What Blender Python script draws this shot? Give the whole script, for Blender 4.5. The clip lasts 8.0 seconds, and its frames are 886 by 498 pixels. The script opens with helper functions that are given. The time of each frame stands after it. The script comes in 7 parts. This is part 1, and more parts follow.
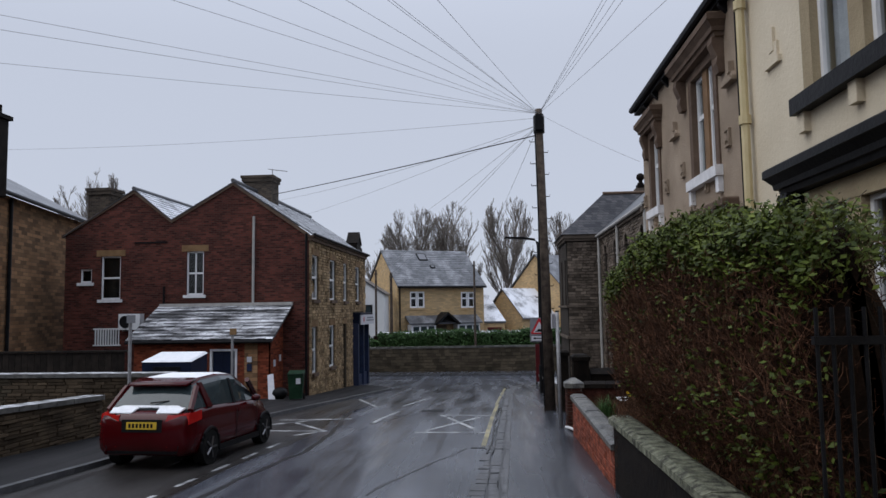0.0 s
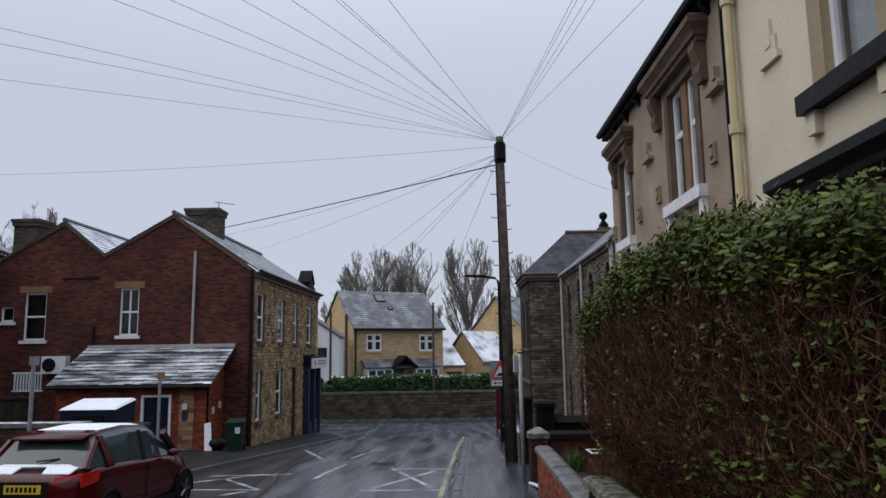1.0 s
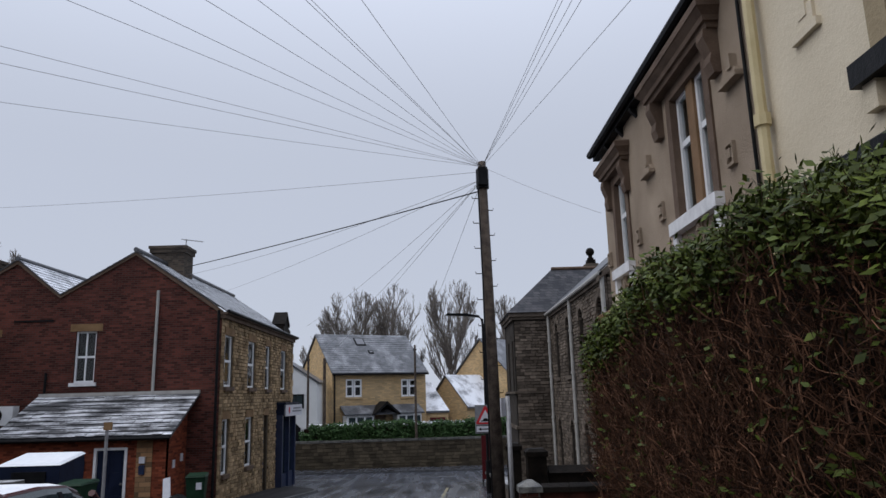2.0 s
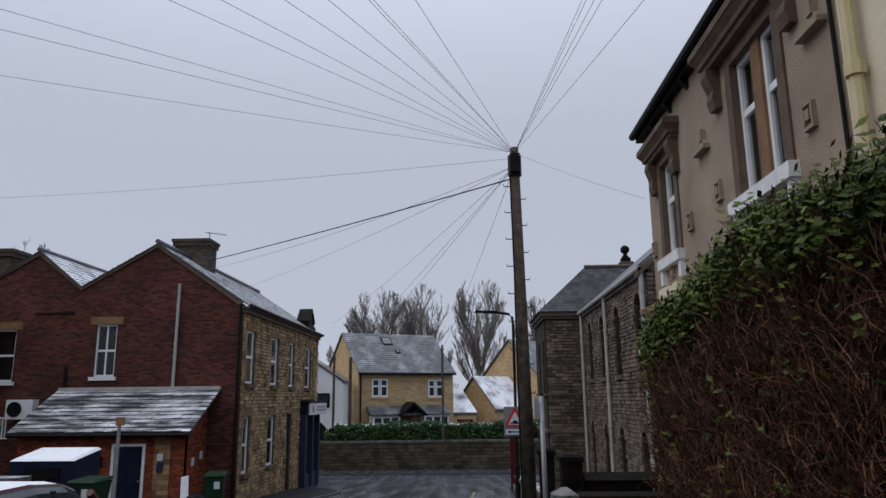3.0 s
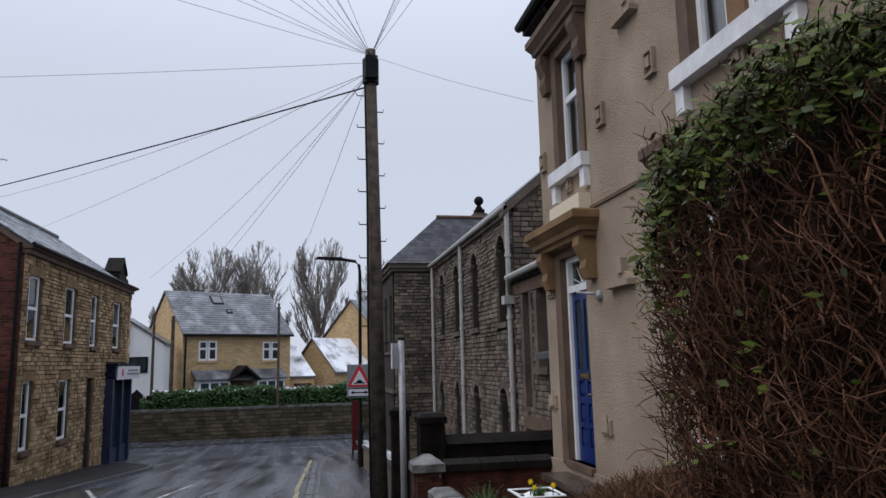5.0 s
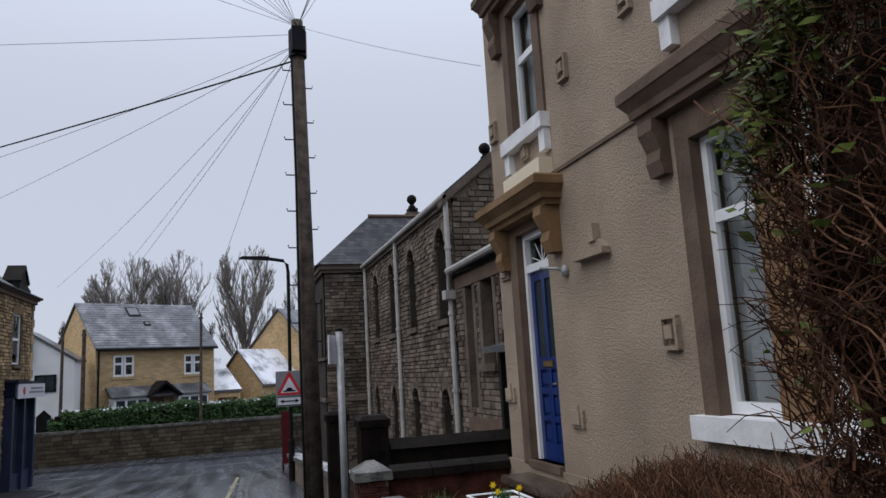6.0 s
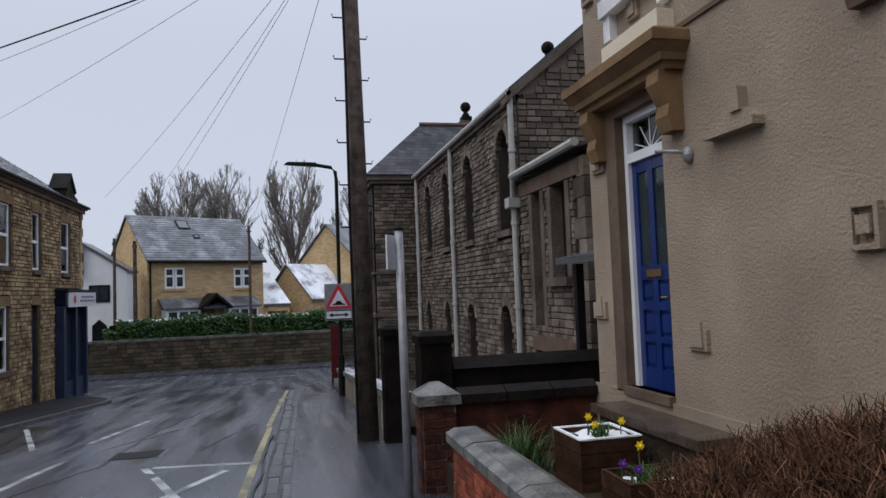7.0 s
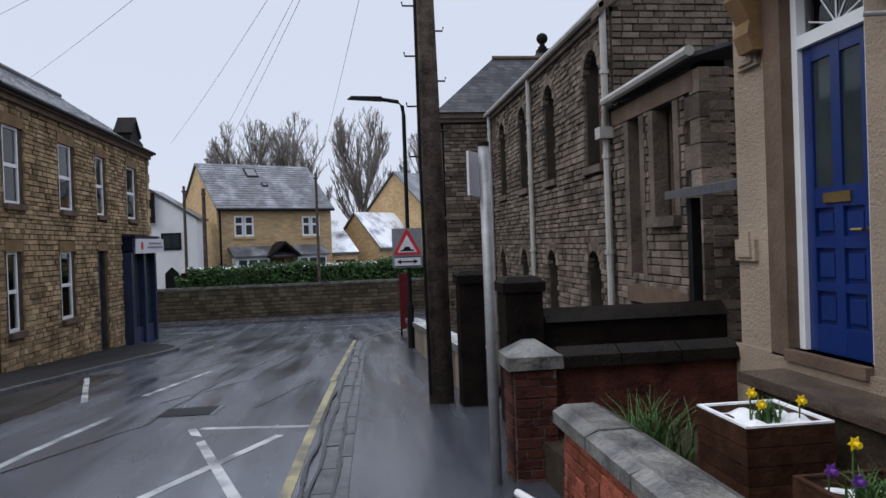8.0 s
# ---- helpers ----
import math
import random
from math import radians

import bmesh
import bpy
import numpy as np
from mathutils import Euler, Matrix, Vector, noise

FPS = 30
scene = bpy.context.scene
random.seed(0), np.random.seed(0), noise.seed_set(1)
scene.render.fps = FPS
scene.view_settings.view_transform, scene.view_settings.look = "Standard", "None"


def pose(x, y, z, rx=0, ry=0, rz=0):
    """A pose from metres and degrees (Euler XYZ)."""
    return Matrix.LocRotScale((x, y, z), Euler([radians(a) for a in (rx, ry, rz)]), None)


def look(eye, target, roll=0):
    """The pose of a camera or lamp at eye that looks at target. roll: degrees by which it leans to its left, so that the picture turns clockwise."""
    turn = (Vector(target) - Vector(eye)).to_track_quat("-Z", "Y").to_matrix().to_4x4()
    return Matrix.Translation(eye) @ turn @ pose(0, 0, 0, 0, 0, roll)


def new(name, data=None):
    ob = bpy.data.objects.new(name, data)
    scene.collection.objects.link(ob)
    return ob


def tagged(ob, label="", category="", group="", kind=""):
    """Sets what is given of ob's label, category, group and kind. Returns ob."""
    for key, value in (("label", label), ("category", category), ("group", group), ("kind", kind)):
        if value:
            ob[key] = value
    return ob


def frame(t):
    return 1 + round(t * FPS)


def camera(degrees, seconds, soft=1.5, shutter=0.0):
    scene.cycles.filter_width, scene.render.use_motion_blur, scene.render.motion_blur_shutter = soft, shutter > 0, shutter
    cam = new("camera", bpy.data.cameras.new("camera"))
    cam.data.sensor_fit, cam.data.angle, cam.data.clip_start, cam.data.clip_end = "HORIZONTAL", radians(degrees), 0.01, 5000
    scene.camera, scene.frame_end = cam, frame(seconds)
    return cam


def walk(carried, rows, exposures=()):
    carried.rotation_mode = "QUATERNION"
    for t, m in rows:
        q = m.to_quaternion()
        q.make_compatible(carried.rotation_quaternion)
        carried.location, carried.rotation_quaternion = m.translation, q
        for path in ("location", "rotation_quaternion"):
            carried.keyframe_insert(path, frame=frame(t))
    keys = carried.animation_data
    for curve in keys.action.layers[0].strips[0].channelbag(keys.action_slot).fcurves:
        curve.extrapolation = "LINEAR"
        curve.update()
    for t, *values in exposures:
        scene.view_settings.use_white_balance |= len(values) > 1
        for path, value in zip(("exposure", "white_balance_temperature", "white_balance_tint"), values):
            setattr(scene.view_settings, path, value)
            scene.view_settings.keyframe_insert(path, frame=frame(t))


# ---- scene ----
cam = camera(64.1, 8.0)
PATH = [
    (0, (0.014, -0.36, 2.414), (-0.134, 1.628, 2.575), -0.9),
    (0.5, (0.122, 0.47, 2.365), (-0.032, 2.456, 2.537), -1.6),
    (1, (0.098, 1.213, 2.338), (0.062, 3.193, 2.62), -0.8),
    (1.5, (0.168, 1.892, 2.275), (0.285, 3.878, 2.489), -0.6),
    (1.7, (0.17, 2.251, 2.299), (0.222, 4.226, 2.611), -1.7),
    (2.8, (0.19, 3.578, 2.21), (0.148, 5.523, 2.671), -0.7),
    (3, (0.167, 3.755, 2.222), (0.1, 5.711, 2.633), -0.6),
    (3.5, (0.238, 4.519, 2.059), (0.152, 6.517, 2.079), -1.9),
    (4, (0.21, 5.259, 1.981), (0.124, 7.257, 1.962), -0.3),
    (4.5, (0.14, 5.933, 1.966), (0.187, 7.93, 2.049), 0.1),
    (5, (0.16, 6.665, 1.952), (0.534, 8.605, 2.264), -1.3),
    (5.2, (0.139, 6.936, 1.88), (0.682, 8.825, 2.245), -1.9),
    (6.3, (0.23, 8.198, 1.727), (0.813, 10.09, 2.011), -3.6),
    (6.5, (0.246, 8.505, 1.703), (0.848, 10.401, 1.909), -3.5),
    (7, (0.271, 9.314, 1.643), (0.713, 11.261, 1.757), -2.1),
    (7.5, (0.328, 10.104, 1.574), (0.609, 12.084, 1.584), -1.6),
    (8, (0.384, 10.884, 1.509), (0.634, 12.868, 1.491), -2.0),
]
EXPOSURES = [(0.0, -0.1), (1.5, -0.1), (2.8, -0.28), (3.2, -0.32), (3.5, -0.38), (4.0, 0.08), (4.5, 0.15), (5.0, 0.05), (6.3, -0.05), (7.0, 0.0), (7.5, 0.1), (8.0, 0.2)]
walk(cam, [(t, look(eye, target, roll)) for t, eye, target, roll in PATH], EXPOSURES)

# ---- world, sun, exposure ----
world = bpy.data.worlds.new("overcast")
scene.world = world
world.use_nodes = True
wn, wl = world.node_tree.nodes, world.node_tree.links
sky = wn.new("ShaderNodeTexSky")
sky.sky_type, sky.sun_disc = "NISHITA", False
sky.sun_elevation, sky.sun_rotation = radians(50), radians(250)
cloud = wn.new("ShaderNodeMix")
cloud.data_type = "RGBA"
cloud.inputs[0].default_value = 0.93
cloud.inputs[7].default_value = (5.52, 5.97, 7.1, 1)
wl.new(sky.outputs[0], cloud.inputs[6])
# an overcast sky is brightest overhead
wco, wsep, wup = wn.new("ShaderNodeTexCoord"), wn.new("ShaderNodeSeparateXYZ"), wn.new("ShaderNodeMapRange")
wup.interpolation_type = "SMOOTHSTEP"
wup.inputs[1].default_value, wup.inputs[2].default_value, wup.inputs[3].default_value, wup.inputs[4].default_value = 0.3, 1.0, 1.0, 2.3
wl.new(wco.outputs["Generated"], wsep.inputs[0])
wl.new(wsep.outputs[2], wup.inputs[0])
wmul = wn.new("ShaderNodeMix")
wmul.data_type, wmul.blend_type = "RGBA", "MULTIPLY"
wmul.inputs[0].default_value = 1.0
wl.new(cloud.outputs[2], wmul.inputs[6])
wl.new(wup.outputs[0], wmul.inputs[7])
wl.new(wmul.outputs[2], wn["Background"].inputs[0])
wn["Background"].inputs[1].default_value = 0.11
sun = new("sun", bpy.data.lights.new("sun", "SUN"))
sun.data.energy, sun.data.angle, sun.data.color = 1.1, radians(55), (1.0, 0.97, 0.93)
sun.matrix_world = look((0, 0, 60), (48, 16, 0))


# ---- materials ----


def material(name, c1, c2, scale=3.0, rough=0.8, bump=0.3, fine=60.0, island=0.0, metal=0.0, rough2=None, spread=0.25, obj=0.0):
    """Two colours mixed by broad stains and fine grain, with relief; island / obj: variation from piece to piece."""
    m = bpy.data.materials.new(name)
    m.use_nodes = True
    n, l = m.node_tree.nodes, m.node_tree.links
    b = n["Principled BSDF"]
    tc = n.new("ShaderNodeTexCoord")
    geo = n.new("ShaderNodeNewGeometry")
    big, small = n.new("ShaderNodeTexNoise"), n.new("ShaderNodeTexNoise")
    big.inputs["Scale"].default_value, big.inputs["Detail"].default_value = scale, 6
    small.inputs["Scale"].default_value, small.inputs["Detail"].default_value = fine, 4
    l.new(geo.outputs["Position"], big.inputs["Vector"])
    l.new(geo.outputs["Position"], small.inputs["Vector"])
    ramp = n.new("ShaderNodeMapRange")
    ramp.inputs[1].default_value, ramp.inputs[2].default_value = 0.5 - spread, 0.5 + spread
    add = n.new("ShaderNodeMath")
    add.operation = "MULTIPLY_ADD"
    l.new(small.outputs[0], add.inputs[0])
    add.inputs[1].default_value = 0.4
    l.new(big.outputs[0], add.inputs[2])
    sub = n.new("ShaderNodeMath")
    sub.operation = "SUBTRACT"
    l.new(add.outputs[0], sub.inputs[0])
    sub.inputs[1].default_value = 0.2
    l.new(sub.outputs[0], ramp.inputs[0])
    mix = n.new("ShaderNodeMix")
    mix.data_type = "RGBA"
    mix.inputs[6].default_value, mix.inputs[7].default_value = (*c1, 1), (*c2, 1)
    l.new(ramp.outputs[0], mix.inputs[0])
    col = mix.outputs[2]
    if island or obj:
        hsv = n.new("ShaderNodeHueSaturation")
        mr = n.new("ShaderNodeMapRange")
        mr.inputs[3].default_value, mr.inputs[4].default_value = 1 - max(island, obj), 1 + max(island, obj)
        if island:
            l.new(geo.outputs["Random Per Island"], mr.inputs[0])
        else:
            oi = n.new("ShaderNodeObjectInfo")
            l.new(oi.outputs["Random"], mr.inputs[0])
        l.new(mr.outputs[0], hsv.inputs["Value"])
        l.new(col, hsv.inputs["Color"])
        col = hsv.outputs[0]
    l.new(col, b.inputs["Base Color"])
    b.inputs["Roughness"].default_value, b.inputs["Metallic"].default_value = rough, metal
    b.inputs["Specular IOR Level"].default_value = 0.5 if rough < 0.45 else 0.12
    if rough2 is not None:
        rr = n.new("ShaderNodeMapRange")
        rr.inputs[1].default_value, rr.inputs[2].default_value = 0.35, 0.65
        rr.inputs[3].default_value, rr.inputs[4].default_value = rough, rough2
        l.new(big.outputs[0], rr.inputs[0])
        l.new(rr.outputs[0], b.inputs["Roughness"])
    if bump:
        bp = n.new("ShaderNodeBump")
        bp.inputs["Strength"].default_value, bp.inputs["Distance"].default_value = bump, 0.02
        mid = n.new("ShaderNodeTexNoise")
        mid.inputs["Scale"].default_value, mid.inputs["Detail"].default_value = fine * 0.3, 3
        l.new(geo.outputs["Position"], mid.inputs["Vector"])
        hgt = n.new("ShaderNodeMath")
        hgt.operation = "MULTIPLY_ADD"
        hgt.inputs[1].default_value = 1.6
        l.new(mid.outputs[0], hgt.inputs[0])
        l.new(small.outputs[0], hgt.inputs[2])
        l.new(hgt.outputs[0], bp.inputs["Height"])
        l.new(bp.outputs[0], b.inputs["Normal"])
    return m


def snowed(m, amount=0.5, scale=2.5, stretch=(1, 1, 1), cover=1.0):
    """Lays thin patchy snow over a material, on faces that look up."""
    n, l = m.node_tree.nodes, m.node_tree.links
    b = n["Principled BSDF"]
    geo = n.new("ShaderNodeNewGeometry")
    mp = n.new("ShaderNodeMapping")
    mp.inputs["Scale"].default_value = stretch
    nz, nf = n.new("ShaderNodeTexNoise"), n.new("ShaderNodeTexNoise")
    nz.inputs["Scale"].default_value, nz.inputs["Detail"].default_value = scale, 8
    nf.inputs["Scale"].default_value, nf.inputs["Detail"].default_value = scale * 12, 4
    l.new(geo.outputs["Position"], mp.inputs[0])
    l.new(mp.outputs[0], nz.inputs["Vector"])
    l.new(mp.outputs[0], nf.inputs["Vector"])
    add = n.new("ShaderNodeMath")
    add.operation = "MULTIPLY_ADD"
    l.new(nf.outputs[0], add.inputs[0])
    add.inputs[1].default_value = 0.35
    l.new(nz.outputs[0], add.inputs[2])
    r = n.new("ShaderNodeMapRange")
    r.inputs[1].default_value, r.inputs[2].default_value, r.inputs[4].default_value = 0.9 - amount * 0.55, 1.15 - amount * 0.55, cover
    l.new(add.outputs[0], r.inputs[0])
    sep = n.new("ShaderNodeSeparateXYZ")
    l.new(geo.outputs["Normal"], sep.inputs[0])
    up = n.new("ShaderNodeMapRange")
    up.inputs[1].default_value, up.inputs[2].default_value = 0.35, 0.6
    l.new(sep.outputs[2], up.inputs[0])
    f = n.new("ShaderNodeMath")
    f.operation = "MULTIPLY"
    l.new(r.outputs[0], f.inputs[0])
    l.new(up.outputs[0], f.inputs[1])
    mix = n.new("ShaderNodeMix")
    mix.data_type = "RGBA"
    mix.inputs[7].default_value = (0.82, 0.84, 0.88, 1)
    old = b.inputs["Base Color"].links[0].from_socket
    l.new(old, mix.inputs[6])
    l.new(f.outputs[0], mix.inputs[0])
    l.new(mix.outputs[2], b.inputs["Base Color"])
    return m


def brick_material(name, c1, c2, mortar, brick=(0.225, 0.075), rough=0.85, along=(1.0, 1.0), vary=(0.45, 1.35)):
    """Brick courses far off, at true size on a wall that runs along x or along y."""
    m = material(name, c1, c2, 0.7, rough, 0.0, 25.0)
    n, l = m.node_tree.nodes, m.node_tree.links
    b = n["Principled BSDF"]
    geo = n.new("ShaderNodeNewGeometry")
    sep, comb = n.new("ShaderNodeSeparateXYZ"), n.new("ShaderNodeCombineXYZ")
    l.new(geo.outputs["Position"], sep.inputs[0])
    addxy = n.new("ShaderNodeMath")
    kx, ky = n.new("ShaderNodeMath"), n.new("ShaderNodeMath")
    kx.operation = ky.operation = "MULTIPLY"
    kx.inputs[1].default_value, ky.inputs[1].default_value = along
    l.new(sep.outputs[0], kx.inputs[0])
    l.new(sep.outputs[1], ky.inputs[0])
    l.new(kx.outputs[0], addxy.inputs[0])
    l.new(ky.outputs[0], addxy.inputs[1])
    l.new(addxy.outputs[0], comb.inputs[0])
    l.new(sep.outputs[2], comb.inputs[1])
    t = n.new("ShaderNodeTexBrick")
    t.inputs["Scale"].default_value = 1.0
    t.inputs["Brick Width"].default_value, t.inputs["Row Height"].default_value = brick
    t.inputs["Mortar Size"].default_value, t.inputs["Mortar Smooth"].default_value = 0.008, 0.3
    t.inputs["Color1"].default_value, t.inputs["Color2"].default_value = (vary[0], vary[0], vary[0] * 1.05, 1), (vary[1], vary[1] * 0.93, vary[1] * 0.89, 1)
    t.inputs["Bias"].default_value = 0.0
    l.new(comb.outputs[0], t.inputs["Vector"])
    old = b.inputs["Base Color"].links[0].from_socket
    mul = n.new("ShaderNodeMix")
    mul.data_type, mul.blend_type = "RGBA", "MULTIPLY"
    mul.inputs[0].default_value = 1.0
    l.new(old, mul.inputs[6])
    l.new(t.outputs["Color"], mul.inputs[7])
    mm = n.new("ShaderNodeMix")
    mm.data_type = "RGBA"
    mm.inputs[7].default_value = (*mortar, 1)
    l.new(mul.outputs[2], mm.inputs[6])
    l.new(t.outputs["Fac"], mm.inputs[0])
    l.new(mm.outputs[2], b.inputs["Base Color"])
    bp = n.new("ShaderNodeBump")
    bp.inputs["Strength"].default_value, bp.inputs["Distance"].default_value = 0.6, 0.01
    bp.invert = True
    l.new(t.outputs["Fac"], bp.inputs["Height"])
    l.new(bp.outputs[0], b.inputs["Normal"])
    return m


def glass_material():
    m = bpy.data.materials.new("window_glass")
    m.use_nodes = True
    n, l = m.node_tree.nodes, m.node_tree.links
    n.remove(n["Principled BSDF"])
    tr, gl, mx, fr = n.new("ShaderNodeBsdfTransparent"), n.new("ShaderNodeBsdfGlossy"), n.new("ShaderNodeMixShader"), n.new("ShaderNodeFresnel")
    tr.inputs[0].default_value = (0.75, 0.8, 0.82, 1)
    gl.inputs["Roughness"].default_value = 0.02
    fr.inputs[0].default_value = 1.5
    l.new(fr.outputs[0], mx.inputs[0])
    l.new(tr.outputs[0], mx.inputs[1])
    l.new(gl.outputs[0], mx.inputs[2])
    l.new(mx.outputs[0], n["Material Output"].inputs[0])
    return m


def asphalt_material(name, dark, light, wet):
    """Wet asphalt: dark aggregate, glossy film with drier, rougher patches and shallow puddles."""
    m = material(name, dark, light, 0.55, 0.5, 0.0, 90.0, spread=0.3)
    n, l = m.node_tree.nodes, m.node_tree.links
    b = n["Principled BSDF"]
    geo, mp = n.new("ShaderNodeNewGeometry"), n.new("ShaderNodeMapping")
    mp.inputs["Scale"].default_value = (1.7, 0.13, 1)
    l.new(geo.outputs["Position"], mp.inputs[0])
    pud, grit = n.new("ShaderNodeTexNoise"), n.new("ShaderNodeTexNoise")
    pud.inputs["Scale"].default_value, pud.inputs["Detail"].default_value = 1.3, 5
    grit.inputs["Scale"].default_value, grit.inputs["Detail"].default_value = 140, 3
    l.new(mp.outputs[0], pud.inputs["Vector"])
    l.new(geo.outputs["Position"], grit.inputs["Vector"])
    r = n.new("ShaderNodeMapRange")
    r.inputs[1].default_value, r.inputs[2].default_value = 0.3, 0.7
    r.inputs[3].default_value, r.inputs[4].default_value = wet[1], wet[0]
    l.new(pud.outputs[0], r.inputs[0])
    l.new(r.outputs[0], b.inputs["Roughness"])
    b.inputs["Specular IOR Level"].default_value = 0.8
    s = n.new("ShaderNodeMapRange")
    s.inputs[1].default_value, s.inputs[2].default_value = 0.42, 0.6
    s.inputs[3].default_value, s.inputs[4].default_value = 0.35, 0.06
    l.new(pud.outputs[0], s.inputs[0])
    bp = n.new("ShaderNodeBump")
    bp.inputs["Distance"].default_value = 0.012
    l.new(s.outputs[0], bp.inputs["Strength"])
    l.new(grit.outputs[0], bp.inputs["Height"])
    l.new(bp.outputs[0], b.inputs["Normal"])
    return m


ASPHALT = asphalt_material("wet_asphalt", (0.026, 0.03, 0.039), (0.105, 0.113, 0.135), (0.1, 0.34))
PAVING = asphalt_material("wet_pavement_asphalt", (0.024, 0.027, 0.035), (0.065, 0.07, 0.084), (0.13, 0.36))
FORECOURT = asphalt_material("dull_dark_forecourt", (0.011, 0.011, 0.012), (0.028, 0.027, 0.028), (0.5, 0.7))
FORECOURT.node_tree.nodes["Principled BSDF"].inputs["Specular IOR Level"].default_value = 0.1
BAY = asphalt_material("worn_dark_bay_asphalt", (0.008, 0.008, 0.008), (0.034, 0.03, 0.028), (0.25, 0.55))
BAY.node_tree.nodes["Principled BSDF"].inputs["Specular IOR Level"].default_value = 0.35
EARTH = material("wet_soil", (0.02, 0.015, 0.01), (0.06, 0.045, 0.03), 3, 0.8, 0.8, 30)
KERB = material("kerb_concrete", (0.035, 0.037, 0.042), (0.12, 0.122, 0.128), 4, 0.32, 0.5, 60, obj=0.15)
WHITE_LINE = material("worn_white_road_paint", (0.1, 0.105, 0.115), (0.42, 0.43, 0.43), 2.2, 0.4, 0.2, 60, spread=0.12)
YELLOW_LINE = material("worn_yellow_road_paint", (0.1, 0.092, 0.06), (0.34, 0.29, 0.14), 2.2, 0.4, 0.2, 50, spread=0.1)
RED_BRICK = brick_material("red_brick_courses", (0.05, 0.016, 0.013), (0.13, 0.043, 0.032), (0.07, 0.05, 0.043))
RED_PAINT = brick_material("orange_painted_brick", (0.16, 0.04, 0.021), (0.25, 0.07, 0.034), (0.16, 0.048, 0.03))
BRICK = material("wet_garden_brick", (0.09, 0.024, 0.016), (0.3, 0.085, 0.048), 6, 0.6, 0.8, 50, obj=0.4)
MORTAR = material("mortar", (0.12, 0.1, 0.085), (0.2, 0.17, 0.15), 6, 0.9, 0.5, 80)
STONE = material("buff_sandstone", (0.15, 0.1, 0.055), (0.43, 0.31, 0.18), 1.2, 0.85, 0.7, 30, island=0.42)
STONE_P = material("buff_sandstone_block", (0.15, 0.1, 0.055), (0.43, 0.31, 0.18), 1.2, 0.85, 0.7, 30, obj=0.42)
MOSSY = material("mossy_wall_stone", (0.035, 0.029, 0.02), (0.1, 0.08, 0.055), 1.0, 0.85, 0.7, 30, island=0.4)
MOSSY_P = material("mossy_wall_block", (0.035, 0.026, 0.018), (0.1, 0.073, 0.047), 1.2, 0.85, 0.7, 30, obj=0.4)
STONE_JOINT = material("stone_joint", (0.045, 0.035, 0.025), (0.09, 0.07, 0.05), 3, 0.9, 0.4, 50)
DARK_STONE = material("sooty_gritstone", (0.075, 0.06, 0.048), (0.19, 0.155, 0.125), 1.4, 0.85, 0.8, 25, island=0.4)
DARK_STONE_P = material("sooty_gritstone_block", (0.075, 0.06, 0.048), (0.19, 0.155, 0.125), 1.4, 0.85, 0.8, 25, obj=0.5)
DARK_JOINT = material("dark_stone_joint", (0.03, 0.026, 0.022), (0.06, 0.05, 0.042), 3, 0.9, 0.4, 50)
BROWN_STONE = material("brown_painted_stone", (0.085, 0.057, 0.042), (0.155, 0.108, 0.078), 3, 0.75, 0.3, 60)
MULLION = material("orange_brown_mullion_paint", (0.15, 0.09, 0.048), (0.24, 0.145, 0.08), 3, 0.7, 0.3, 60)
OCHRE_STONE = material("ochre_painted_stone", (0.14, 0.085, 0.042), (0.25, 0.155, 0.08), 3, 0.7, 0.3, 60)
HIP_SLATE = brick_material("coursed_dark_slate", (0.05, 0.053, 0.06), (0.1, 0.105, 0.115), (0.03, 0.031, 0.035), brick=(0.28, 0.13), rough=0.5, vary=(0.6, 1.3))
TIMBER = material("dark_weathered_timber", (0.008, 0.006, 0.005), (0.026, 0.02, 0.016), 5, 0.7, 0.5, 40, obj=0.3)
GOLD_STONE = brick_material("golden_coursed_stone", (0.4, 0.285, 0.14), (0.55, 0.41, 0.23), (0.36, 0.28, 0.18), brick=(0.3, 0.11), along=(1.2, -0.6), vary=(0.78, 1.18))
LEFT_STONE = brick_material("brown_coursed_stone", (0.2, 0.115, 0.06), (0.32, 0.2, 0.11), (0.12, 0.09, 0.06), brick=(0.4, 0.15))
RENDER = material("beige_pebbledash", (0.25, 0.195, 0.145), (0.44, 0.35, 0.265), 1.1, 0.9, 0.75, 150, spread=0.3)
CREAM = material("cream_painted_render", (0.56, 0.485, 0.36), (0.69, 0.61, 0.47), 0.8, 0.7, 0.25, 60)
CREAM_STONE = material("tan_painted_stone", (0.27, 0.215, 0.135), (0.38, 0.31, 0.2), 2, 0.75, 0.3, 60)
WHITE_WALL = material("white_painted_render", (0.62, 0.63, 0.63), (0.75, 0.76, 0.76), 0.8, 0.8, 0.2, 40)
SLATE = snowed(material("wet_slate_with_snow", (0.055, 0.058, 0.066), (0.10, 0.105, 0.115), 3, 0.35, 0.3, 40, island=0.3), 0.45, 1.1, (1, 1, 1), 0.24)
SLATE_P = snowed(material("slate_with_melting_snow", (0.045, 0.046, 0.05), (0.085, 0.088, 0.095), 3, 0.4, 0.3, 40, obj=0.3), 0.52, 1.3, (0.6, 2.6, 2.6))
FRONT_SLATE = snowed(material("snow_dusted_slate", (0.06, 0.063, 0.07), (0.11, 0.115, 0.125), 3, 0.4, 0.3, 40, island=0.3), 0.85, 1.0, (1, 1, 1), 0.7)
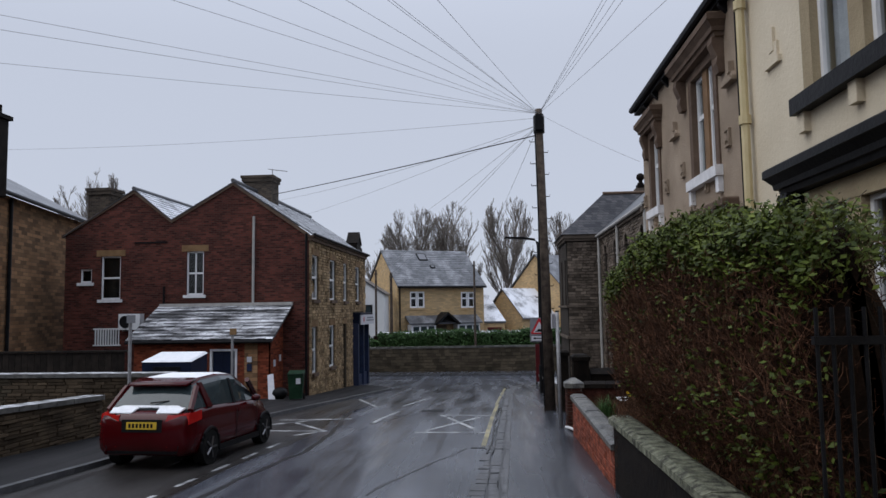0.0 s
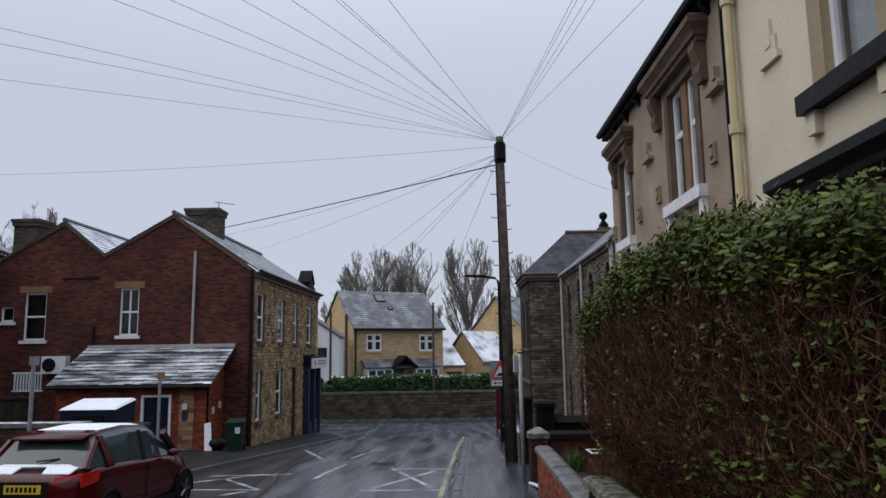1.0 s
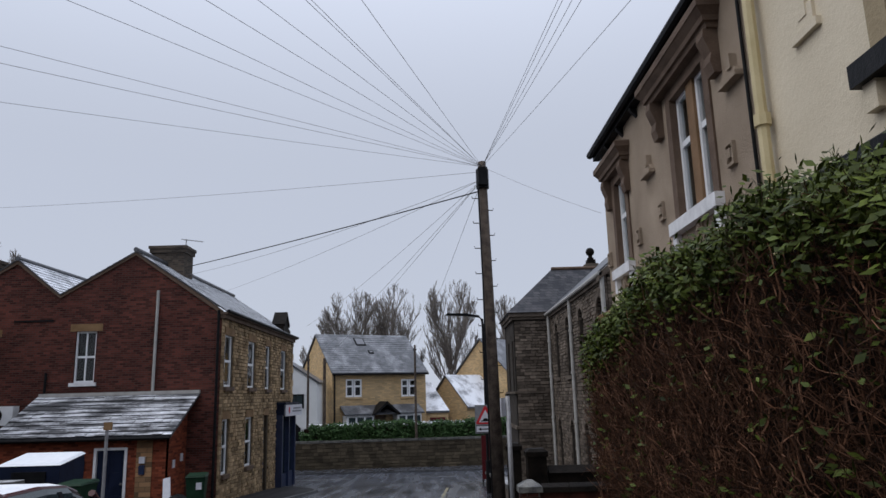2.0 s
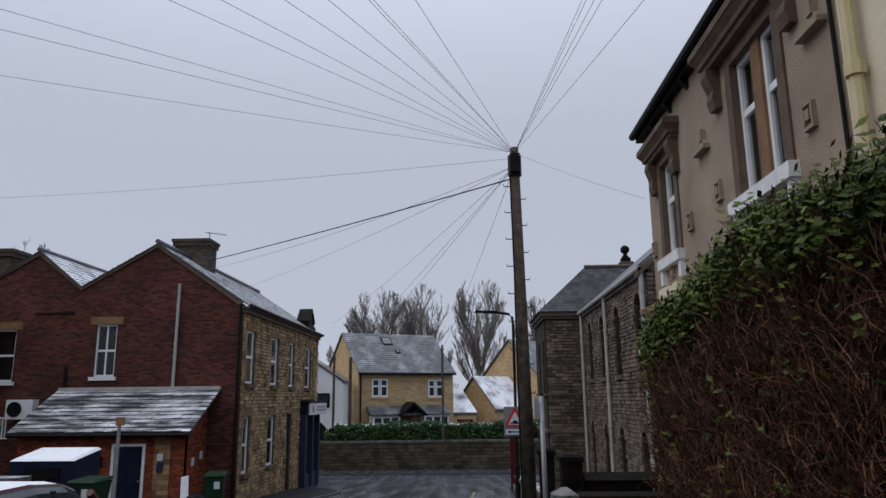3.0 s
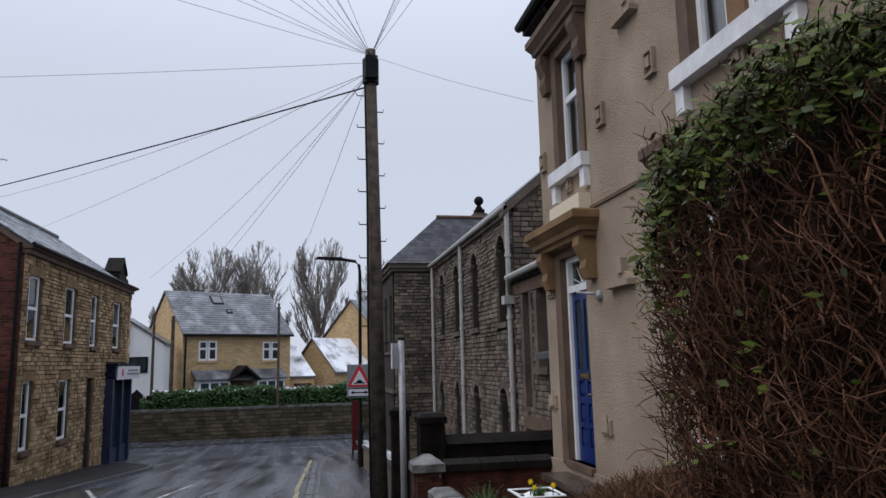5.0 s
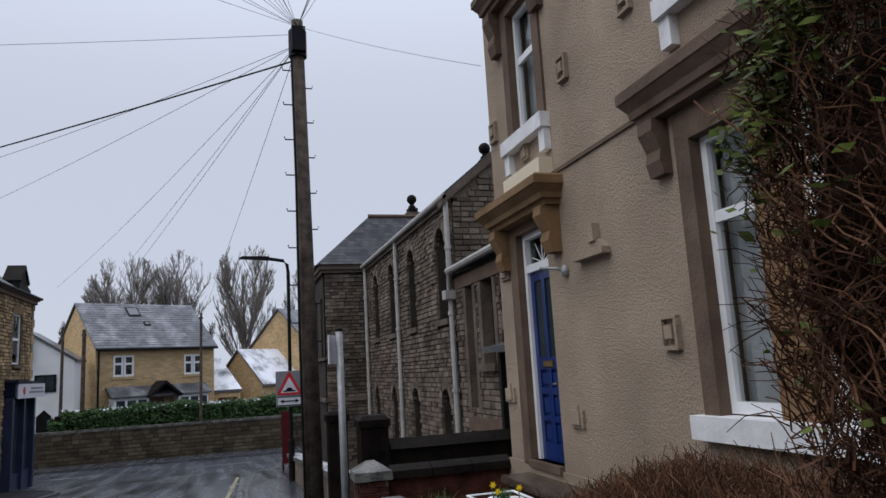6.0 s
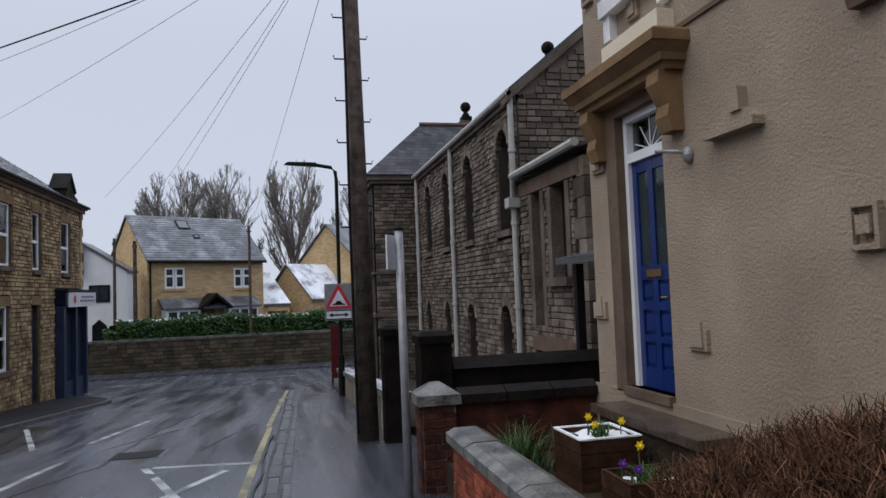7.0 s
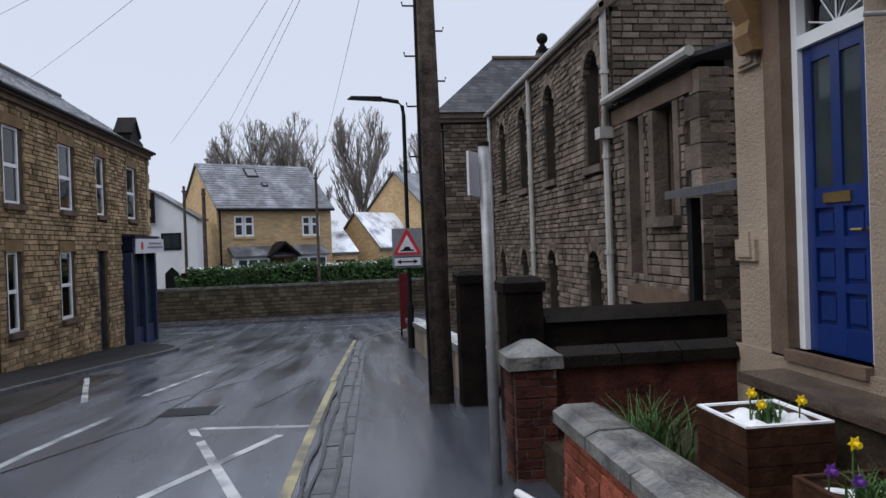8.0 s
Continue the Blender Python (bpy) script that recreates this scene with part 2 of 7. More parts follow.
SNOW_ROOF = snowed(material("snowy_slate", (0.07, 0.074, 0.082), (0.12, 0.125, 0.135), 3, 0.4, 0.3, 40, island=0.3), 0.78, 1.0)
DARK_SLATE = material("dark_slate", (0.045, 0.047, 0.052), (0.08, 0.083, 0.09), 3, 0.4, 0.3, 40, island=0.3)
COPING = material("weathered_coping", (0.03, 0.031, 0.033), (0.19, 0.185, 0.165), 4, 0.36, 0.5, 40, spread=0.2, obj=0.2)
COPING_SNOW = snowed(material("snowy_coping", (0.05, 0.05, 0.05), (0.15, 0.145, 0.135), 6, 0.6, 0.6, 50), 0.62, 4.0, (1, 1, 1), 0.7)
MOSS = material("mossy_coping", (0.05, 0.05, 0.04), (0.24, 0.25, 0.18), 9, 0.7, 0.8, 60, spread=0.15)
WET_SLAB = material("wet_brown_slab", (0.035, 0.026, 0.02), (0.1, 0.075, 0.058), 4, 0.25, 0.3, 50)
DARK_BRICK = material("soot_dark_brick", (0.02, 0.008, 0.006), (0.09, 0.03, 0.02), 5, 0.6, 0.6, 70, obj=0.35)
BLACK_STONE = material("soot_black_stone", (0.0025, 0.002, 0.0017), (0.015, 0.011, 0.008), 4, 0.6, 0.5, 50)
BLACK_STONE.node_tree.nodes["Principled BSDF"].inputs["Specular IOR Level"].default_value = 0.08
WHITE_PAINT = material("white_painted_stone", (0.55, 0.55, 0.56), (0.78, 0.78, 0.79), 5, 0.5, 0.15, 60)
UPVC = material("white_upvc", (0.66, 0.67, 0.68), (0.78, 0.79, 0.8), 3, 0.35, 0.0, 40)
BLACK = material("black_paint", (0.004, 0.004, 0.005), (0.012, 0.012, 0.013), 5, 0.5, 0.15, 60)
BLUE = material("blue_door_paint", (0.004, 0.017, 0.095), (0.008, 0.029, 0.145), 3, 0.3, 0.05, 60)
SHOP_BLUE = material("blue_shopfront_paint", (0.008, 0.014, 0.042), (0.02, 0.033, 0.08), 3, 0.4, 0.1, 60)
NAVY = material("navy_panel", (0.006, 0.009, 0.022), (0.012, 0.018, 0.042), 3, 0.5, 0.05, 60)
GREY_METAL = material("galvanised_steel", (0.22, 0.22, 0.225), (0.34, 0.34, 0.35), 8, 0.45, 0.1, 60, metal=0.4)
PIPE = material("pale_grey_downpipe", (0.3, 0.29, 0.27), (0.42, 0.41, 0.39), 4, 0.5, 0.1, 60)
CREAM_PIPE = material("cream_downpipe", (0.5, 0.42, 0.24), (0.6, 0.51, 0.31), 4, 0.5, 0.1, 60)
POLE_WOOD = material("creosoted_pole_wood", (0.028, 0.021, 0.017), (0.12, 0.094, 0.075), 5, 0.75, 0.6, 40)
WIRE = material("black_cable", (0.012, 0.012, 0.013), (0.02, 0.02, 0.022), 5, 0.5, 0.0, 60)
PALE_WIRE = material("grey_dropwire", (0.24, 0.24, 0.25), (0.36, 0.36, 0.37), 5, 0.5, 0.0, 60)
GLASS = glass_material()
# Dark colour that paints in the shade of unlit rooms.
ROOM_SHADE = material("unlit_room_shade", (0.03, 0.028, 0.026), (0.06, 0.056, 0.05), 2, 0.9, 0.0, 20)
CURTAIN = material("pale_curtain", (0.4, 0.42, 0.45), (0.6, 0.62, 0.64), 4, 0.9, 0.2, 60)
SNOW = material("wet_snow", (0.75, 0.77, 0.8), (0.86, 0.87, 0.89), 8, 0.6, 0.5, 60)
TWIG = material("brown_twigs", (0.015, 0.0068, 0.0038), (0.082, 0.038, 0.021), 8, 0.8, 0.0, 60, island=0.75)
RUSSET = material("russet_shrub_twigs", (0.035, 0.016, 0.009), (0.15, 0.078, 0.045), 8, 0.8, 0.0, 60, island=0.75)
BRANCH = material("russet_branch", (0.04, 0.018, 0.01), (0.2, 0.1, 0.058), 8, 0.7, 0.0, 60, island=0.6)
LEAF = material("privet_leaf", (0.016, 0.03, 0.005), (0.1, 0.125, 0.022), 6, 0.5, 0.0, 60, island=0.6)
# Near-black filler: the shade between twigs and leaves is put into its colour.
INNER_SHADE = material("hedge_inner_shade", (0.006, 0.0035, 0.002), (0.018, 0.009, 0.005), 5, 0.9, 0.6, 30)
BARK = material("bare_bark", (0.12, 0.105, 0.092), (0.25, 0.222, 0.2), 4, 0.9, 0.3, 40)
EVERGREEN = material("evergreen_leaf", (0.02, 0.05, 0.018), (0.06, 0.11, 0.035), 5, 0.5, 0.0, 60, island=0.4)
CAR_RED = material("dark_red_car_paint", (0.04, 0.0015, 0.0025), (0.055, 0.002, 0.004), 2, 0.14, 0.0, 60)
CAR_RED.node_tree.nodes["Principled BSDF"].inputs["Specular IOR Level"].default_value = 0.3
CAR_GLASS = material("tinted_car_glass", (0.02, 0.03, 0.033), (0.035, 0.05, 0.055), 3, 0.06, 0.0, 60)
CAR_GLASS.node_tree.nodes["Principled BSDF"].inputs["Specular IOR Level"].default_value = 0.45
TAR = material("wet_tar_seam", (0.006, 0.006, 0.007), (0.015, 0.015, 0.017), 3, 0.3, 0.2, 60)
TYRE = material("tyre_rubber", (0.006, 0.006, 0.006), (0.014, 0.014, 0.014), 8, 0.8, 0.2, 60)
ALLOY = material("alloy_rim", (0.12, 0.12, 0.125), (0.2, 0.2, 0.205), 8, 0.35, 0.0, 60, metal=0.8)
TAIL_RED = material("tail_lamp_red", (0.3, 0.008, 0.008), (0.42, 0.015, 0.012), 8, 0.12, 0.0, 60)
PLATE = material("yellow_plate", (0.55, 0.36, 0.03), (0.65, 0.44, 0.05), 8, 0.4, 0.0, 60)
GREEN_BIN = material("green_bin_plastic", (0.006, 0.02, 0.01), (0.016, 0.044, 0.024), 4, 0.5, 0.1, 60)
SIGN_RED = material("sign_red", (0.4, 0.012, 0.02), (0.5, 0.02, 0.03), 8, 0.4, 0.0, 60)
SIGN_WHITE = material("sign_white", (0.5, 0.5, 0.54), (0.6, 0.6, 0.64), 8, 0.4, 0.0, 60)
SIGN_GREY = material("sign_grey_back", (0.16, 0.165, 0.18), (0.22, 0.225, 0.24), 8, 0.45, 0.0, 60)
SOOTY_BRICK = brick_material("sooty_chimney_brick", (0.04, 0.034, 0.028), (0.1, 0.082, 0.064), (0.09, 0.08, 0.07))
DARK_RED = material("dark_red_paint", (0.06, 0.008, 0.01), (0.1, 0.014, 0.016), 6, 0.5, 0.1, 60)
PLANTER_WOOD = material("wet_brown_planter_wood", (0.02, 0.009, 0.006), (0.06, 0.028, 0.016), 9, 0.5, 0.4, 50, obj=0.25)
BLADE = material("green_blade", (0.03, 0.07, 0.02), (0.08, 0.15, 0.05), 8, 0.5, 0.0, 60, island=0.4)
BRASS = material("tarnished_brass", (0.28, 0.19, 0.07), (0.42, 0.3, 0.12), 9, 0.35, 0.1, 60, metal=0.9)
PETAL = material("yellow_petal", (0.75, 0.5, 0.01), (0.85, 0.62, 0.03), 8, 0.5, 0.0, 60)
PURPLE = material("purple_petal", (0.1, 0.03, 0.22), (0.16, 0.06, 0.3), 8, 0.5, 0.0, 60)

# ---- building helpers ----
ROOT = {}


def thing(name, base=(0, 0, 0), label="", category="", group="", kind="", turn=0.0):
    ob = new(name)
    ob.empty_display_size = 0.2
    m = Matrix.Translation(base) @ Matrix.Rotation(radians(turn), 4, "Z")
    ob.matrix_basis = m
    ROOT[ob.name] = m
    return tagged(ob, label, category, group, kind)


def part(name, bm, mat, parent=None, label="", local=False, smooth=False, kind=""):
    """Links a bmesh as one mesh object under a thing or a part; its vertices are in world places unless local."""
    me = bpy.data.meshes.new(name)
    if not isinstance(bm, bmesh.types.BMesh):
        me.from_pydata(bm[0], [], bm[1])
    else:
        bmesh.ops.recalc_face_normals(bm, faces=bm.faces[:]) if len(bm.faces) < 4000 else None
        bm.to_mesh(me)
        bm.free()
    me.materials.append(mat)
    if smooth:
        me.polygons.foreach_set("use_smooth", [True] * len(me.polygons))
    ob = new(name, me)
    if parent is not None:
        m = ROOT[parent.name]
        if not local:
            me.transform(m.inverted())
        ob.parent = parent
        ROOT[ob.name] = m
    else:
        ROOT[ob.name] = Matrix()
    return tagged(ob, label, "", "", kind)


def solid(name, bm, mat, label, category, kind="structure", smooth=False):
    """A top-level thing that is one mesh."""
    return tagged(part(name, bm, mat, None, label, smooth=smooth), label, category, "", kind)


class Wall:
    """A wall's own axes: u along it, z up, d out of its face."""

    def __init__(self, x, y, ux, uy, nx, ny):
        self.o, self.u, self.n = Vector((x, y, 0)), Vector((ux, uy, 0)).normalized(), Vector((nx, ny, 0)).normalized()

    def at(self, u, z, d=0.0):
        return self.o + self.u * u + self.n * d + Vector((0, 0, z))


def hexa(bm, pts):
    v = [bm.verts.new(p) for p in pts]
    for f in ((3, 2, 1, 0), (4, 5, 6, 7), (0, 1, 5, 4), (1, 2, 6, 5), (2, 3, 7, 6), (3, 0, 4, 7)):
        bm.faces.new([v[i] for i in f])
    return v


def box(bm, x0, x1, y0, y1, z0, z1):
    return hexa(bm, [(x0, y0, z0), (x1, y0, z0), (x1, y1, z0), (x0, y1, z0), (x0, y0, z1), (x1, y0, z1), (x1, y1, z1), (x0, y1, z1)])


def wbox(bm, w, u0, u1, z0, z1, d0, d1):
    return hexa(bm, [w.at(u0, z0, d0), w.at(u1, z0, d0), w.at(u1, z0, d1), w.at(u0, z0, d1), w.at(u0, z1, d0), w.at(u1, z1, d0), w.at(u1, z1, d1), w.at(u0, z1, d1)])


def prism(bm, a, b):
    """A prism between two like rings of points."""
    va, vb = [bm.verts.new(p) for p in a], [bm.verts.new(p) for p in b]
    k = len(a)
    bm.faces.new(va)
    bm.faces.new(vb[::-1])
    for i in range(k):
        bm.faces.new((va[i], vb[i], vb[(i + 1) % k], va[(i + 1) % k]))


def wprism(bm, w, pts, d0, d1):
    prism(bm, [w.at(u, z, d0) for u, z in pts], [w.at(u, z, d1) for u, z in pts])


def tube(bm, pts, r, k=8, r2=None):
    """A round bar along points, tapering from r to r2."""
    pts = [Vector(p) for p in pts]
    rings = []
    for i, p in enumerate(pts):
        way = (pts[min(i + 1, len(pts) - 1)] - pts[max(i - 1, 0)]).normalized()
        a = way.orthogonal().normalized() if abs(way.z) < 0.95 else (Vector((1, 0, 0)) - way * way.x).normalized()
        b = way.cross(a)
        rad = r if r2 is None else r + (r2 - r) * i / (len(pts) - 1)
        rings.append([bm.verts.new(p + (a * math.cos(2 * math.pi * j / k) + b * math.sin(2 * math.pi * j / k)) * rad) for j in range(k)])
    for A, B in zip(rings, rings[1:]):
        for j in range(k):
            bm.faces.new((A[j], A[(j + 1) % k], B[(j + 1) % k], B[j]))
    bm.faces.new(rings[0][::-1])
    bm.faces.new(rings[-1])


def ball(bm, c, r, sq=1.0, seg=12):
    bmesh.ops.create_uvsphere(bm, u_segments=seg, v_segments=max(6, seg // 2), radius=r, matrix=Matrix.Translation(c) @ Matrix.Diagonal((1, 1, sq, 1)))


def B():
    return bmesh.new()


def made(fn, *args):
    bm = bmesh.new()
    fn(bm, *args)
    return bm


def wall_body(bm, w, u0, u1, z0, z1, d0, d1, holes=()):
    """A wall in one piece with openings right through it."""
    us = sorted({u0, u1, *[h[i] for h in holes for i in (0, 1) if u0 < h[i] < u1]})
    zs = sorted({z0, z1, *[h[i] for h in holes for i in (2, 3) if z0 < h[i] < z1]})
    vs = {}

    def v(i, j, d):
        if (i, j, d) not in vs:
            vs[i, j, d] = bm.verts.new(w.at(us[i], zs[j], d))
        return vs[i, j, d]

    full = {(i, j) for i in range(len(us) - 1) for j in range(len(zs) - 1)
            if not any(h[0] <= (us[i] + us[i + 1]) / 2 <= h[1] and h[2] <= (zs[j] + zs[j + 1]) / 2 <= h[3] for h in holes)}
    for i, j in sorted(full):
        for d in (d0, d1):
            bm.faces.new((v(i, j, d), v(i + 1, j, d), v(i + 1, j + 1, d), v(i, j + 1, d)))
        for (ni, nj), a, b in (((i - 1, j), (i, j), (i, j + 1)), ((i + 1, j), (i + 1, j), (i + 1, j + 1)), ((i, j - 1), (i, j), (i + 1, j)), ((i, j + 1), (i, j + 1), (i + 1, j + 1))):
            if (ni, nj) not in full:
                bm.faces.new((v(*a, d0), v(*b, d0), v(*b, d1), v(*a, d1)))


def window(parent, w, u0, u1, z0, z1, d=-0.12, bar=0.05, sash=True, upright=0, mat=UPVC, name="window", curtain=False):
    """A framed window set back in its opening: frame, rails, panes."""
    bm = B()
    t = bar
    for a, b, c, e in ((u0, u0 + t, z0, z1), (u1 - t, u1, z0, z1), (u0 + t, u1 - t, z0, z0 + t * 1.2), (u0 + t, u1 - t, z1 - t, z1)):
        wbox(bm, w, a, b, c, e, d - 0.04, d + 0.03)
    win = part(name, bm, mat, parent)
    mid = z0 + (z1 - z0) * (0.5 if sash is True else sash) if sash else None
    bars = B()
    used = False
    if mid:
        wbox(bars, w, u0 + t, u1 - t, mid - t * 0.6, mid + t * 0.6, d - 0.03, d + 0.02)
        used = True
    for i in range(upright):
        c = u0 + (u1 - u0) * (i + 1) / (upright + 1)
        wbox(bars, w, c - t * 0.4, c + t * 0.4, z0 + t, z1 - t, d - 0.03, d + 0.022)
        used = True
    if used:
        part("glazing_bar", bars, mat, win)
    else:
        bars.free()
    for a, b in (((z0 + t, mid), (mid, z1 - t)) if mid else ((z0 + t, z1 - t),)):
        pb = B()
        q = [w.at(u0 + t, a, d - 0.01), w.at(u1 - t, a, d - 0.01), w.at(u1 - t, b, d - 0.01), w.at(u0 + t, b, d - 0.01)]
        pb.faces.new([pb.verts.new(p) for p in q])
        g = part("pane", pb, GLASS, win)
        g.visible_shadow = False
        out = ROOT[win.name].to_3x3().inverted() @ (Vector(w.at(0, 0, 1)) - Vector(w.at(0, 0, 0)))
        if g.data.polygons[0].normal.dot(out) < 0:
            g.data.flip_normals()
    if curtain:
        cb = B()
        k = 28
        ring = []
        for i in range(k + 1):
            u = u0 + (u1 - u0) * i / k
            dd = d - 0.16 + 0.03 * math.sin(i * 1.7) + 0.015 * math.sin(i * 3.1)
            ring.append((cb.verts.new(w.at(u, z0 + 0.02, dd)), cb.verts.new(w.at(u, z1 - 0.02, dd))))
        for (a, b), (c, e) in zip(ring, ring[1:]):
            cb.faces.new((a, c, e, b))
        part("curtain", cb, CURTAIN, win, "pale net curtain", smooth=True)
    return win


def unit_block(name, mat, bevel=0.12):
    """One shared block, 1 x 1 x 1, its outer edges worn."""
    bm = bmesh.new()
    e = bevel
    back = [bm.verts.new(p) for p in ((-0.5, 0, -0.5), (0.5, 0, -0.5), (0.5, 0, 0.5), (-0.5, 0, 0.5))]
    mid = [bm.verts.new((v.co.x, 0.7, v.co.z)) for v in back]
    front = [bm.verts.new((v.co.x * (1 - e * 0.5), 1.0, v.co.z * (1 - e * 1.4))) for v in back]
    for A, C in ((back, mid), (mid, front)):
        for i in range(4):
            bm.faces.new((A[i], A[(i + 1) % 4], C[(i + 1) % 4], C[i]))
    bm.faces.new(front)
    bmesh.ops.recalc_face_normals(bm, faces=bm.faces[:])
    me = bpy.data.meshes.new(name)
    bm.to_mesh(me)
    bm.free()
    me.materials.append(mat)
    return me


def coursed(parent, w, u0, u1, z0, z1, course, length, holes, seed, mat, piece_mat, name="stone", joint=0.012, near=300, start_u=None, proud=0.03, top=None, d0=0.0):
    """Courses of separate blocks over a wall; the first ones singly, the rest joined."""
    rnd = random.Random(seed)
    shared = unit_block(name, piece_mat)
    verts, faces, singles = [], [], []
    z, row = z0, 0
    while z < z1 - 0.02:
        h = min(course * rnd.uniform(0.8, 1.2), z1 - z)
        u = u0 - rnd.uniform(0, length * 0.7)
        while u < u1 - 0.01:
            ln = length * rnd.uniform(0.6, 1.4)
            segs = [(max(u, u0), min(u + ln, u1))]
            for a, b, c, e in holes:
                if c < z + h * 0.5 < e:
                    nxt = []
                    for s, t in segs:
                        if t <= a or s >= b:
                            nxt.append((s, t))
                        else:
                            nxt += [(s, a)] if s < a - 0.03 else []
                            nxt += [(b, t)] if t > b + 0.03 else []
                    segs = nxt
            for s, t in segs:
                if t - s > 0.05 and (top is None or z + h <= top((s + t) / 2)):
                    singles.append(((s + t) / 2, z + h / 2, t - s - joint, h - joint, proud * rnd.uniform(0.5, 1.2)))
            u += ln
        z += h
        row += 1
    singles.sort(key=lambda q: q[0] if start_u is None else abs(q[0] - start_u))
    inv = ROOT[parent.name].inverted()
    rot = Matrix((w.u, w.n, Vector((0, 0, 1)))).transposed().to_4x4()
    for i, (u, zc, a, h, d) in enumerate(singles):
        if i < near:
            ob = new(name, shared)
            ob.parent = parent
            ob.matrix_basis = inv @ Matrix.Translation(w.at(u, zc, d0)) @ rot @ Matrix.Diagonal((a, d, h, 1))
        else:
            k = len(verts)
            for uu, zz, dd in ((-0.5, -0.5, 0), (0.5, -0.5, 0), (0.5, 0.5, 0), (-0.5, 0.5, 0)):
                verts.append(w.at(u + uu * a, zc + zz * h, d0))
            for uu, zz in ((-0.5, -0.5), (0.5, -0.5), (0.5, 0.5), (-0.5, 0.5)):
                verts.append(w.at(u + uu * a * 0.93, zc + zz * h * 0.84, d0 + d))
            faces.extend([(k + 4, k + 5, k + 6, k + 7)] + [(k + j, k + (j + 1) % 4, k + 4 + (j + 1) % 4, k + 4 + j) for j in range(4)])
    if faces:
        part(name + "work", (verts, faces), mat, parent, "", kind="stuff")


def G(y):
    """The height of the pavement's ground along the hill."""
    if y < 5:
        return 0.0875 + 0.06 * (5 - y)
    if y < 19:
        return 0.29 - 0.0405 * y
    if y < 40:
        return -0.4795 - 0.066 * (y - 19)
    return -1.8655 - 0.4 * (1 - math.exp(-(y - 40) * 0.066 / 0.4))


# ---- ground, road, pavements ----


def sheet(ys, xl, xr, lift, cols=2, skirt=0.0):
    """A surface that follows the hill between two side lines."""
    verts, faces = [], []
    for y in ys:
        a, b = xl(y), xr(y)
        for i in range(cols + 1):
            verts.append((a + (b - a) * i / cols, y, G(y) + lift))
    k = cols + 1
    for r in range(len(ys) - 1):
        for i in range(cols):
            faces.append((r * k + i, r * k + i + 1, (r + 1) * k + i + 1, (r + 1) * k + i))
    if skirt:
        n = len(verts)
        verts += [(x, y, z - skirt) for x, y, z in verts]
        for r in range(len(ys) - 1):
            a, b = r * k, (r + 1) * k
            faces.append((a, b, b + n, a + n))
            a, b = r * k + cols, (r + 1) * k + cols
            faces.append((b, a, a + n, b + n))
        for i in range(cols):
            a = (len(ys) - 1) * k + i
            faces.append((a, a + 1, a + 1 + n, a + n))
    return verts, faces


def steps(a, b, n):
    return [a + (b - a) * i / n for i in range(n + 1)]


def kerb_right(y):
    return -0.25 + 0.0245 * y + (0.0 if y < 33 else 0.09 * (y - 33) ** 2)


def kerb_left(y):
    return -8.0 + 0.09 * min(max(y, 3), 33) - (0.12 * (y - 33) ** 2 if y > 33 else 0.0)


ROAD = -0.09
ground = solid("ground", sheet([-150, -60] + steps(-20, 60, 80) + [80, 150, 400, 900], lambda y: -900, lambda y: 900, ROAD, 6), ASPHALT, "dark wet asphalt road running downhill to a junction", "road")
solid("pavement_right", sheet(steps(-12, 39.5, 103), lambda y: kerb_right(y) + 0.13, lambda y: 70, 0.0, 3, 0.3), PAVING, "wet dark asphalt pavement beside a garden wall", "pavement")
solid("pavement_left", sheet(steps(-12, 40, 104), lambda y: -70, lambda y: kerb_left(y) - 0.13, 0.0, 3, 0.3), FORECOURT, "wet asphalt footway and forecourt", "pavement")
solid("parking_bay", sheet(steps(-12, 27, 80), lambda y: kerb_left(y) - 0.05, lambda y: -4.3 - 0.09 * max(0, 13.5 - y) - 0.025 * max(0, y - 18) + 0.1 * math.sin(y * 0.9), ROAD + 0.003, 2), BAY, "older dark wet asphalt of the parking bay", "road")
solid("pavement_far", sheet(steps(47.4, 49.6, 3), lambda y: -70, lambda y: 70, 0.02, 4, 0.3), PAVING, "wet footway below the far roadside wall", "pavement")


def slope_block(bm, x0, y0, x1, y1, half, z0, z1):
    """A long block laid along the hill."""
    way = Vector((x1 - x0, y1 - y0, 0)).normalized()
    s = Vector((way.y, -way.x, 0)) * half
    c = []
    for z in (z0, z1):
        for p, g in ((Vector((x0, y0, 0)) - s, y0), (Vector((x0, y0, 0)) + s, y0), (Vector((x1, y1, 0)) + s, y1), (Vector((x1, y1, 0)) - s, y1)):
            c.append((p.x, p.y, G(g) + z))
    hexa(bm, c)


kerb = thing("kerb", (0, 0, 0), "weathered concrete kerb stones edging the wet pavement", "kerb", kind="structure")
for line, a, b in ((kerb_right, -6.0, 38.5), (kerb_left, -6.0, 39.5)):
    y = a
    while y < b:
        e = min(y + 0.9, b)
        off = 0.065 if line is kerb_right else -0.065
        bm = B()
        slope_block(bm, line(y) + off, y + 0.006, line(e) + off, e - 0.006, 0.062, -0.25, 0.006 + random.uniform(-0.006, 0.006))
        part("kerb_stone", bm, KERB, kerb)
        y = e
farkerb = B()
box(farkerb, -70, 70, 47.27, 47.4, -2.4, G(47.4) + 0.03)
solid("kerb_far", farkerb, KERB, "concrete kerb along the main road", "kerb")

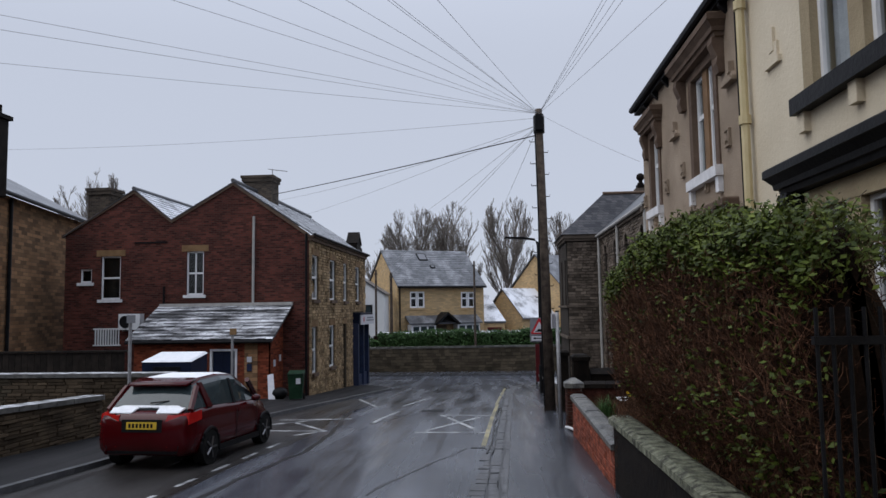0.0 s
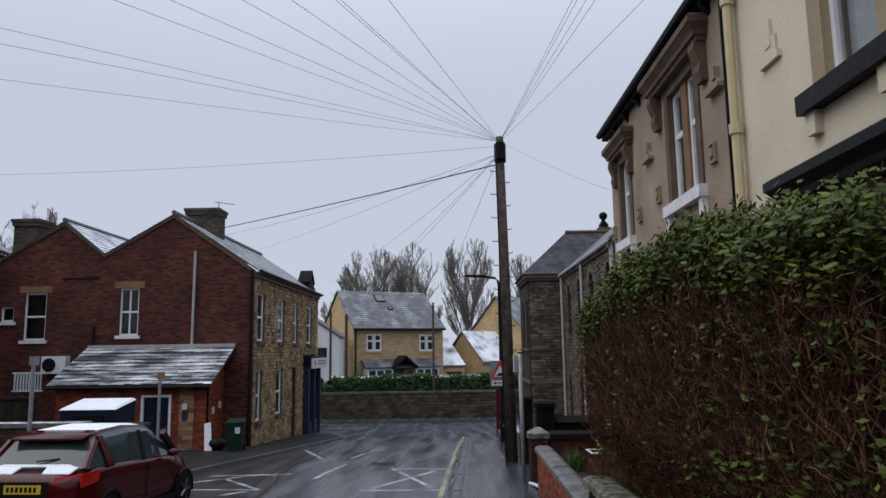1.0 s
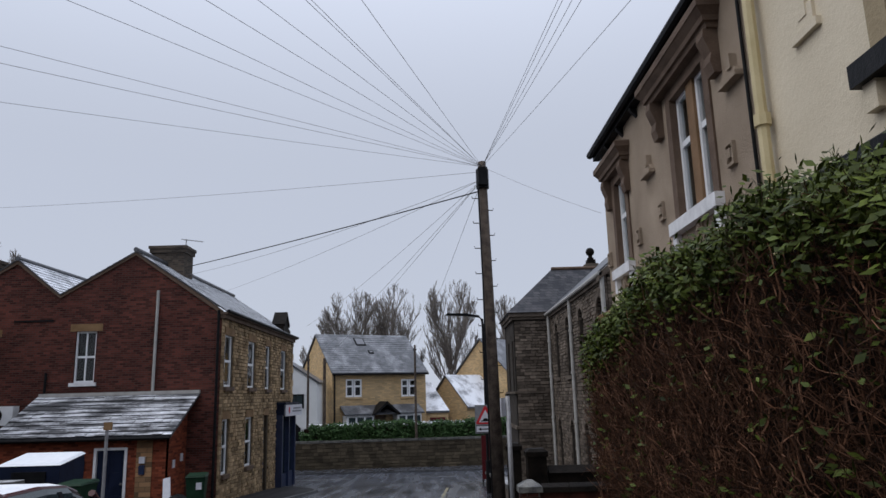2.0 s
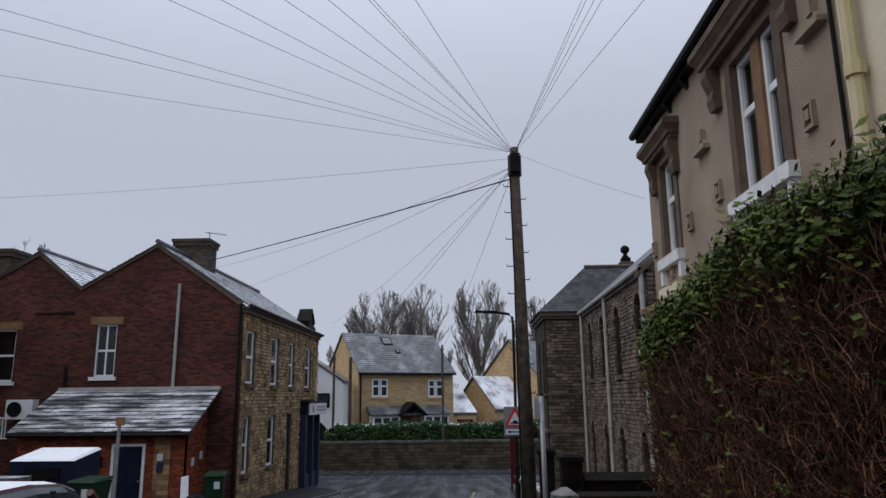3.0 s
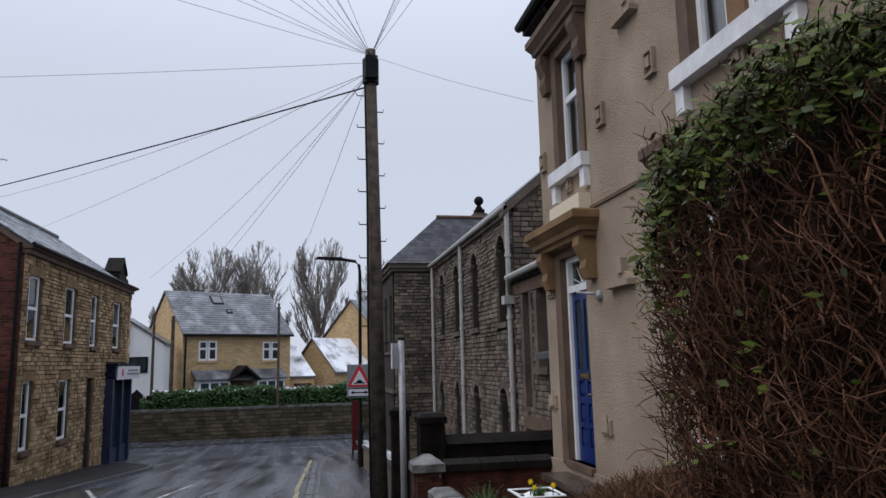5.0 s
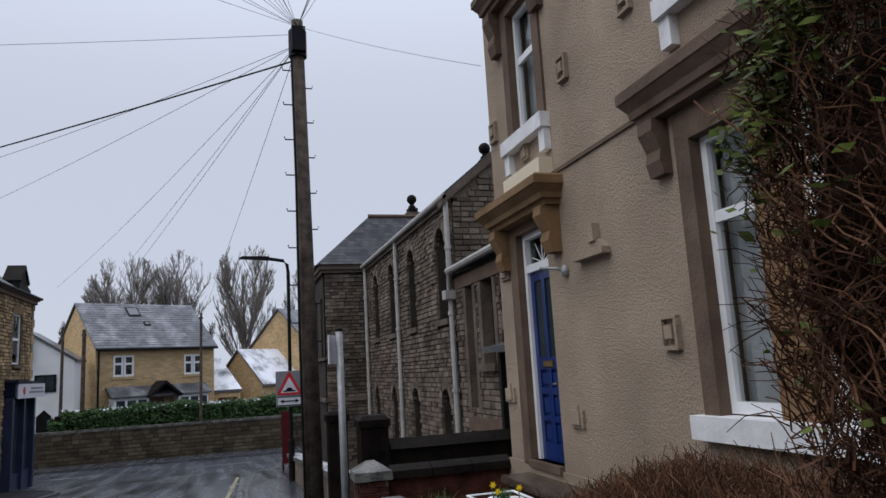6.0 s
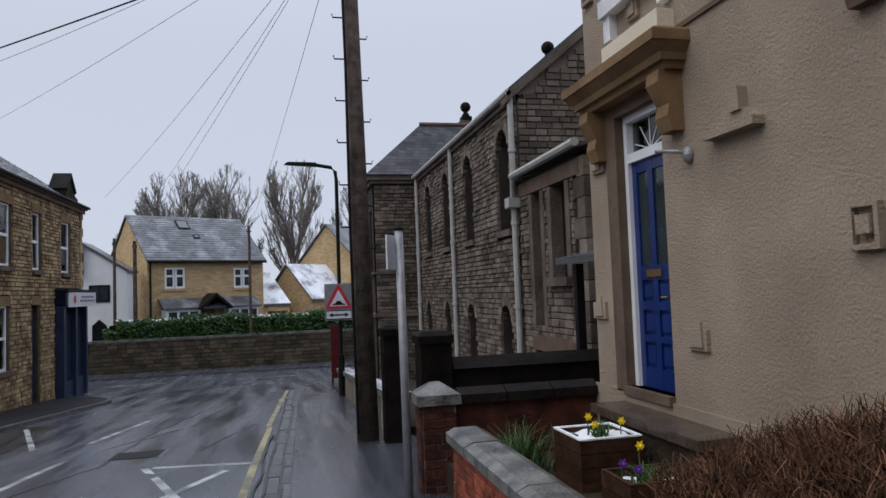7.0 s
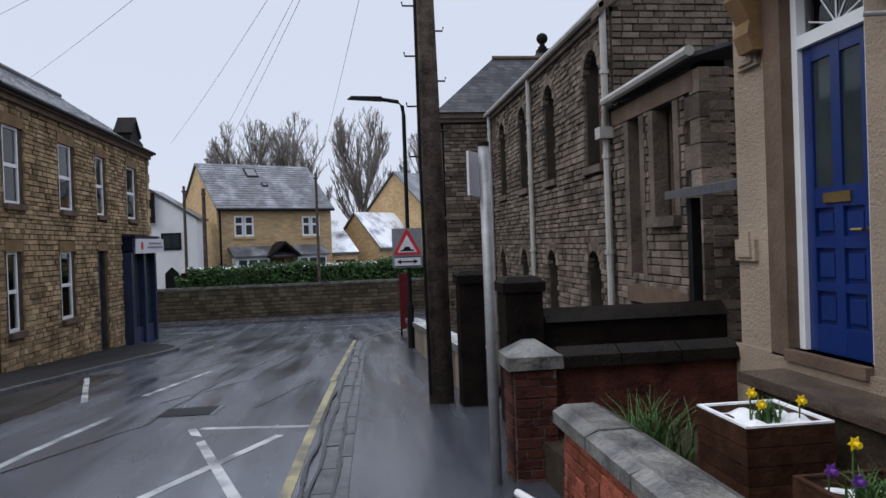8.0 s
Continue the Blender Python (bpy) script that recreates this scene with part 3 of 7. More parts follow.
gutter = thing("gutter_setts", (0.0, 5, G(5) + ROAD), "worn stone setts along the gutter with worn edges", "gutter", kind="structure")
y = -2.0
while y < 33:
    ln = random.uniform(0.28, 0.5) if y < 15.5 else random.uniform(0.7, 1.1)
    bm = B()
    slope_block(bm, kerb_right(y) - 0.09, y + 0.012, kerb_right(y + ln) - 0.09, y + ln - 0.012, 0.08, ROAD - 0.05, ROAD + random.uniform(0.006, 0.022))
    part("sett", bm, KERB, gutter)
    if y < 13.7:
        bm = B()
        wd = random.uniform(0.05, 0.12)
        slope_block(bm, kerb_right(y) - 0.2 - wd, y + 0.02, kerb_right(y + ln) - 0.2 - wd, y + ln - 0.02, wd, ROAD - 0.05, ROAD + random.uniform(0.004, 0.014))
        part("sett", bm, KERB, gutter)
    y += ln


def mark(name, x0, y0, x1, y1, width, mat, label):
    bm = B()
    n = max(1, int(math.hypot(x1 - x0, y1 - y0) / 1.0))
    for i in range(n):
        a, b = i / n, (i + 1) / n
        slope_block(bm, x0 + (x1 - x0) * a, y0 + (y1 - y0) * a, x0 + (x1 - x0) * b, y0 + (y1 - y0) * b, width / 2, ROAD - 0.004, ROAD + 0.005)
    return solid(name, bm, mat, label, "road marking")


for a in ((-1.6, 19.6, -0.5, 16.3), (-1.5, 19.6, -0.2, 19.3), (-0.5, 18.9, -1.7, 16.2), (-1.9, 15.95, -0.2, 15.9), (-5.2, 17.8, -4.03, 16.2), (-5.8, 16.3, -4.05, 16.2),
          (-5.8, 18.4, -3.9, 18.6), (-4.6, 15.5, -4.2, 16.0), (-5.25, 26.5, -3.9, 22.6), (-3.18, 17.8, -2.95, 20.9), (-3.1, 23.0, -2.7, 26.7), (-6.0, 17.2, -4.6, 18.6)):
    mark("road_marking", *a, 0.1, WHITE_LINE, "worn white painted line on wet asphalt")
for i in range(7):
    y = 6.5 + i * 1.2
    mark("road_marking", -5.42 + 0.06 * y, y, -5.42 + 0.06 * (y + 0.62), y + 0.62, 0.08, WHITE_LINE, "worn white dash marking the parking bay")
for i in range(6):
    mark("road_marking", -20 + i * 6, 43.6, -17 + i * 6, 43.6, 0.1, WHITE_LINE, "white dash on the main road")
for a, b in ((13.9, 23.5), (23.6, 34.0)):
    mark("yellow_line", kerb_right(a) - 0.4, a, kerb_right(b) - 0.36, b, 0.1, YELLOW_LINE, "worn yellow line beside the kerb")
for k, line in enumerate((((-4.0, 4), (-4.1, 10.6), (-3.7, 13.4), (-3.9, 17), (-4.7, 23), (-5.2, 27)), ((-3.2, 17.5), (-2.3, 20), (-2.2, 24), (-1.6, 29)), ((-2.6, 22), (-1.6, 24.5), (-1.2, 29.5)), ((-1.0, 21), (-0.4, 24)), ((-3.6, 26), (-2.2, 30), (-1.9, 35)), ((-1.9, 9.6), (-1.2, 12), (-0.6, 13.6)))):
    bm = B()
    for (xa, ya), (xb, yb) in zip(line, line[1:]):
        n = max(2, int((yb - ya) / 0.35))
        prev = None
        for i in range(n + 1):
            t = i / n
            p = (xa + (xb - xa) * t + 0.09 * noise.noise(Vector((ya + t * 5, k * 7.0, 0.5))), ya + (yb - ya) * t)
            if prev:
                slope_block(bm, *prev, *p, (0.05 if k == 0 else 0.02) + 0.03 * abs(noise.noise(Vector((p[1] * 1.7, k, 3)))), ROAD - 0.01, ROAD + 0.004)
            prev = p
    solid("tar_seam", bm, TAR, "dark wet tar seam in the road surface", "road seam")
for k, (off, y0, y1) in enumerate(((0.02, 8.0, 34.0), (-0.19, 8.5, 30.0), (-0.27, 13.0, 22.0))):
    bm = B()
    prev = None
    for y in steps(y0, y1, int((y1 - y0) / 0.3)):
        p = (kerb_right(y) + off + 0.05 * noise.noise(Vector((y * 0.9, k * 5.0, 1.5))), y)
        if prev:
            slope_block(bm, *prev, *p, 0.012 + 0.025 * abs(noise.noise(Vector((y * 1.3, k * 3.0, 8)))), ROAD - 0.01, 0.012 if off > 0 else ROAD + 0.026)
        prev = p
    solid("kerb_crack", bm, TAR, "dark open crack along the kerb", "crack")
hatch = B()
slope_block(hatch, -0.55, 13.7, 0.0, 13.67, 0.05, ROAD - 0.01, ROAD + 0.004)
solid("road_crack", hatch, BLACK_STONE, "dark broken edge in the asphalt", "crack")
cover = thing("manhole_cover", (-1.95, 21.0, G(21.0) + ROAD), "dark iron inspection cover set in the road", "manhole cover")
bm = B()
slope_block(bm, -1.95, 20.65, -1.95, 21.35, 0.35, ROAD - 0.02, ROAD + 0.008)
part("lid", bm, BLACK, cover)
for q in (-0.38, 0.38):
    bm = B()
    slope_block(bm, -1.95 + q, 20.58, -1.95 + q, 21.42, 0.03, ROAD - 0.02, ROAD + 0.006)
    part("rim", bm, KERB, cover)

# ---- stone-fronted building with red brick gable ----
GABLE = Wall(0, 27.84, 1, 0, 0, -1)
FRONT = Wall(-7.52, 0, 0, 1, 1, 0)
corner = thing("corner_building", (-11, 33, -1.4), "red brick gabled building with a buff stone street front", "building")
gholes = [(-12.68, -11.95, 3.03, 4.82), (-16.33, -15.49, 2.9, 4.69), (-17.23, -16.73, 3.61, 4.17), (-16.56, -15.46, 1.03, 1.68)]
bm = B()
wall_body(bm, GABLE, -17.9, -7.55, -1.6, 5.2, -0.3, 0, gholes)
part("gable_wall", bm, RED_BRICK, corner, "dark red brick gable wall")
bm = B()
wprism(bm, GABLE, [(-7.55, 5.2), (-7.56, 5.36), (-10.72, 7.58), (-13.33, 6.1), (-13.33, 5.2)], -0.3, 0)
part("gable_peak", bm, RED_BRICK, corner)
bm = B()
wprism(bm, GABLE, [(-13.33, 5.2), (-13.33, 6.1), (-14.95, 7.38), (-17.9, 5.6), (-17.9, 5.2)], -0.3, 0)
part("gable_peak", bm, RED_BRICK, corner)
bm = B()
wall_body(bm, Wall(-17.9, 0, 0, 1, -1, 0), 27.85, 40, -2.5, 5.2, -0.3, 0)
wall_body(bm, Wall(0, 40, 1, 0, 0, 1), -17.9, -7.55, -2.5, 5.2, -0.3, 0)
part("rear_wall", bm, RED_BRICK, corner)
fholes = [(28.3, 29.1, 2.76, 4.62), (31.42, 32.3, 2.76, 4.62), (34.25, 34.9, 2.73, 4.62), (37.27, 38.2, 2.73, 4.62), (28.3, 28.85, -0.25, 1.66), (31.3, 32.1, -0.25, 1.64), (34.2, 34.75, -1.6, 1.64), (36.6, 39.4, -1.7, 1.75)]
bm = B()
wall_body(bm, FRONT, 27.86, 39.9, -2.4, 5.3, -0.35, -0.03, fholes)
part("front_wall", bm, STONE_JOINT, corner)
for y0 in (39.55,):
    for i in range(22):
        z = -2.1 + i * 0.335
        bm = B()
        wbox(bm, FRONT, y0, y0 + (0.4 if i % 2 else 0.26), z, z + 0.32, -0.3, 0.035)
        part("quoin", bm, STONE_P, corner)
for u0, u1, z0, z1 in fholes[:7]:
    bm = B()
    wbox(bm, FRONT, u0 - 0.16, u1 + 0.16, z1 - 0.012, z1 + 0.27, -0.13, 0.03)
    part("lintel", bm, OCHRE_STONE, corner, "brown stone window head")
for u0, u1, z0, z1 in fholes[:6]:
    bm = B()
    wbox(bm, FRONT, u0 - 0.12, u1 + 0.12, z0 - 0.13, z0 + 0.01, -0.12, 0.1)
    part("window_sill", bm, BROWN_STONE, corner)
    window(corner, FRONT, u0, u1, z0, z1, -0.075, 0.075, True, 0)
bm = B()
wbox(bm, FRONT, 34.2, 34.75, -1.6, 1.64, -0.2, -0.15)
part("door", bm, SHOP_BLUE, corner, "dark blue panelled side door")
# eaves, gutter and roof
bm = B()
wbox(bm, FRONT, 27.8, 39.95, 5.16, 5.3, -0.2, 0.12)
wbox(bm, FRONT, 27.76, 40.0, 5.3, 5.38, -0.2, 0.2)
part("cornice", bm, BROWN_STONE, corner)
bm = B()
tube(bm, [FRONT.at(27.7, 5.4, 0.24), FRONT.at(40.05, 5.4, 0.24)], 0.06)
part("gutter", bm, BLACK, corner)
bm = B()
tube(bm, [(-7.64, 27.74, 5.45), (-7.64, 27.74, -1.1)], 0.05)
part("downpipe", bm, BLACK, corner)


def roof_slabs(bm, w, prof, u0, u1, th=0.08):
    """A roof slope: prof is (d, z) low and high, u0..u1 along it."""
    (d0, z0), (d1, z1) = prof
    prism(bm, [w.at(u0, z0, d0), w.at(u0, z1, d1), w.at(u0, z1 + th, d1), w.at(u0, z0 + th, d0)], [w.at(u1, z0, d0), w.at(u1, z1, d1), w.at(u1, z1 + th, d1), w.at(u1, z0 + th, d0)])


def slate_rows(verts, faces, w, low, high, u0, u1, row=0.22, wide=0.3, seed=1, lap=0.012):
    """Overlapping slates on a slope from low to high (d, z)."""
    rnd = random.Random(seed)
    L = math.hypot(high[0] - low[0], high[1] - low[1])
    n = max(1, round(L / row))
    for r in range(n):
        a, b = r / n, min(1.0, (r + 1.25) / n)
        da, za, db, zb = low[0] + (high[0] - low[0]) * a, low[1] + (high[1] - low[1]) * a, low[0] + (high[0] - low[0]) * b, low[1] + (high[1] - low[1]) * b
        u = u0 - (wide / 2 if r % 2 else 0)
        while u < u1:
            s, t = max(u, u0) + 0.004, min(u + wide, u1) - 0.004
            if t - s > 0.03:
                l2 = lap * rnd.uniform(0.8, 2.0)
                k = len(verts)
                verts += [w.at(s, za + l2 + 0.012, da), w.at(t, za + l2 + 0.012, da), w.at(t, zb + 0.004, db), w.at(s, zb + 0.004, db), w.at(s, za - 0.005, da), w.at(t, za - 0.005, da)]
                faces += [(k, k + 1, k + 2, k + 3), (k + 4, k + 5, k + 1, k)]
            u += wide


for nm, low, high, mat in (("roof", (0.22, 5.34), (-3.2, 7.62), FRONT_SLATE), ("roof", (-5.81, 6.12), (-3.2, 7.62), SLATE), ("roof", (-5.81, 6.12), (-7.43, 7.44), SNOW_ROOF), ("roof", (-10.5, 5.5), (-7.43, 7.44), SLATE)):
    bm = B()
    roof_slabs(bm, FRONT, (low, high), 27.76, 40.0, 0.03)
    base = part(nm, bm, DARK_SLATE, corner, "wet grey slate roof with patchy snow")
    v, f = [], []
    slate_rows(v, f, FRONT, (low[0], low[1] + 0.035), (high[0], high[1] + 0.035), 27.78, 40.0, 0.24, 0.32, 5)
    part("slate_covering", (v, f), mat, base, "", kind="stuff")
bm = B()
tube(bm, [FRONT.at(27.75, 7.72, -3.2), FRONT.at(40, 7.72, -3.2)], 0.09)
tube(bm, [FRONT.at(27.75, 7.5, -7.43), FRONT.at(40, 7.5, -7.43)], 0.09)
part("ridge", bm, DARK_SLATE, corner)


def chimney(parent, x0, x1, y0, y1, z0, z1):
    bm = B()
    box(bm, x0, x1, y0, y1, z0, z1 - 0.28)
    box(bm, x0 - 0.06, x1 + 0.06, y0 - 0.06, y1 + 0.06, z1 - 0.28, z1 - 0.12)
    box(bm, x0 - 0.1, x1 + 0.1, y0 - 0.1, y1 + 0.1, z1 - 0.12, z1)
    return part("chimney", bm, SOOTY_BRICK, parent, "sooty brick chimney stack")


chimney(corner, -11.32, -10.0, 30.6, 31.6, 6.4, 8.45)
chimney(corner, -17.05, -16.1, 28.0, 28.9, 5.4, 7.6)
aer = B()
tube(aer, [(-10.1, 31, 8.4), (-10.1, 31, 8.8)], 0.02)
tube(aer, [(-10.3, 31.0, 8.8), (-9.4, 31, 8.67)], 0.015)
for i in range(6):
    tube(aer, [(-10.2 + i * 0.14, 30.85, 8.78 - i * 0.02), (-10.2 + i * 0.14, 31.15, 8.78 - i * 0.02)], 0.008, 5)
part("aerial", aer, GREY_METAL, corner, "television aerial on the chimney")
# gablet at the far corner
bm = B()
wprism(bm, FRONT, [(38.3, 5.5), (39.95, 5.5), (39.95, 5.75), (39.55, 5.85), (38.95, 6.5), (38.35, 5.9)], -0.75, -0.15)
wprism(bm, FRONT, [(38.4, 5.9), (38.95, 6.5), (39.5, 5.9), (39.6, 6.0), (38.95, 6.66), (38.3, 6.0)], -0.76, -0.1)
part("gablet", bm, BLACK_STONE, corner, "small carved stone gablet at the corner")
# gable windows
for i, (u0, u1, z0, z1) in enumerate(gholes[:3]):
    window(corner, GABLE, u0, u1, z0, z1, -0.1, 0.06, i < 2, 1 if i == 0 else 0)
    if i < 2:
        bm = B()
        wbox(bm, GABLE, u0 - 0.2, u1 + 0.2, z1, z1 + 0.26, -0.2, 0.02)
        part("lintel", bm, OCHRE_STONE, corner)
    bm = B()
    wbox(bm, GABLE, u0 - 0.1, u1 + 0.1, z0 - 0.12, z0, -0.12, 0.08)
    part("window_sill", bm, WHITE_PAINT, corner)
bars = B()
for i in range(10):
    u = -16.56 + 1.1 * (i + 0.5) / 10
    wbox(bars, GABLE, u - 0.025, u + 0.025, 1.03, 1.68, -0.02, 0.02)
wbox(bars, GABLE, -16.6, -15.42, 1.0, 1.05, -0.03, 0.03)
wbox(bars, GABLE, -16.6, -15.42, 1.66, 1.72, -0.03, 0.03)
part("window_grille", bars, UPVC, corner, "white barred grille over a low window")
bm = B()
wbox(bm, GABLE, -16.5, -15.5, 1.0, 1.7, -0.28, -0.2)
part("pane", bm, CAR_GLASS, corner)
bm = B()
tube(bm, [GABLE.at(-9.83, 6.2, 0.07), GABLE.at(-9.85, 2.6, 0.07)], 0.055)
part("flue_pipe", bm, PIPE, corner, "pale grey vertical flue pipe")
bm = B()
wprism(bm, GABLE, [(-7.5, 5.42), (-10.72, 7.68), (-13.33, 6.16), (-14.95, 7.46), (-18.05, 5.6), (-18.05, 5.48), (-14.95, 7.3), (-13.33, 6.02), (-10.72, 7.52), (-7.5, 5.26)], 0.0, 0.05)
part("verge", bm, BROWN_STONE, corner)
part("cable", made(wbox, GABLE, -14.9, -13.5, 5.2, 5.26, 0, 0.03), BLACK, corner)
bm = B()
tube(bm, [GABLE.at(-13.6, 3.4, 0.06), GABLE.at(-13.6, 1.0, 0.06)], 0.045)
part("wall_pipe", bm, BLACK, corner)
# dark sheets stand in for the shade of unlit rooms behind the windows
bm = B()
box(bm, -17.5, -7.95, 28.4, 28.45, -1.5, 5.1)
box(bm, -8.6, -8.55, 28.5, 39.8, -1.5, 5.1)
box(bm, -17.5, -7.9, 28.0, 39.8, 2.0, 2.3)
part("room_shade", bm, ROOM_SHADE, corner)
# shop front
shop = thing("shopfront", (-7.4, 38, -1.75), "dark blue timber shopfront with a white fascia sign", "shopfront")
for u in (36.5, 37.95, 39.35):
    bm = B()
    wbox(bm, FRONT, u - 0.1, u + 0.1, -1.85, 1.6, -0.1, 0.3)
    part("pilaster", bm, SHOP_BLUE, shop)
bm = B()
wbox(bm, FRONT, 36.4, 39.45, 1.55, 2.05, -0.1, 0.36)
wbox(bm, FRONT, 36.35, 39.5, 2.05, 2.13, -0.1, 0.45)
part("cornice", bm, NAVY, shop)
bm = B()
wbox(bm, FRONT, 36.6, 39.25, -1.9, -1.15, 0.0, 0.2)
part("stall_riser", bm, SHOP_BLUE, shop)
for a, b in ((36.6, 37.85), (38.05, 39.25)):
    bm = B()
    wbox(bm, FRONT, a, b, -1.15, 1.55, 0.08, 0.1)
    part("pane", bm, CAR_GLASS, shop)
    bm = B()
    wbox(bm, FRONT, (a + b) / 2 - 0.03, (a + b) / 2 + 0.03, -1.15, 1.55, 0.06, 0.14)
    part("mullion", bm, SHOP_BLUE, shop)
bm = B()
prism(bm, [(-7.12, 36.6, 2.02), (-6.92, 39.45, 2.02), (-6.97, 39.46, 2.02), (-7.17, 36.61, 2.02)], [(-7.12, 36.6, 1.5), (-6.92, 39.45, 1.5), (-6.97, 39.46, 1.5), (-7.17, 36.61, 1.5)])
sg = part("sign_board", bm, SIGN_WHITE, shop, "white fascia sign with unreadable lettering")
bm = B()
for i, (a, b, z) in enumerate(((0.45, 0.9, 1.82), (0.4, 0.95, 1.68))):
    p, q = Vector((-7.12, 36.6, z)).lerp(Vector((-6.92, 39.45, z)), a), Vector((-7.12, 36.6, z)).lerp(Vector((-6.92, 39.45, z)), b)
    prism(bm, [p, q, q + Vector((0, 0, 0.07)), p + Vector((0, 0, 0.07))], [v + Vector((0.012, -0.004, 0)) for v in (p, q, q + Vector((0, 0, 0.07)), p + Vector((0, 0, 0.07)))])
part("lettering_bar", bm, SIGN_GREY, sg)
bm = B()
p = Vector((-7.12, 36.6, 1.77)).lerp(Vector((-6.92, 39.45, 1.77)), 0.22)
ball(bm, p, 0.16)
for v in bm.verts:
    v.co.x = p.x + (v.co.x - p.x) * 0.1
part("emblem", bm, SIGN_RED, sg)
# lean-to
lean = thing("lean_to", (-11, 26.5, G(26.5)), "orange painted brick lean-to with a snowy slate roof", "outbuilding")
LEAN = Wall(0, 26.05, 1, 0, 0, -1)
bm = B()
wall_body(bm, LEAN, -13.9, -8.62, -1.7, 1.25, -0.2, 0, [(-10.9, -9.84, -1.25, 0.92)])
prism(bm, [(-8.62, 26.06, -1.6), (-8.62, 27.83, -1.6), (-8.62, 27.83, 2.5), (-8.62, 26.06, 1.25)], [(-8.82, 26.06, -1.6), (-8.82, 27.83, -1.6), (-8.82, 27.83, 2.5), (-8.82, 26.06, 1.25)])
part("wall", bm, RED_PAINT, lean)
bm = B()
wbox(bm, LEAN, -9.55, -9.05, -1.4, 1.2, 0.003, 0.03)
part("stone_pier", bm, LEFT_STONE, lean, "brown stone pier beside the door")
bm = B()
for u0, u1, z0, z1 in ((-10.9, -10.81, -1.15, 0.92), (-9.93, -9.84, -1.15, 0.92), (-10.81, -9.93, 0.84, 0.92)):
    wbox(bm, LEAN, u0, u1, z0, z1, -0.12, 0.03)
part("door_frame", bm, WHITE_PAINT, lean)
bm = B()
wbox(bm, LEAN, -10.81, -9.93, -1.2, 0.84, -0.1, -0.06)
for uu in (-10.7, -10.32):
    for zz in (-1.0, -0.3, 0.3):
        wbox(bm, LEAN, uu, uu + 0.28, zz, zz + 0.45, -0.06, -0.04)
dr = part("door", bm, NAVY, lean, "dark navy panelled door")
bm = B()
ball(bm, LEAN.at(-10.0, -0.2, 0.0), 0.04)
part("handle", bm, ALLOY, dr)
bm = B()
prism(bm, [(-14.1, 25.8, 1.2), (-8.4, 25.8, 1.2), (-8.2, 27.84, 2.52), (-13.75, 27.84, 2.52)], [(-14.1, 25.8, 1.26), (-8.4, 25.8, 1.26), (-8.2, 27.84, 2.58), (-13.75, 27.84, 2.58)])
roof = part("roof", bm, DARK_SLATE, lean)
tile = bpy.data.meshes.new("slate")
tile.from_pydata([(-0.5, 0, 0.024), (0.5, 0, 0.024), (0.5, 1.25, 0.0), (-0.5, 1.25, 0.0), (-0.5, 0, -0.01), (0.5, 0, -0.01)], [], [(0, 1, 2, 3), (4, 5, 1, 0), (4, 0, 3), (5, 2, 1)])
tile.materials.append(SLATE_P)
rows = 11
sl = math.atan2(1.32, 2.04)
for r in range(rows):
    t = r / rows
    yy, zz = 25.78 + 2.04 * t, 1.275 + 1.32 * t
    a, b = -14.12 + 0.35 * t, -8.38 + 0.2 * t
    n = 19
    for i in range(n):
        ww = (b - a) / n
        ob = new("slate", tile)
        ob.parent = roof
        ob.matrix_basis = ROOT[lean.name].inverted() @ Matrix.Translation((a + ww * (i + 0.5), yy, zz + random.uniform(0, 0.006))) @ Matrix.Rotation(sl, 4, "X") @ Matrix.Diagonal((ww - 0.008, 2.43 / rows, 1 + random.random(), 1))
bm = B()
tube(bm, [(-14.1, 25.72, 1.2), (-8.4, 25.72, 1.2)], 0.055)
part("gutter", bm, BLACK, lean)
bm = B()
box(bm, -13.75, -8.2, 27.7, 27.83, 2.56, 2.68)
part("flashing", bm, PIPE, lean)
for u, z, h, mt in ((-9.35, 0.42, 0.2, SIGN_WHITE), (-9.35, 0.08, 0.28, SHOP_BLUE), (-11.25, 0.25, 0.3, BLACK)):
    bm = B()
    wbox(bm, LEAN, u - 0.09, u + 0.09, z, z + h, 0.03, 0.08)
    part("wall_box", bm, mt, lean)
for yy, zz in ((26.7, 0.2), (27.4, 0.35)):
    bm = B()
    box(bm, -8.62, -8.59, yy - 0.1, yy + 0.1, zz, zz + 0.25)
    part("notice", bm, SIGN_WHITE, lean)
ac = thing("air_conditioner", (-14.85, 27.6, 1.6), "white wall-mounted air conditioning unit", "air conditioner")
bm = B()
box(bm, -15.3, -14.4, 27.4, 27.75, 1.66, 2.3)
part("casing", bm, UPVC, ac)
bm = B()
tube(bm, [(-15.0, 27.39, 1.98), (-15.0, 27.37, 1.98)], 0.25, 20)
part("fan_grille", bm, BLACK, ac)
bm = B()
for s in (-0.3, 0.3):
    box(bm, -14.87 + s, -14.83 + s, 27.45, 27.84, 1.6, 1.66)
part("bracket", bm, GREY_METAL, ac)

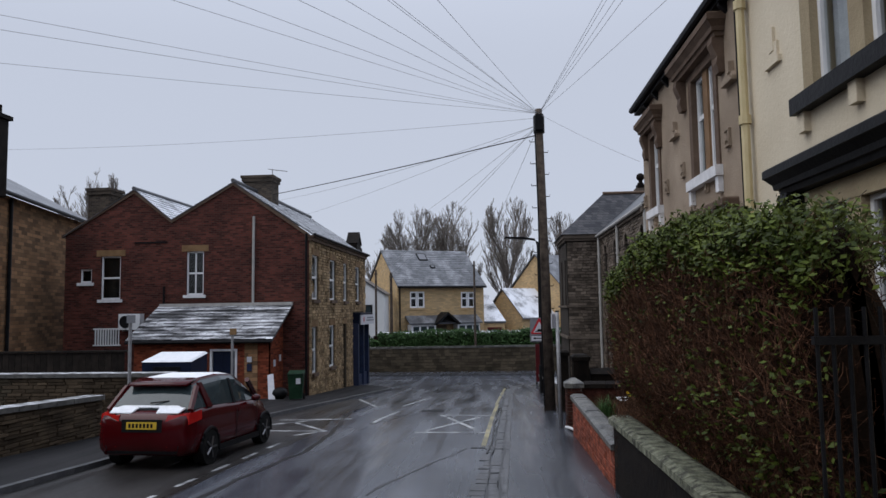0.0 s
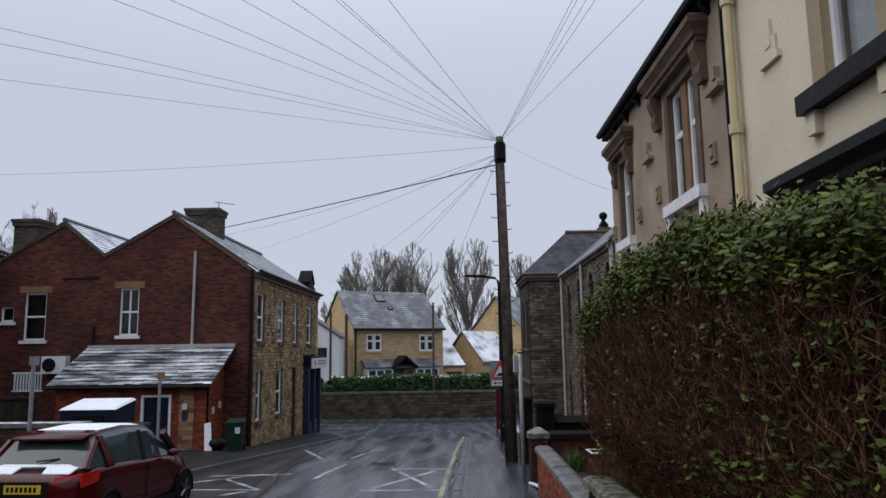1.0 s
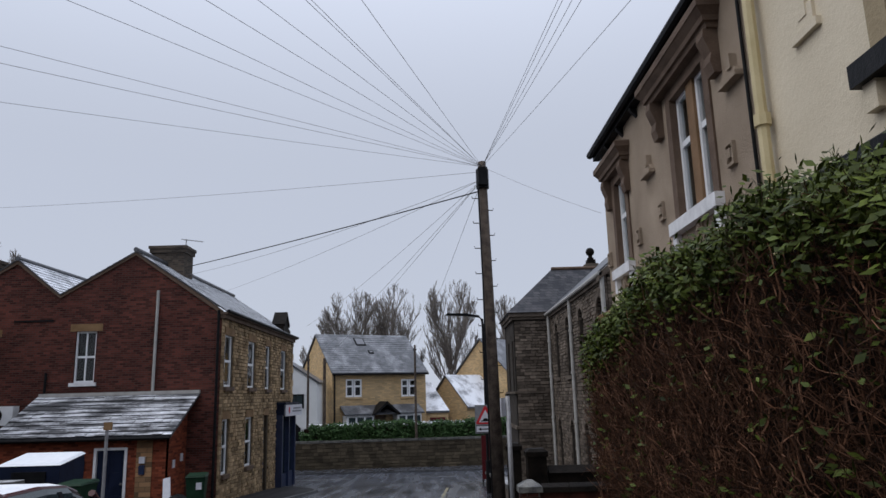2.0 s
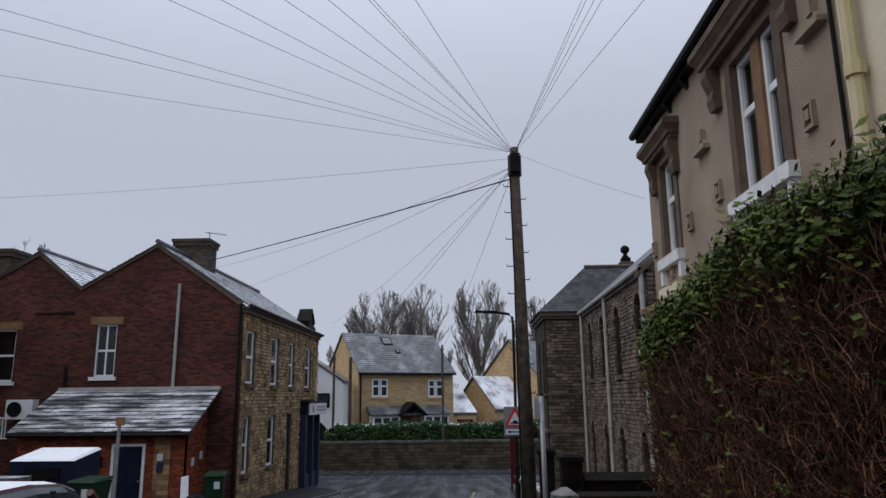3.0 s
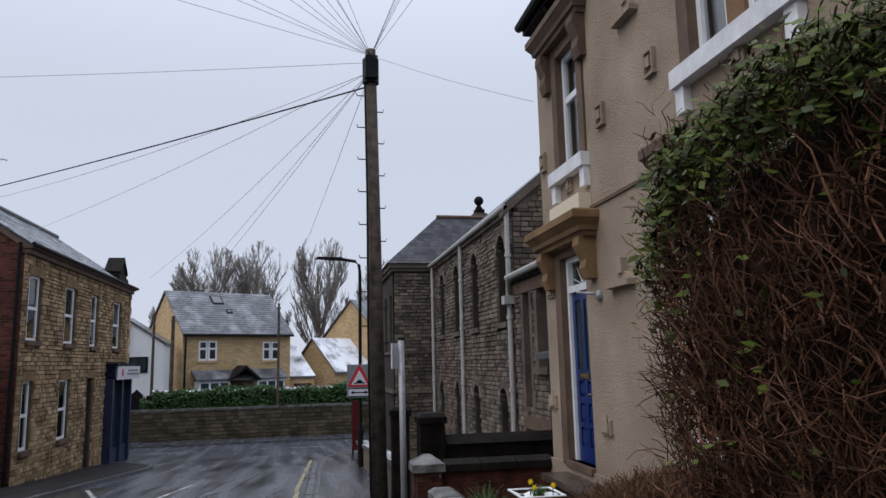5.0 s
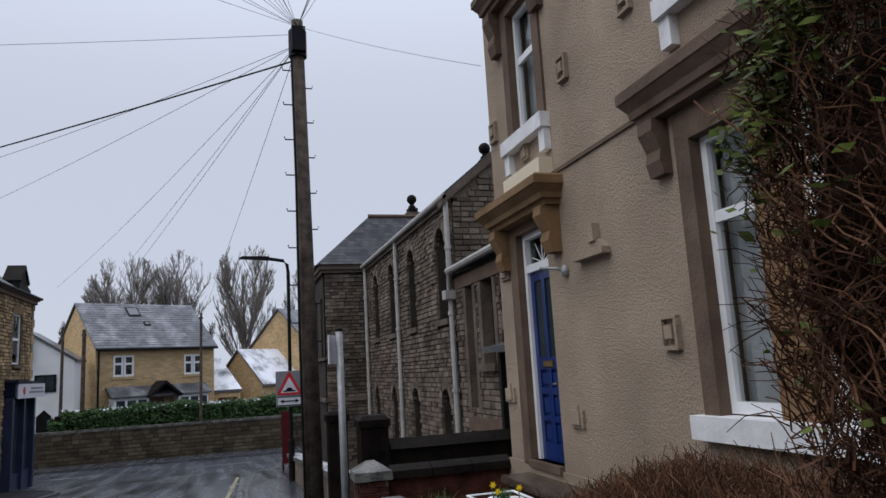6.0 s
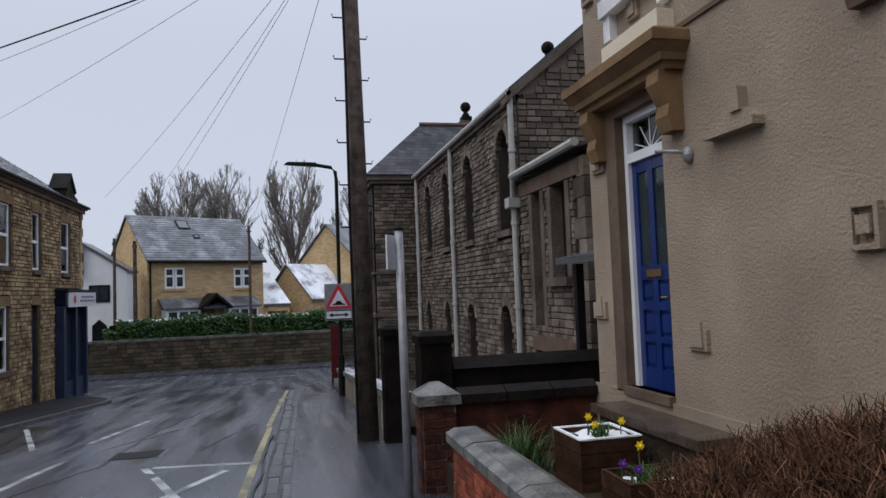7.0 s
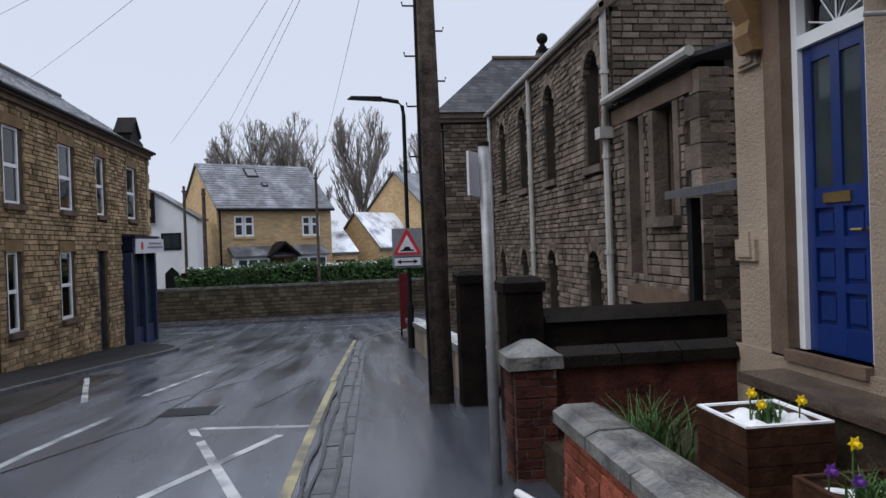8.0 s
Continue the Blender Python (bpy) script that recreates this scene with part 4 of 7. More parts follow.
# ---- terrace houses ----
TER = Wall(3.52, 0, 0, 1, -1, 0)
aholes = [(14.74, 15.5, 4.42, 6.06), (10.86, 12.12, 4.5, 6.28), (14.85, 15.68, 0.65, 3.28), (10.65, 12.2, 1.28, 3.36)]
house = thing("end_terrace_house", (6, 12, G(12)), "beige pebbledashed end-terrace house with a blue front door", "house")
bm = B()
wall_body(bm, TER, 9.66, 16.34, -1.0, 7.05, -0.3, 0, aholes)
wall_body(bm, Wall(0, 16.34, 1, 0, 0, 1), 3.53, 11, -1.0, 7.05, -0.3, 0)
part("front_wall", bm, RENDER, house)
bm = B()
box(bm, 10.7, 11.0, 9.66, 16.04, -1, 7.05)
prism(bm, [(3.5, 16.06, 7.05), (7.3, 16.06, 9.7), (11, 16.06, 7.05)], [(3.5, 16.34, 7.05), (7.3, 16.34, 9.7), (11, 16.34, 7.05)])
part("rear_wall", bm, RENDER, house)
bm = B()
wbox(bm, TER, 9.66, 16.38, -0.9, 0.6, 0.0, 0.03)
part("plinth", bm, RENDER, house)


def terrace_roof(parent, y0, y1):
    bm = B()
    roof_slabs(bm, TER, ((0.18, 6.98), (-3.8, 9.8)), y0, y1, 0.06)
    roof_slabs(bm, TER, ((-7.7, 7.1), (-3.8, 9.8)), y0, y1, 0.06)
    part("roof", bm, DARK_SLATE, parent, "dark slate roof")
    bm = B()
    wbox(bm, TER, y0, y1, 6.86, 6.96, 0, 0.14)
    part("soffit", bm, BLACK, parent)
    bm = B()
    tube(bm, [TER.at(y0, 6.98, 0.2), TER.at(y1, 6.98, 0.2)], 0.07)
    part("gutter", bm, BLACK, parent)
    for i in range(int((y1 - y0) / 0.9)):
        bm = B()
        wprism(bm, Wall(3.52, y0 + 0.5 + i * 0.9, -1, 0, 0, 1), [(0, 6.7), (0.12, 6.82), (0.12, 6.86), (0, 6.86)], -0.05, 0.05)
        part("gutter_bracket", bm, BLACK, parent)


terrace_roof(house, 9.66, 16.5)


def hood(parent, w, u0, u1, z0, z1, out, mat, corbel=0.22, bracket_z=0.55, name="hood"):
    """A moulded stone cornice on two scrolled corbels."""
    bm = B()
    h = z1 - z0
    rings = []
    for f, d in ((0, 0.5), (0.2, 0.55), (0.22, 0.68), (0.42, 0.72), (0.55, 0.84), (0.68, 0.95), (0.7, 1.0), (1.0, 1.0), (1.08, 0.9)):
        e = (1 - d) * 0.22
        rings.append([bm.verts.new(w.at(u, z0 + h * f, dd)) for u, dd in ((u0 + e, -0.02), (u1 - e, -0.02), (u1 - e, out * d), (u0 + e, out * d))])
    for A, C in zip(rings, rings[1:]):
        for j in range(4):
            bm.faces.new((A[j], A[(j + 1) % 4], C[(j + 1) % 4], C[j]))
    bm.faces.new(rings[0][::-1])
    bm.faces.new(rings[-1])
    top = part(name, bm, mat, parent, "projecting moulded stone hood")
    for u in (u0 + 0.25, u1 - 0.25):
        bm = B()
        pts = [(0, z0), (out * 0.62, z0), (out * 0.66, z0 - 0.1), (out * 0.5, z0 - bracket_z * 0.4), (out * 0.38, z0 - bracket_z * 0.55), (out * 0.45, z0 - bracket_z * 0.75), (out * 0.32, z0 - bracket_z), (0, z0 - bracket_z)]
        q = Wall(*w.at(u, 0, 0)[:2], *w.n[:2], *w.u[:2])
        wprism(bm, q, pts, -corbel / 2, corbel / 2)
        part("corbel", bm, mat, top)
    return top


def surround(parent, w, u0, u1, z0, z1, mat, width=0.18, head=0.2, d=0.035):
    for q in ((u0 - width, u0 + 0.015, z0 + 0.004, z1 + head, -0.12, d), (u1 - 0.015, u1 + width, z0 + 0.004, z1 + head, -0.12, d)):
        part("jamb", made(wbox, w, *q), mat, parent, "brown painted stone surround")
    part("lintel", made(wbox, w, u0 + 0.015, u1 - 0.015, z1 - 0.015, z1 + head, -0.118, d - 0.002), mat, parent, "brown painted stone surround")


def sill(parent, w, u0, u1, z, mat, feet=True):
    bm = B()
    wbox(bm, w, u0, u1, z - 0.17, z, -0.12, 0.12)
    if feet:
        for u in (u0 + 0.02, u1 - 0.16):
            wbox(bm, w, u, u + 0.14, z - 0.42, z - 0.17, 0, 0.08)
    return part("window_sill", bm, mat, parent, "painted stone sill on two blocks")


for i, (u0, u1, z0, z1) in enumerate((aholes[0], aholes[1], aholes[3])):
    mul = (u0 + u1) / 2 if i else None
    surround(house, TER, u0, u1, z0, z1, BROWN_STONE, 0.16, 0.2, 0.03)
    if mul:
        bm = B()
        hw = 0.12 if i == 1 else 0.17
        wbox(bm, TER, mul - hw, mul + hw, z0, z1, -0.2, -0.03 if i == 1 else 0.02)
        part("mullion", bm, MULLION, house, "ochre stone mullion")
        window(house, TER, u0 + 0.01, mul - hw, z0 + 0.03, z1, -0.1, 0.07, 0.69 if i == 2 else 0.6, 0, curtain=i == 2)
        window(house, TER, mul + hw, u1 - 0.01, z0 + 0.03, z1, -0.1, 0.07, 0.69 if i == 2 else 0.6, 0, curtain=True)
    else:
        window(house, TER, u0 + 0.01, u1 - 0.01, z0 + 0.03, z1, -0.1, 0.07, 0.6, 0, curtain=True)
    sill(house, TER, u0 - 0.22, u1 + 0.22, z0 + 0.02, WHITE_PAINT, feet=i < 2)
hood(house, TER, 14.3, 16.05, 6.2, 6.5, 0.26, BROWN_STONE)
hood(house, TER, 10.2, 12.85, 6.42, 6.74, 0.28, BROWN_STONE)
hood(house, TER, 10.0, 12.8, 3.6, 3.9, 0.24, BROWN_STONE, 0.2, 0.45)
hood(house, TER, 14.33, 16.22, 3.38, 3.67, 0.34, OCHRE_STONE, 0.2, 0.5)
bm = B()
wbox(bm, TER, 14.55, 15.6, 3.67, 3.93, 0, 0.16)
part("hood_block", bm, CREAM, house)
bm = B()
wbox(bm, TER, 9.66, 16.34, 3.72, 3.76, 0, 0.022)
part("string_line", bm, BROWN_STONE, house)
part("jamb", made(wbox, TER, 15.665, 15.88, 0.584, 3.38, -0.12, 0.03), BROWN_STONE, house, "brown painted stone door surround")
part("lintel", made(wbox, TER, 14.865, 15.665, 3.265, 3.38, -0.118, 0.028), BROWN_STONE, house, "brown painted stone door surround")
# front door
bm = B()
for u0, u1, z0, z1 in ((14.85, 14.93, 0.65, 3.28), (15.6, 15.68, 0.65, 3.28), (14.93, 15.6, 3.2, 3.28), (14.93, 15.6, 2.8, 2.89)):
    wbox(bm, TER, u0, u1, z0, z1, -0.2, -0.06)
part("door_frame", bm, UPVC, house, "white door frame with a fanlight")
part("threshold", made(wbox, TER, 14.85, 15.68, 0.57, 0.65, -0.24, 0.06), BROWN_STONE, house)
bm = B()
wbox(bm, TER, 14.93, 15.6, 2.89, 3.2, -0.14, -0.13)
g = part("fanlight", bm, GLASS, house)
g.visible_shadow = False
lead = B()
for k in range(5):
    a = math.pi * (k + 0.5) / 5
    tube(lead, [TER.at(15.265, 2.89, -0.125), TER.at(15.265 + 0.3 * math.cos(a), 2.89 + 0.3 * math.sin(a), -0.125)], 0.006, 5)
part("fanlight_bars", lead, UPVC, house)
bm = B()
wbox(bm, TER, 14.93, 15.6, 0.65, 2.8, -0.17, -0.13)
for a, b in ((14.93, 15.02), (15.22, 15.31), (15.51, 15.6)):
    wbox(bm, TER, a, b, 0.65, 2.8, -0.13, -0.1)
for a, b in ((0.65, 0.84), (1.08, 1.14), (1.38, 1.46), (1.66, 1.8), (2.69, 2.8)):
    for q, t in ((15.02, 15.22), (15.31, 15.51)):
        wbox(bm, TER, q, t, a, b, -0.13, -0.102)
for q in (15.045, 15.335):
    for z0, z1 in ((0.88, 1.04), (1.18, 1.34), (1.5, 1.62)):
        wbox(bm, TER, q, q + 0.15, z0, z1, -0.13, -0.11)
door = part("door", bm, BLUE, house, "glossy blue panelled front door")
for q in (15.02, 15.31):
    bm = B()
    wbox(bm, TER, q, q + 0.2, 1.8, 2.69, -0.13, -0.12)
    part("pane", bm, CAR_GLASS, door)
bm = B()
wbox(bm, TER, 15.13, 15.4, 1.69, 1.76, -0.1, -0.085)
part("letterbox", bm, BRASS, door, "brass letterbox")
bm = B()
tube(bm, [TER.at(14.985, 1.5, -0.1), TER.at(14.985, 1.5, -0.05), TER.at(15.08, 1.5, -0.05)], 0.012)
part("handle", bm, BRASS, door)
bm = B()
box(bm, 3.18, 3.485, 13.95, 15.65, G(15) - 0.2, 0.42)
part("step_base", bm, EARTH, house)
bm = B()
box(bm, 3.12, 3.485, 13.9, 15.72, 0.42, 0.5)
part("doorstep", bm, WET_SLAB, house, "dark wet stone doorstep slab")


# carved blocks left proud of the render
def relief(u, z, kind, k=1.0):
    bm = B()
    if kind == "step":
        wbox(bm, TER, u - 0.3 * k, u + 0.3 * k, z - 0.16, z - 0.1, 0, 0.1)
        wprism(bm, TER, [(u - 0.28 * k, z - 0.1), (u + 0.28 * k, z - 0.1), (u + 0.24 * k, z - 0.02), (u + 0.08 * k, z), (u + 0.07 * k, z + 0.05), (u - 0.05 * k, z + 0.03), (u - 0.2 * k, z - 0.03)], 0, 0.06)
        wprism(bm, TER, [(u - 0.14 * k, z - 0.02), (u - 0.02 * k, z - 0.02), (u - 0.03 * k, z + 0.17), (u - 0.13 * k, z + 0.15)], 0, 0.085)
    elif kind == "box":
        for a, b, c, e in ((-0.1, 0.1, -0.14, -0.105), (-0.1, 0.1, 0.105, 0.13), (-0.1, -0.07, -0.105, 0.105), (0.07, 0.1, -0.105, 0.105)):
            wbox(bm, TER, u + a * k, u + b * k, z + c, z + e, 0, 0.05)
        wbox(bm, TER, u - 0.05 * k, u + 0.04 * k, z - 0.05, z + 0.06, 0, 0.06)
    else:
        wbox(bm, TER, u - 0.14 * k, u + 0.14 * k, z - 0.09, z + 0.08, 0, 0.035)
        wprism(bm, TER, [(u - 0.1 * k, z - 0.06), (u + 0.1 * k, z - 0.06), (u - 0.02 * k, z + 0.05), (u - 0.09 * k, z + 0.14)], 0.035, 0.055)
    return part("relief_block", bm, RENDER, house, "rendered over carved stone block")


relief(13.8, 2.86, "step")
relief(12.68, 1.92, "box", 1.1)
relief(14.43, 1.17, "slab")
relief(16.2, 1.37, "slab")
relief(16.1, 2.88, "slab")
relief(14.1, 4.75, "box")
relief(12.85, 4.85, "box")
relief(13.3, 5.7, "step", 0.8)
relief(10.05, 5.75, "step", 0.8)
relief(10.3, 4.85, "box")
relief(15.2, 4.18, "slab", 0.7)
relief(16.15, 4.75, "box")
relief(11.45, 4.3, "slab", 0.7)
bm = B()
tube(bm, [TER.at(14.42, 2.66, 0.0), TER.at(14.44, 2.69, 0.1), TER.at(14.54, 2.71, 0.25)], 0.016)
ball(bm, TER.at(14.42, 2.66, 0.02), 0.05, 1.4)
part("door_lamp", bm, GREY_METAL, house, "small wall bracket beside the door")
# Dark sheet and floor slab stand for the unlit rooms inside.
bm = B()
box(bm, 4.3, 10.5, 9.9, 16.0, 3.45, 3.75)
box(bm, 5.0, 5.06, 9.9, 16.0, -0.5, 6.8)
part("room_shade", bm, ROOM_SHADE, house)

cream = thing("cream_terrace_house", (6, 2, G(2)), "cream painted terrace house with black sills and hoods", "house")
bholes = [(5.55, 7.45, 4.7, 6.45), (5.2, 7.45, 1.5, 3.42), (-3, -1.5, 4.7, 6.45)]
bm = B()
wall_body(bm, TER, -8, 9.655, -0.5, 7.05, -0.3, 0, bholes)
box(bm, 10.7, 11.0, -8, 9.655, -0.5, 7.05)
box(bm, 3.53, 11.0, -8, -7.7, -0.5, 7.05)
part("front_wall", bm, CREAM, cream)
terrace_roof(cream, -8, 9.65)
for u0, u1, z0, z1 in bholes:
    mul = 6.75 if z0 < 2 else (u0 + u1) / 2
    surround(cream, TER, u0, u1, z0, z1, CREAM_STONE, 0.22, 0.2, 0.03)
    bm = B()
    wbox(bm, TER, mul - 0.14, mul + 0.14, z0, z1, -0.2, 0.02)
    part("mullion", bm, CREAM_STONE, cream)
    window(cream, TER, u0 + 0.01, mul - 0.14, z0 + 0.03, z1, -0.09, 0.07, 0.62, 0)
    window(cream, TER, mul + 0.14, u1 - 0.01, z0 + 0.03, z1, -0.09, 0.07, 0.62, 0, curtain=True)
bm = B()
wbox(bm, TER, 4.9, 7.82, 4.5, 4.69, -0.2, 0.14)
part("window_sill", bm, BLACK, cream, "black painted stone sill")
for u in (7.6, 6.45, 5.1):
    bm = B()
    wbox(bm, TER, u, u + 0.16, 4.28, 4.5, 0, 0.08)
    part("sill_block", bm, CREAM, cream)
hood(cream, TER, 4.2, 8.25, 3.64, 3.94, 0.32, BLACK, 0.25, 0.55)
for u, z in ((8.5, 5.5), (8.6, 3.4)):
    bm = B()
    wbox(bm, TER, u - 0.15, u + 0.15, z - 0.1, z + 0.1, 0, 0.03)
    wbox(bm, TER, u - 0.22, u + 0.22, z - 0.18, z - 0.1, 0, 0.05)
    wbox(bm, TER, u - 0.06, u + 0.08, z, z + 0.3, 0, 0.04)
    part("relief_block", bm, CREAM, cream)
bm = B()
tube(bm, [TER.at(9.33, 6.9, 0.1), TER.at(9.33, 0.0, 0.1)], 0.06)
for z in (6.4, 4.8, 2.9):
    tube(bm, [TER.at(9.33, z, 0.1), TER.at(9.33, z + 0.12, 0.1)], 0.085)
part("downpipe", bm, CREAM_PIPE, cream, "cream painted cast iron downpipe")
bm = B()
tube(bm, [TER.at(9.72, 6.9, 0.03), TER.at(9.7, 3.7, 0.03)], 0.02)
part("cable", bm, BLACK, cream)
# Dark backing in place of real rooms; its colour gives their shade.
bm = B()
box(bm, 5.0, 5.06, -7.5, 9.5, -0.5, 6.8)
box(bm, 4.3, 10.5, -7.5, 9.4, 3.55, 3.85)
part("room_shade", bm, ROOM_SHADE, cream)

# ---- chapel, its extension and hipped block ----
CH = Wall(5.0, 0, 0, 1, -1, 0)
chapel = thing("chapel", (8.5, 28, -1.2), "sooty dark gritstone chapel with tall arched windows", "chapel")
upper = [(c - 0.4, c + 0.4, 2.87, 5.08) for c in (23.95, 26.93, 29.53, 32.1)]
lower = [(c - 0.36, c + 0.36, -1.0, 1.25) for c in (24.1, 27.02, 29.7, 32.45)]
exth = [(21.72, 22.2, 0.85, 3.42), (20.52, 21.22, 1.78, 3.42), (21.7, 22.3, -0.4, 0.42), (20.5, 21.2, -0.4, 0.42)]
bm = B()
wall_body(bm, CH, 23.0, 34.0, -1.8, 5.6, -0.4, -0.03, upper + lower)


def arch_fill(bm, w, h, d0, d1):
    """Turns the square head of an opening into a round arch."""
    u0, u1, _, z1 = h
    c, r = (u0 + u1) / 2, (u1 - u0) / 2
    for s in (-1, 1):
        pts = [(c + s * r, z1)] + [(c + s * r * math.cos(a), z1 - r + r * math.sin(a)) for a in steps(0, math.pi / 2, 6)]
        wprism(bm, w, pts, d0, d1)


for h in upper + lower:
    arch_fill(bm, CH, h, -0.4, -0.02)
part("front_wall", bm, DARK_JOINT, chapel)
for h in upper + lower:
    u0, u1, z0, z1 = h
    c, r = (u0 + u1) / 2, (u1 - u0) / 2
    for i in range(9):
        a, b = math.pi * i / 9 + 0.02, math.pi * (i + 1) / 9 - 0.02
        bm = B()
        wprism(bm, CH, [(c + r * math.cos(a), z1 - r + r * math.sin(a)), (c + (r + 0.2) * math.cos(a), z1 - r + (r + 0.2) * math.sin(a)), (c + (r + 0.2) * math.cos(b), z1 - r + (r + 0.2) * math.sin(b)), (c + r * math.cos(b), z1 - r + r * math.sin(b))], -0.1, 0.03)
        part("arch_stone", bm, DARK_STONE_P, chapel)
    bm = B()
    wbox(bm, CH, u0 - 0.1, u1 + 0.1, z0 - 0.14, z0, -0.3, 0.08)
    part("window_sill", bm, DARK_STONE, chapel)
    window(chapel, CH, u0, u1, z0, z1, -0.3, 0.05, 0.5, 1, mat=BROWN_STONE)
bm = B()
box(bm, 5.42, 14, 23.0, 23.35, -1.8, 5.6)
prism(bm, [(5.0, 23.0, 5.6), (8.6, 23.0, 8.5), (12, 23.0, 5.6)], [(5.0, 23.35, 5.6), (8.6, 23.35, 8.5), (12, 23.35, 5.6)])
box(bm, 11.8, 12, 23.35, 34, -1.8, 5.6)
part("gable_wall", bm, DARK_STONE, chapel)
bm = B()
roof_slabs(bm, CH, ((0.2, 5.62), (-3.41, 8.62)), 23.3, 36, 0.06)
roof_slabs(bm, CH, ((-6.9, 5.62), (-3.41, 8.62)), 23.3, 36, 0.06)
part("roof", bm, DARK_SLATE, chapel)
bm = B()
prism(bm, [(4.8, 22.9, 5.42), (8.6, 22.9, 8.55), (8.6, 22.9, 8.75), (4.8, 22.9, 5.62)], [(4.8, 23.3, 5.42), (8.6, 23.3, 8.55), (8.6, 23.3, 8.75), (4.8, 23.3, 5.62)])
part("coping", bm, DARK_STONE, chapel)
bm = B()
wbox(bm, CH, 23.0, 34.0, 5.45, 5.6, -0.1, 0.1)
part("eaves_course", bm, DARK_STONE, chapel)
bm = B()
tube(bm, [CH.at(22.9, 5.62, 0.17), CH.at(34.0, 5.62, 0.17)], 0.07)
part("gutter", bm, PIPE, chapel, "pale grey gutter")
for y in (23.0, 28.4, 33.6):
    bm = B()
    tube(bm, [CH.at(y, 5.6, 0.1), CH.at(y, -1.6, 0.1)], 0.065)
    for z in (4.4, 2.9, 1.2):
        tube(bm, [CH.at(y, z, 0.1), CH.at(y, z + 0.08, 0.1)], 0.085)
    part("downpipe", bm, PIPE, chapel, "pale grey downpipe")
bm = B()
wbox(bm, CH, 22.87, 23.13, 3.25, 3.45, 0.0, 0.26)
part("hopper", bm, PIPE, chapel)


def finial(parent, x, y, z):
    bm = B()
    box(bm, x - 0.2, x + 0.2, y - 0.2, y + 0.2, z, z + 0.2)
    tube(bm, [(x, y, z + 0.2), (x, y, z + 0.3)], 0.16, 12)
    tube(bm, [(x, y, z + 0.3), (x, y, z + 0.42)], 0.1, 12)
    ball(bm, (x, y, z + 0.6), 0.21, 1, 14)
    part("finial", bm, BLACK_STONE, parent, "dark stone ball finial", smooth=False)


finial(chapel, 8.6, 30.0, 8.55)
# Dark sheet and slab colour in the gloom behind the arched windows.
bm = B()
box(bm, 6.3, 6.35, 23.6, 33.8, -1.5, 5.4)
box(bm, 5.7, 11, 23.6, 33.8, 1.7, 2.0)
part("room_shade", bm, ROOM_SHADE, chapel)

annex = thing("chapel_extension", (7, 21, -0.8), "dark stone chapel extension with blocked tall windows", "extension")
bm = B()
wall_body(bm, CH, 19.75, 22.98, -1.5, 3.8, -0.35, -0.03, exth)
box(bm, 5.03, 11, 19.75, 20.05, -1.5, 3.8)
part("front_wall", bm, DARK_JOINT, annex)
for i in range(15):
    z = -1.3 + i * 0.335
    bm = B()
    wbox(bm, CH, 19.72, 19.72 + (0.45 if i % 2 else 0.28), z, z + 0.32, -0.4, 0.03)
    part("quoin", bm, DARK_STONE_P, annex)
bm = B()
wbox(bm, CH, 19.9, 22.9, 3.44, 3.7, -0.1, 0.035)
part("stone_band", bm, BROWN_STONE, annex, "brown stone band over the windows")
bm = B()
wbox(bm, CH, 20.2, 22.4, 0.43, 0.72, -0.1, 0.035)
part("stone_band", bm, BROWN_STONE, annex, "brown stone band over the windows")
for u0, u1, z0, z1 in exth:
    bm = B()
    wbox(bm, CH, u0 - 0.16, u0 + 0.012, z0, z1, -0.2, 0.03)
    wbox(bm, CH, u1 - 0.012, u1 + 0.16, z0, z1, -0.2, 0.03)
    part("jamb", bm, DARK_STONE, annex)
    window(annex, CH, u0, u1, z0, z1, -0.28, 0.05, 0.6, 0, mat=BROWN_STONE)
bm = B()
wbox(bm, CH, 20.36, 21.38, 1.63, 1.78, -0.2, 0.14)
part("window_sill", bm, DARK_STONE, annex)
bm = B()
roof_slabs(bm, CH, ((0.15, 3.82), (-4, 5.0)), 19.65, 22.95, 0.06)
part("roof", bm, DARK_SLATE, annex)
bm = B()
tube(bm, [CH.at(19.62, 3.9, 0.2), CH.at(22.8, 3.86, 0.2)], 0.075)
tube(bm, [CH.at(22.75, 3.84, 0.2), CH.at(22.95, 3.45, 0.15)], 0.05)
part("gutter", bm, PIPE, annex, "pale grey gutter")
# Dark sheet stands for the unlit space behind the extension's windows.
bm = B()
box(bm, 5.6, 5.65, 20.1, 22.9, -1.2, 3.6)
part("room_shade", bm, ROOM_SHADE, annex)
porch = thing("side_porch", (4.6, 17.3, G(17)), "dark lean-to porch beside the house wall", "porch")
for px, py in ((4.5, 17.6), (5.6, 17.6), (4.5, 19.1)):
    bm = B()
    box(bm, px, px + 0.12, py, py + 0.12, G(py), 1.95)
    part("post", bm, BLACK, porch)
bm = B()
prism(bm, [(4.3, 17.4, 1.95), (6.5, 17.4, 2.3), (6.5, 17.4, 2.4), (4.3, 17.4, 2.05)], [(4.3, 19.4, 1.95), (6.5, 19.4, 2.3), (6.5, 19.4, 2.4), (4.3, 19.4, 2.05)])
part("roof", bm, DARK_SLATE, porch)

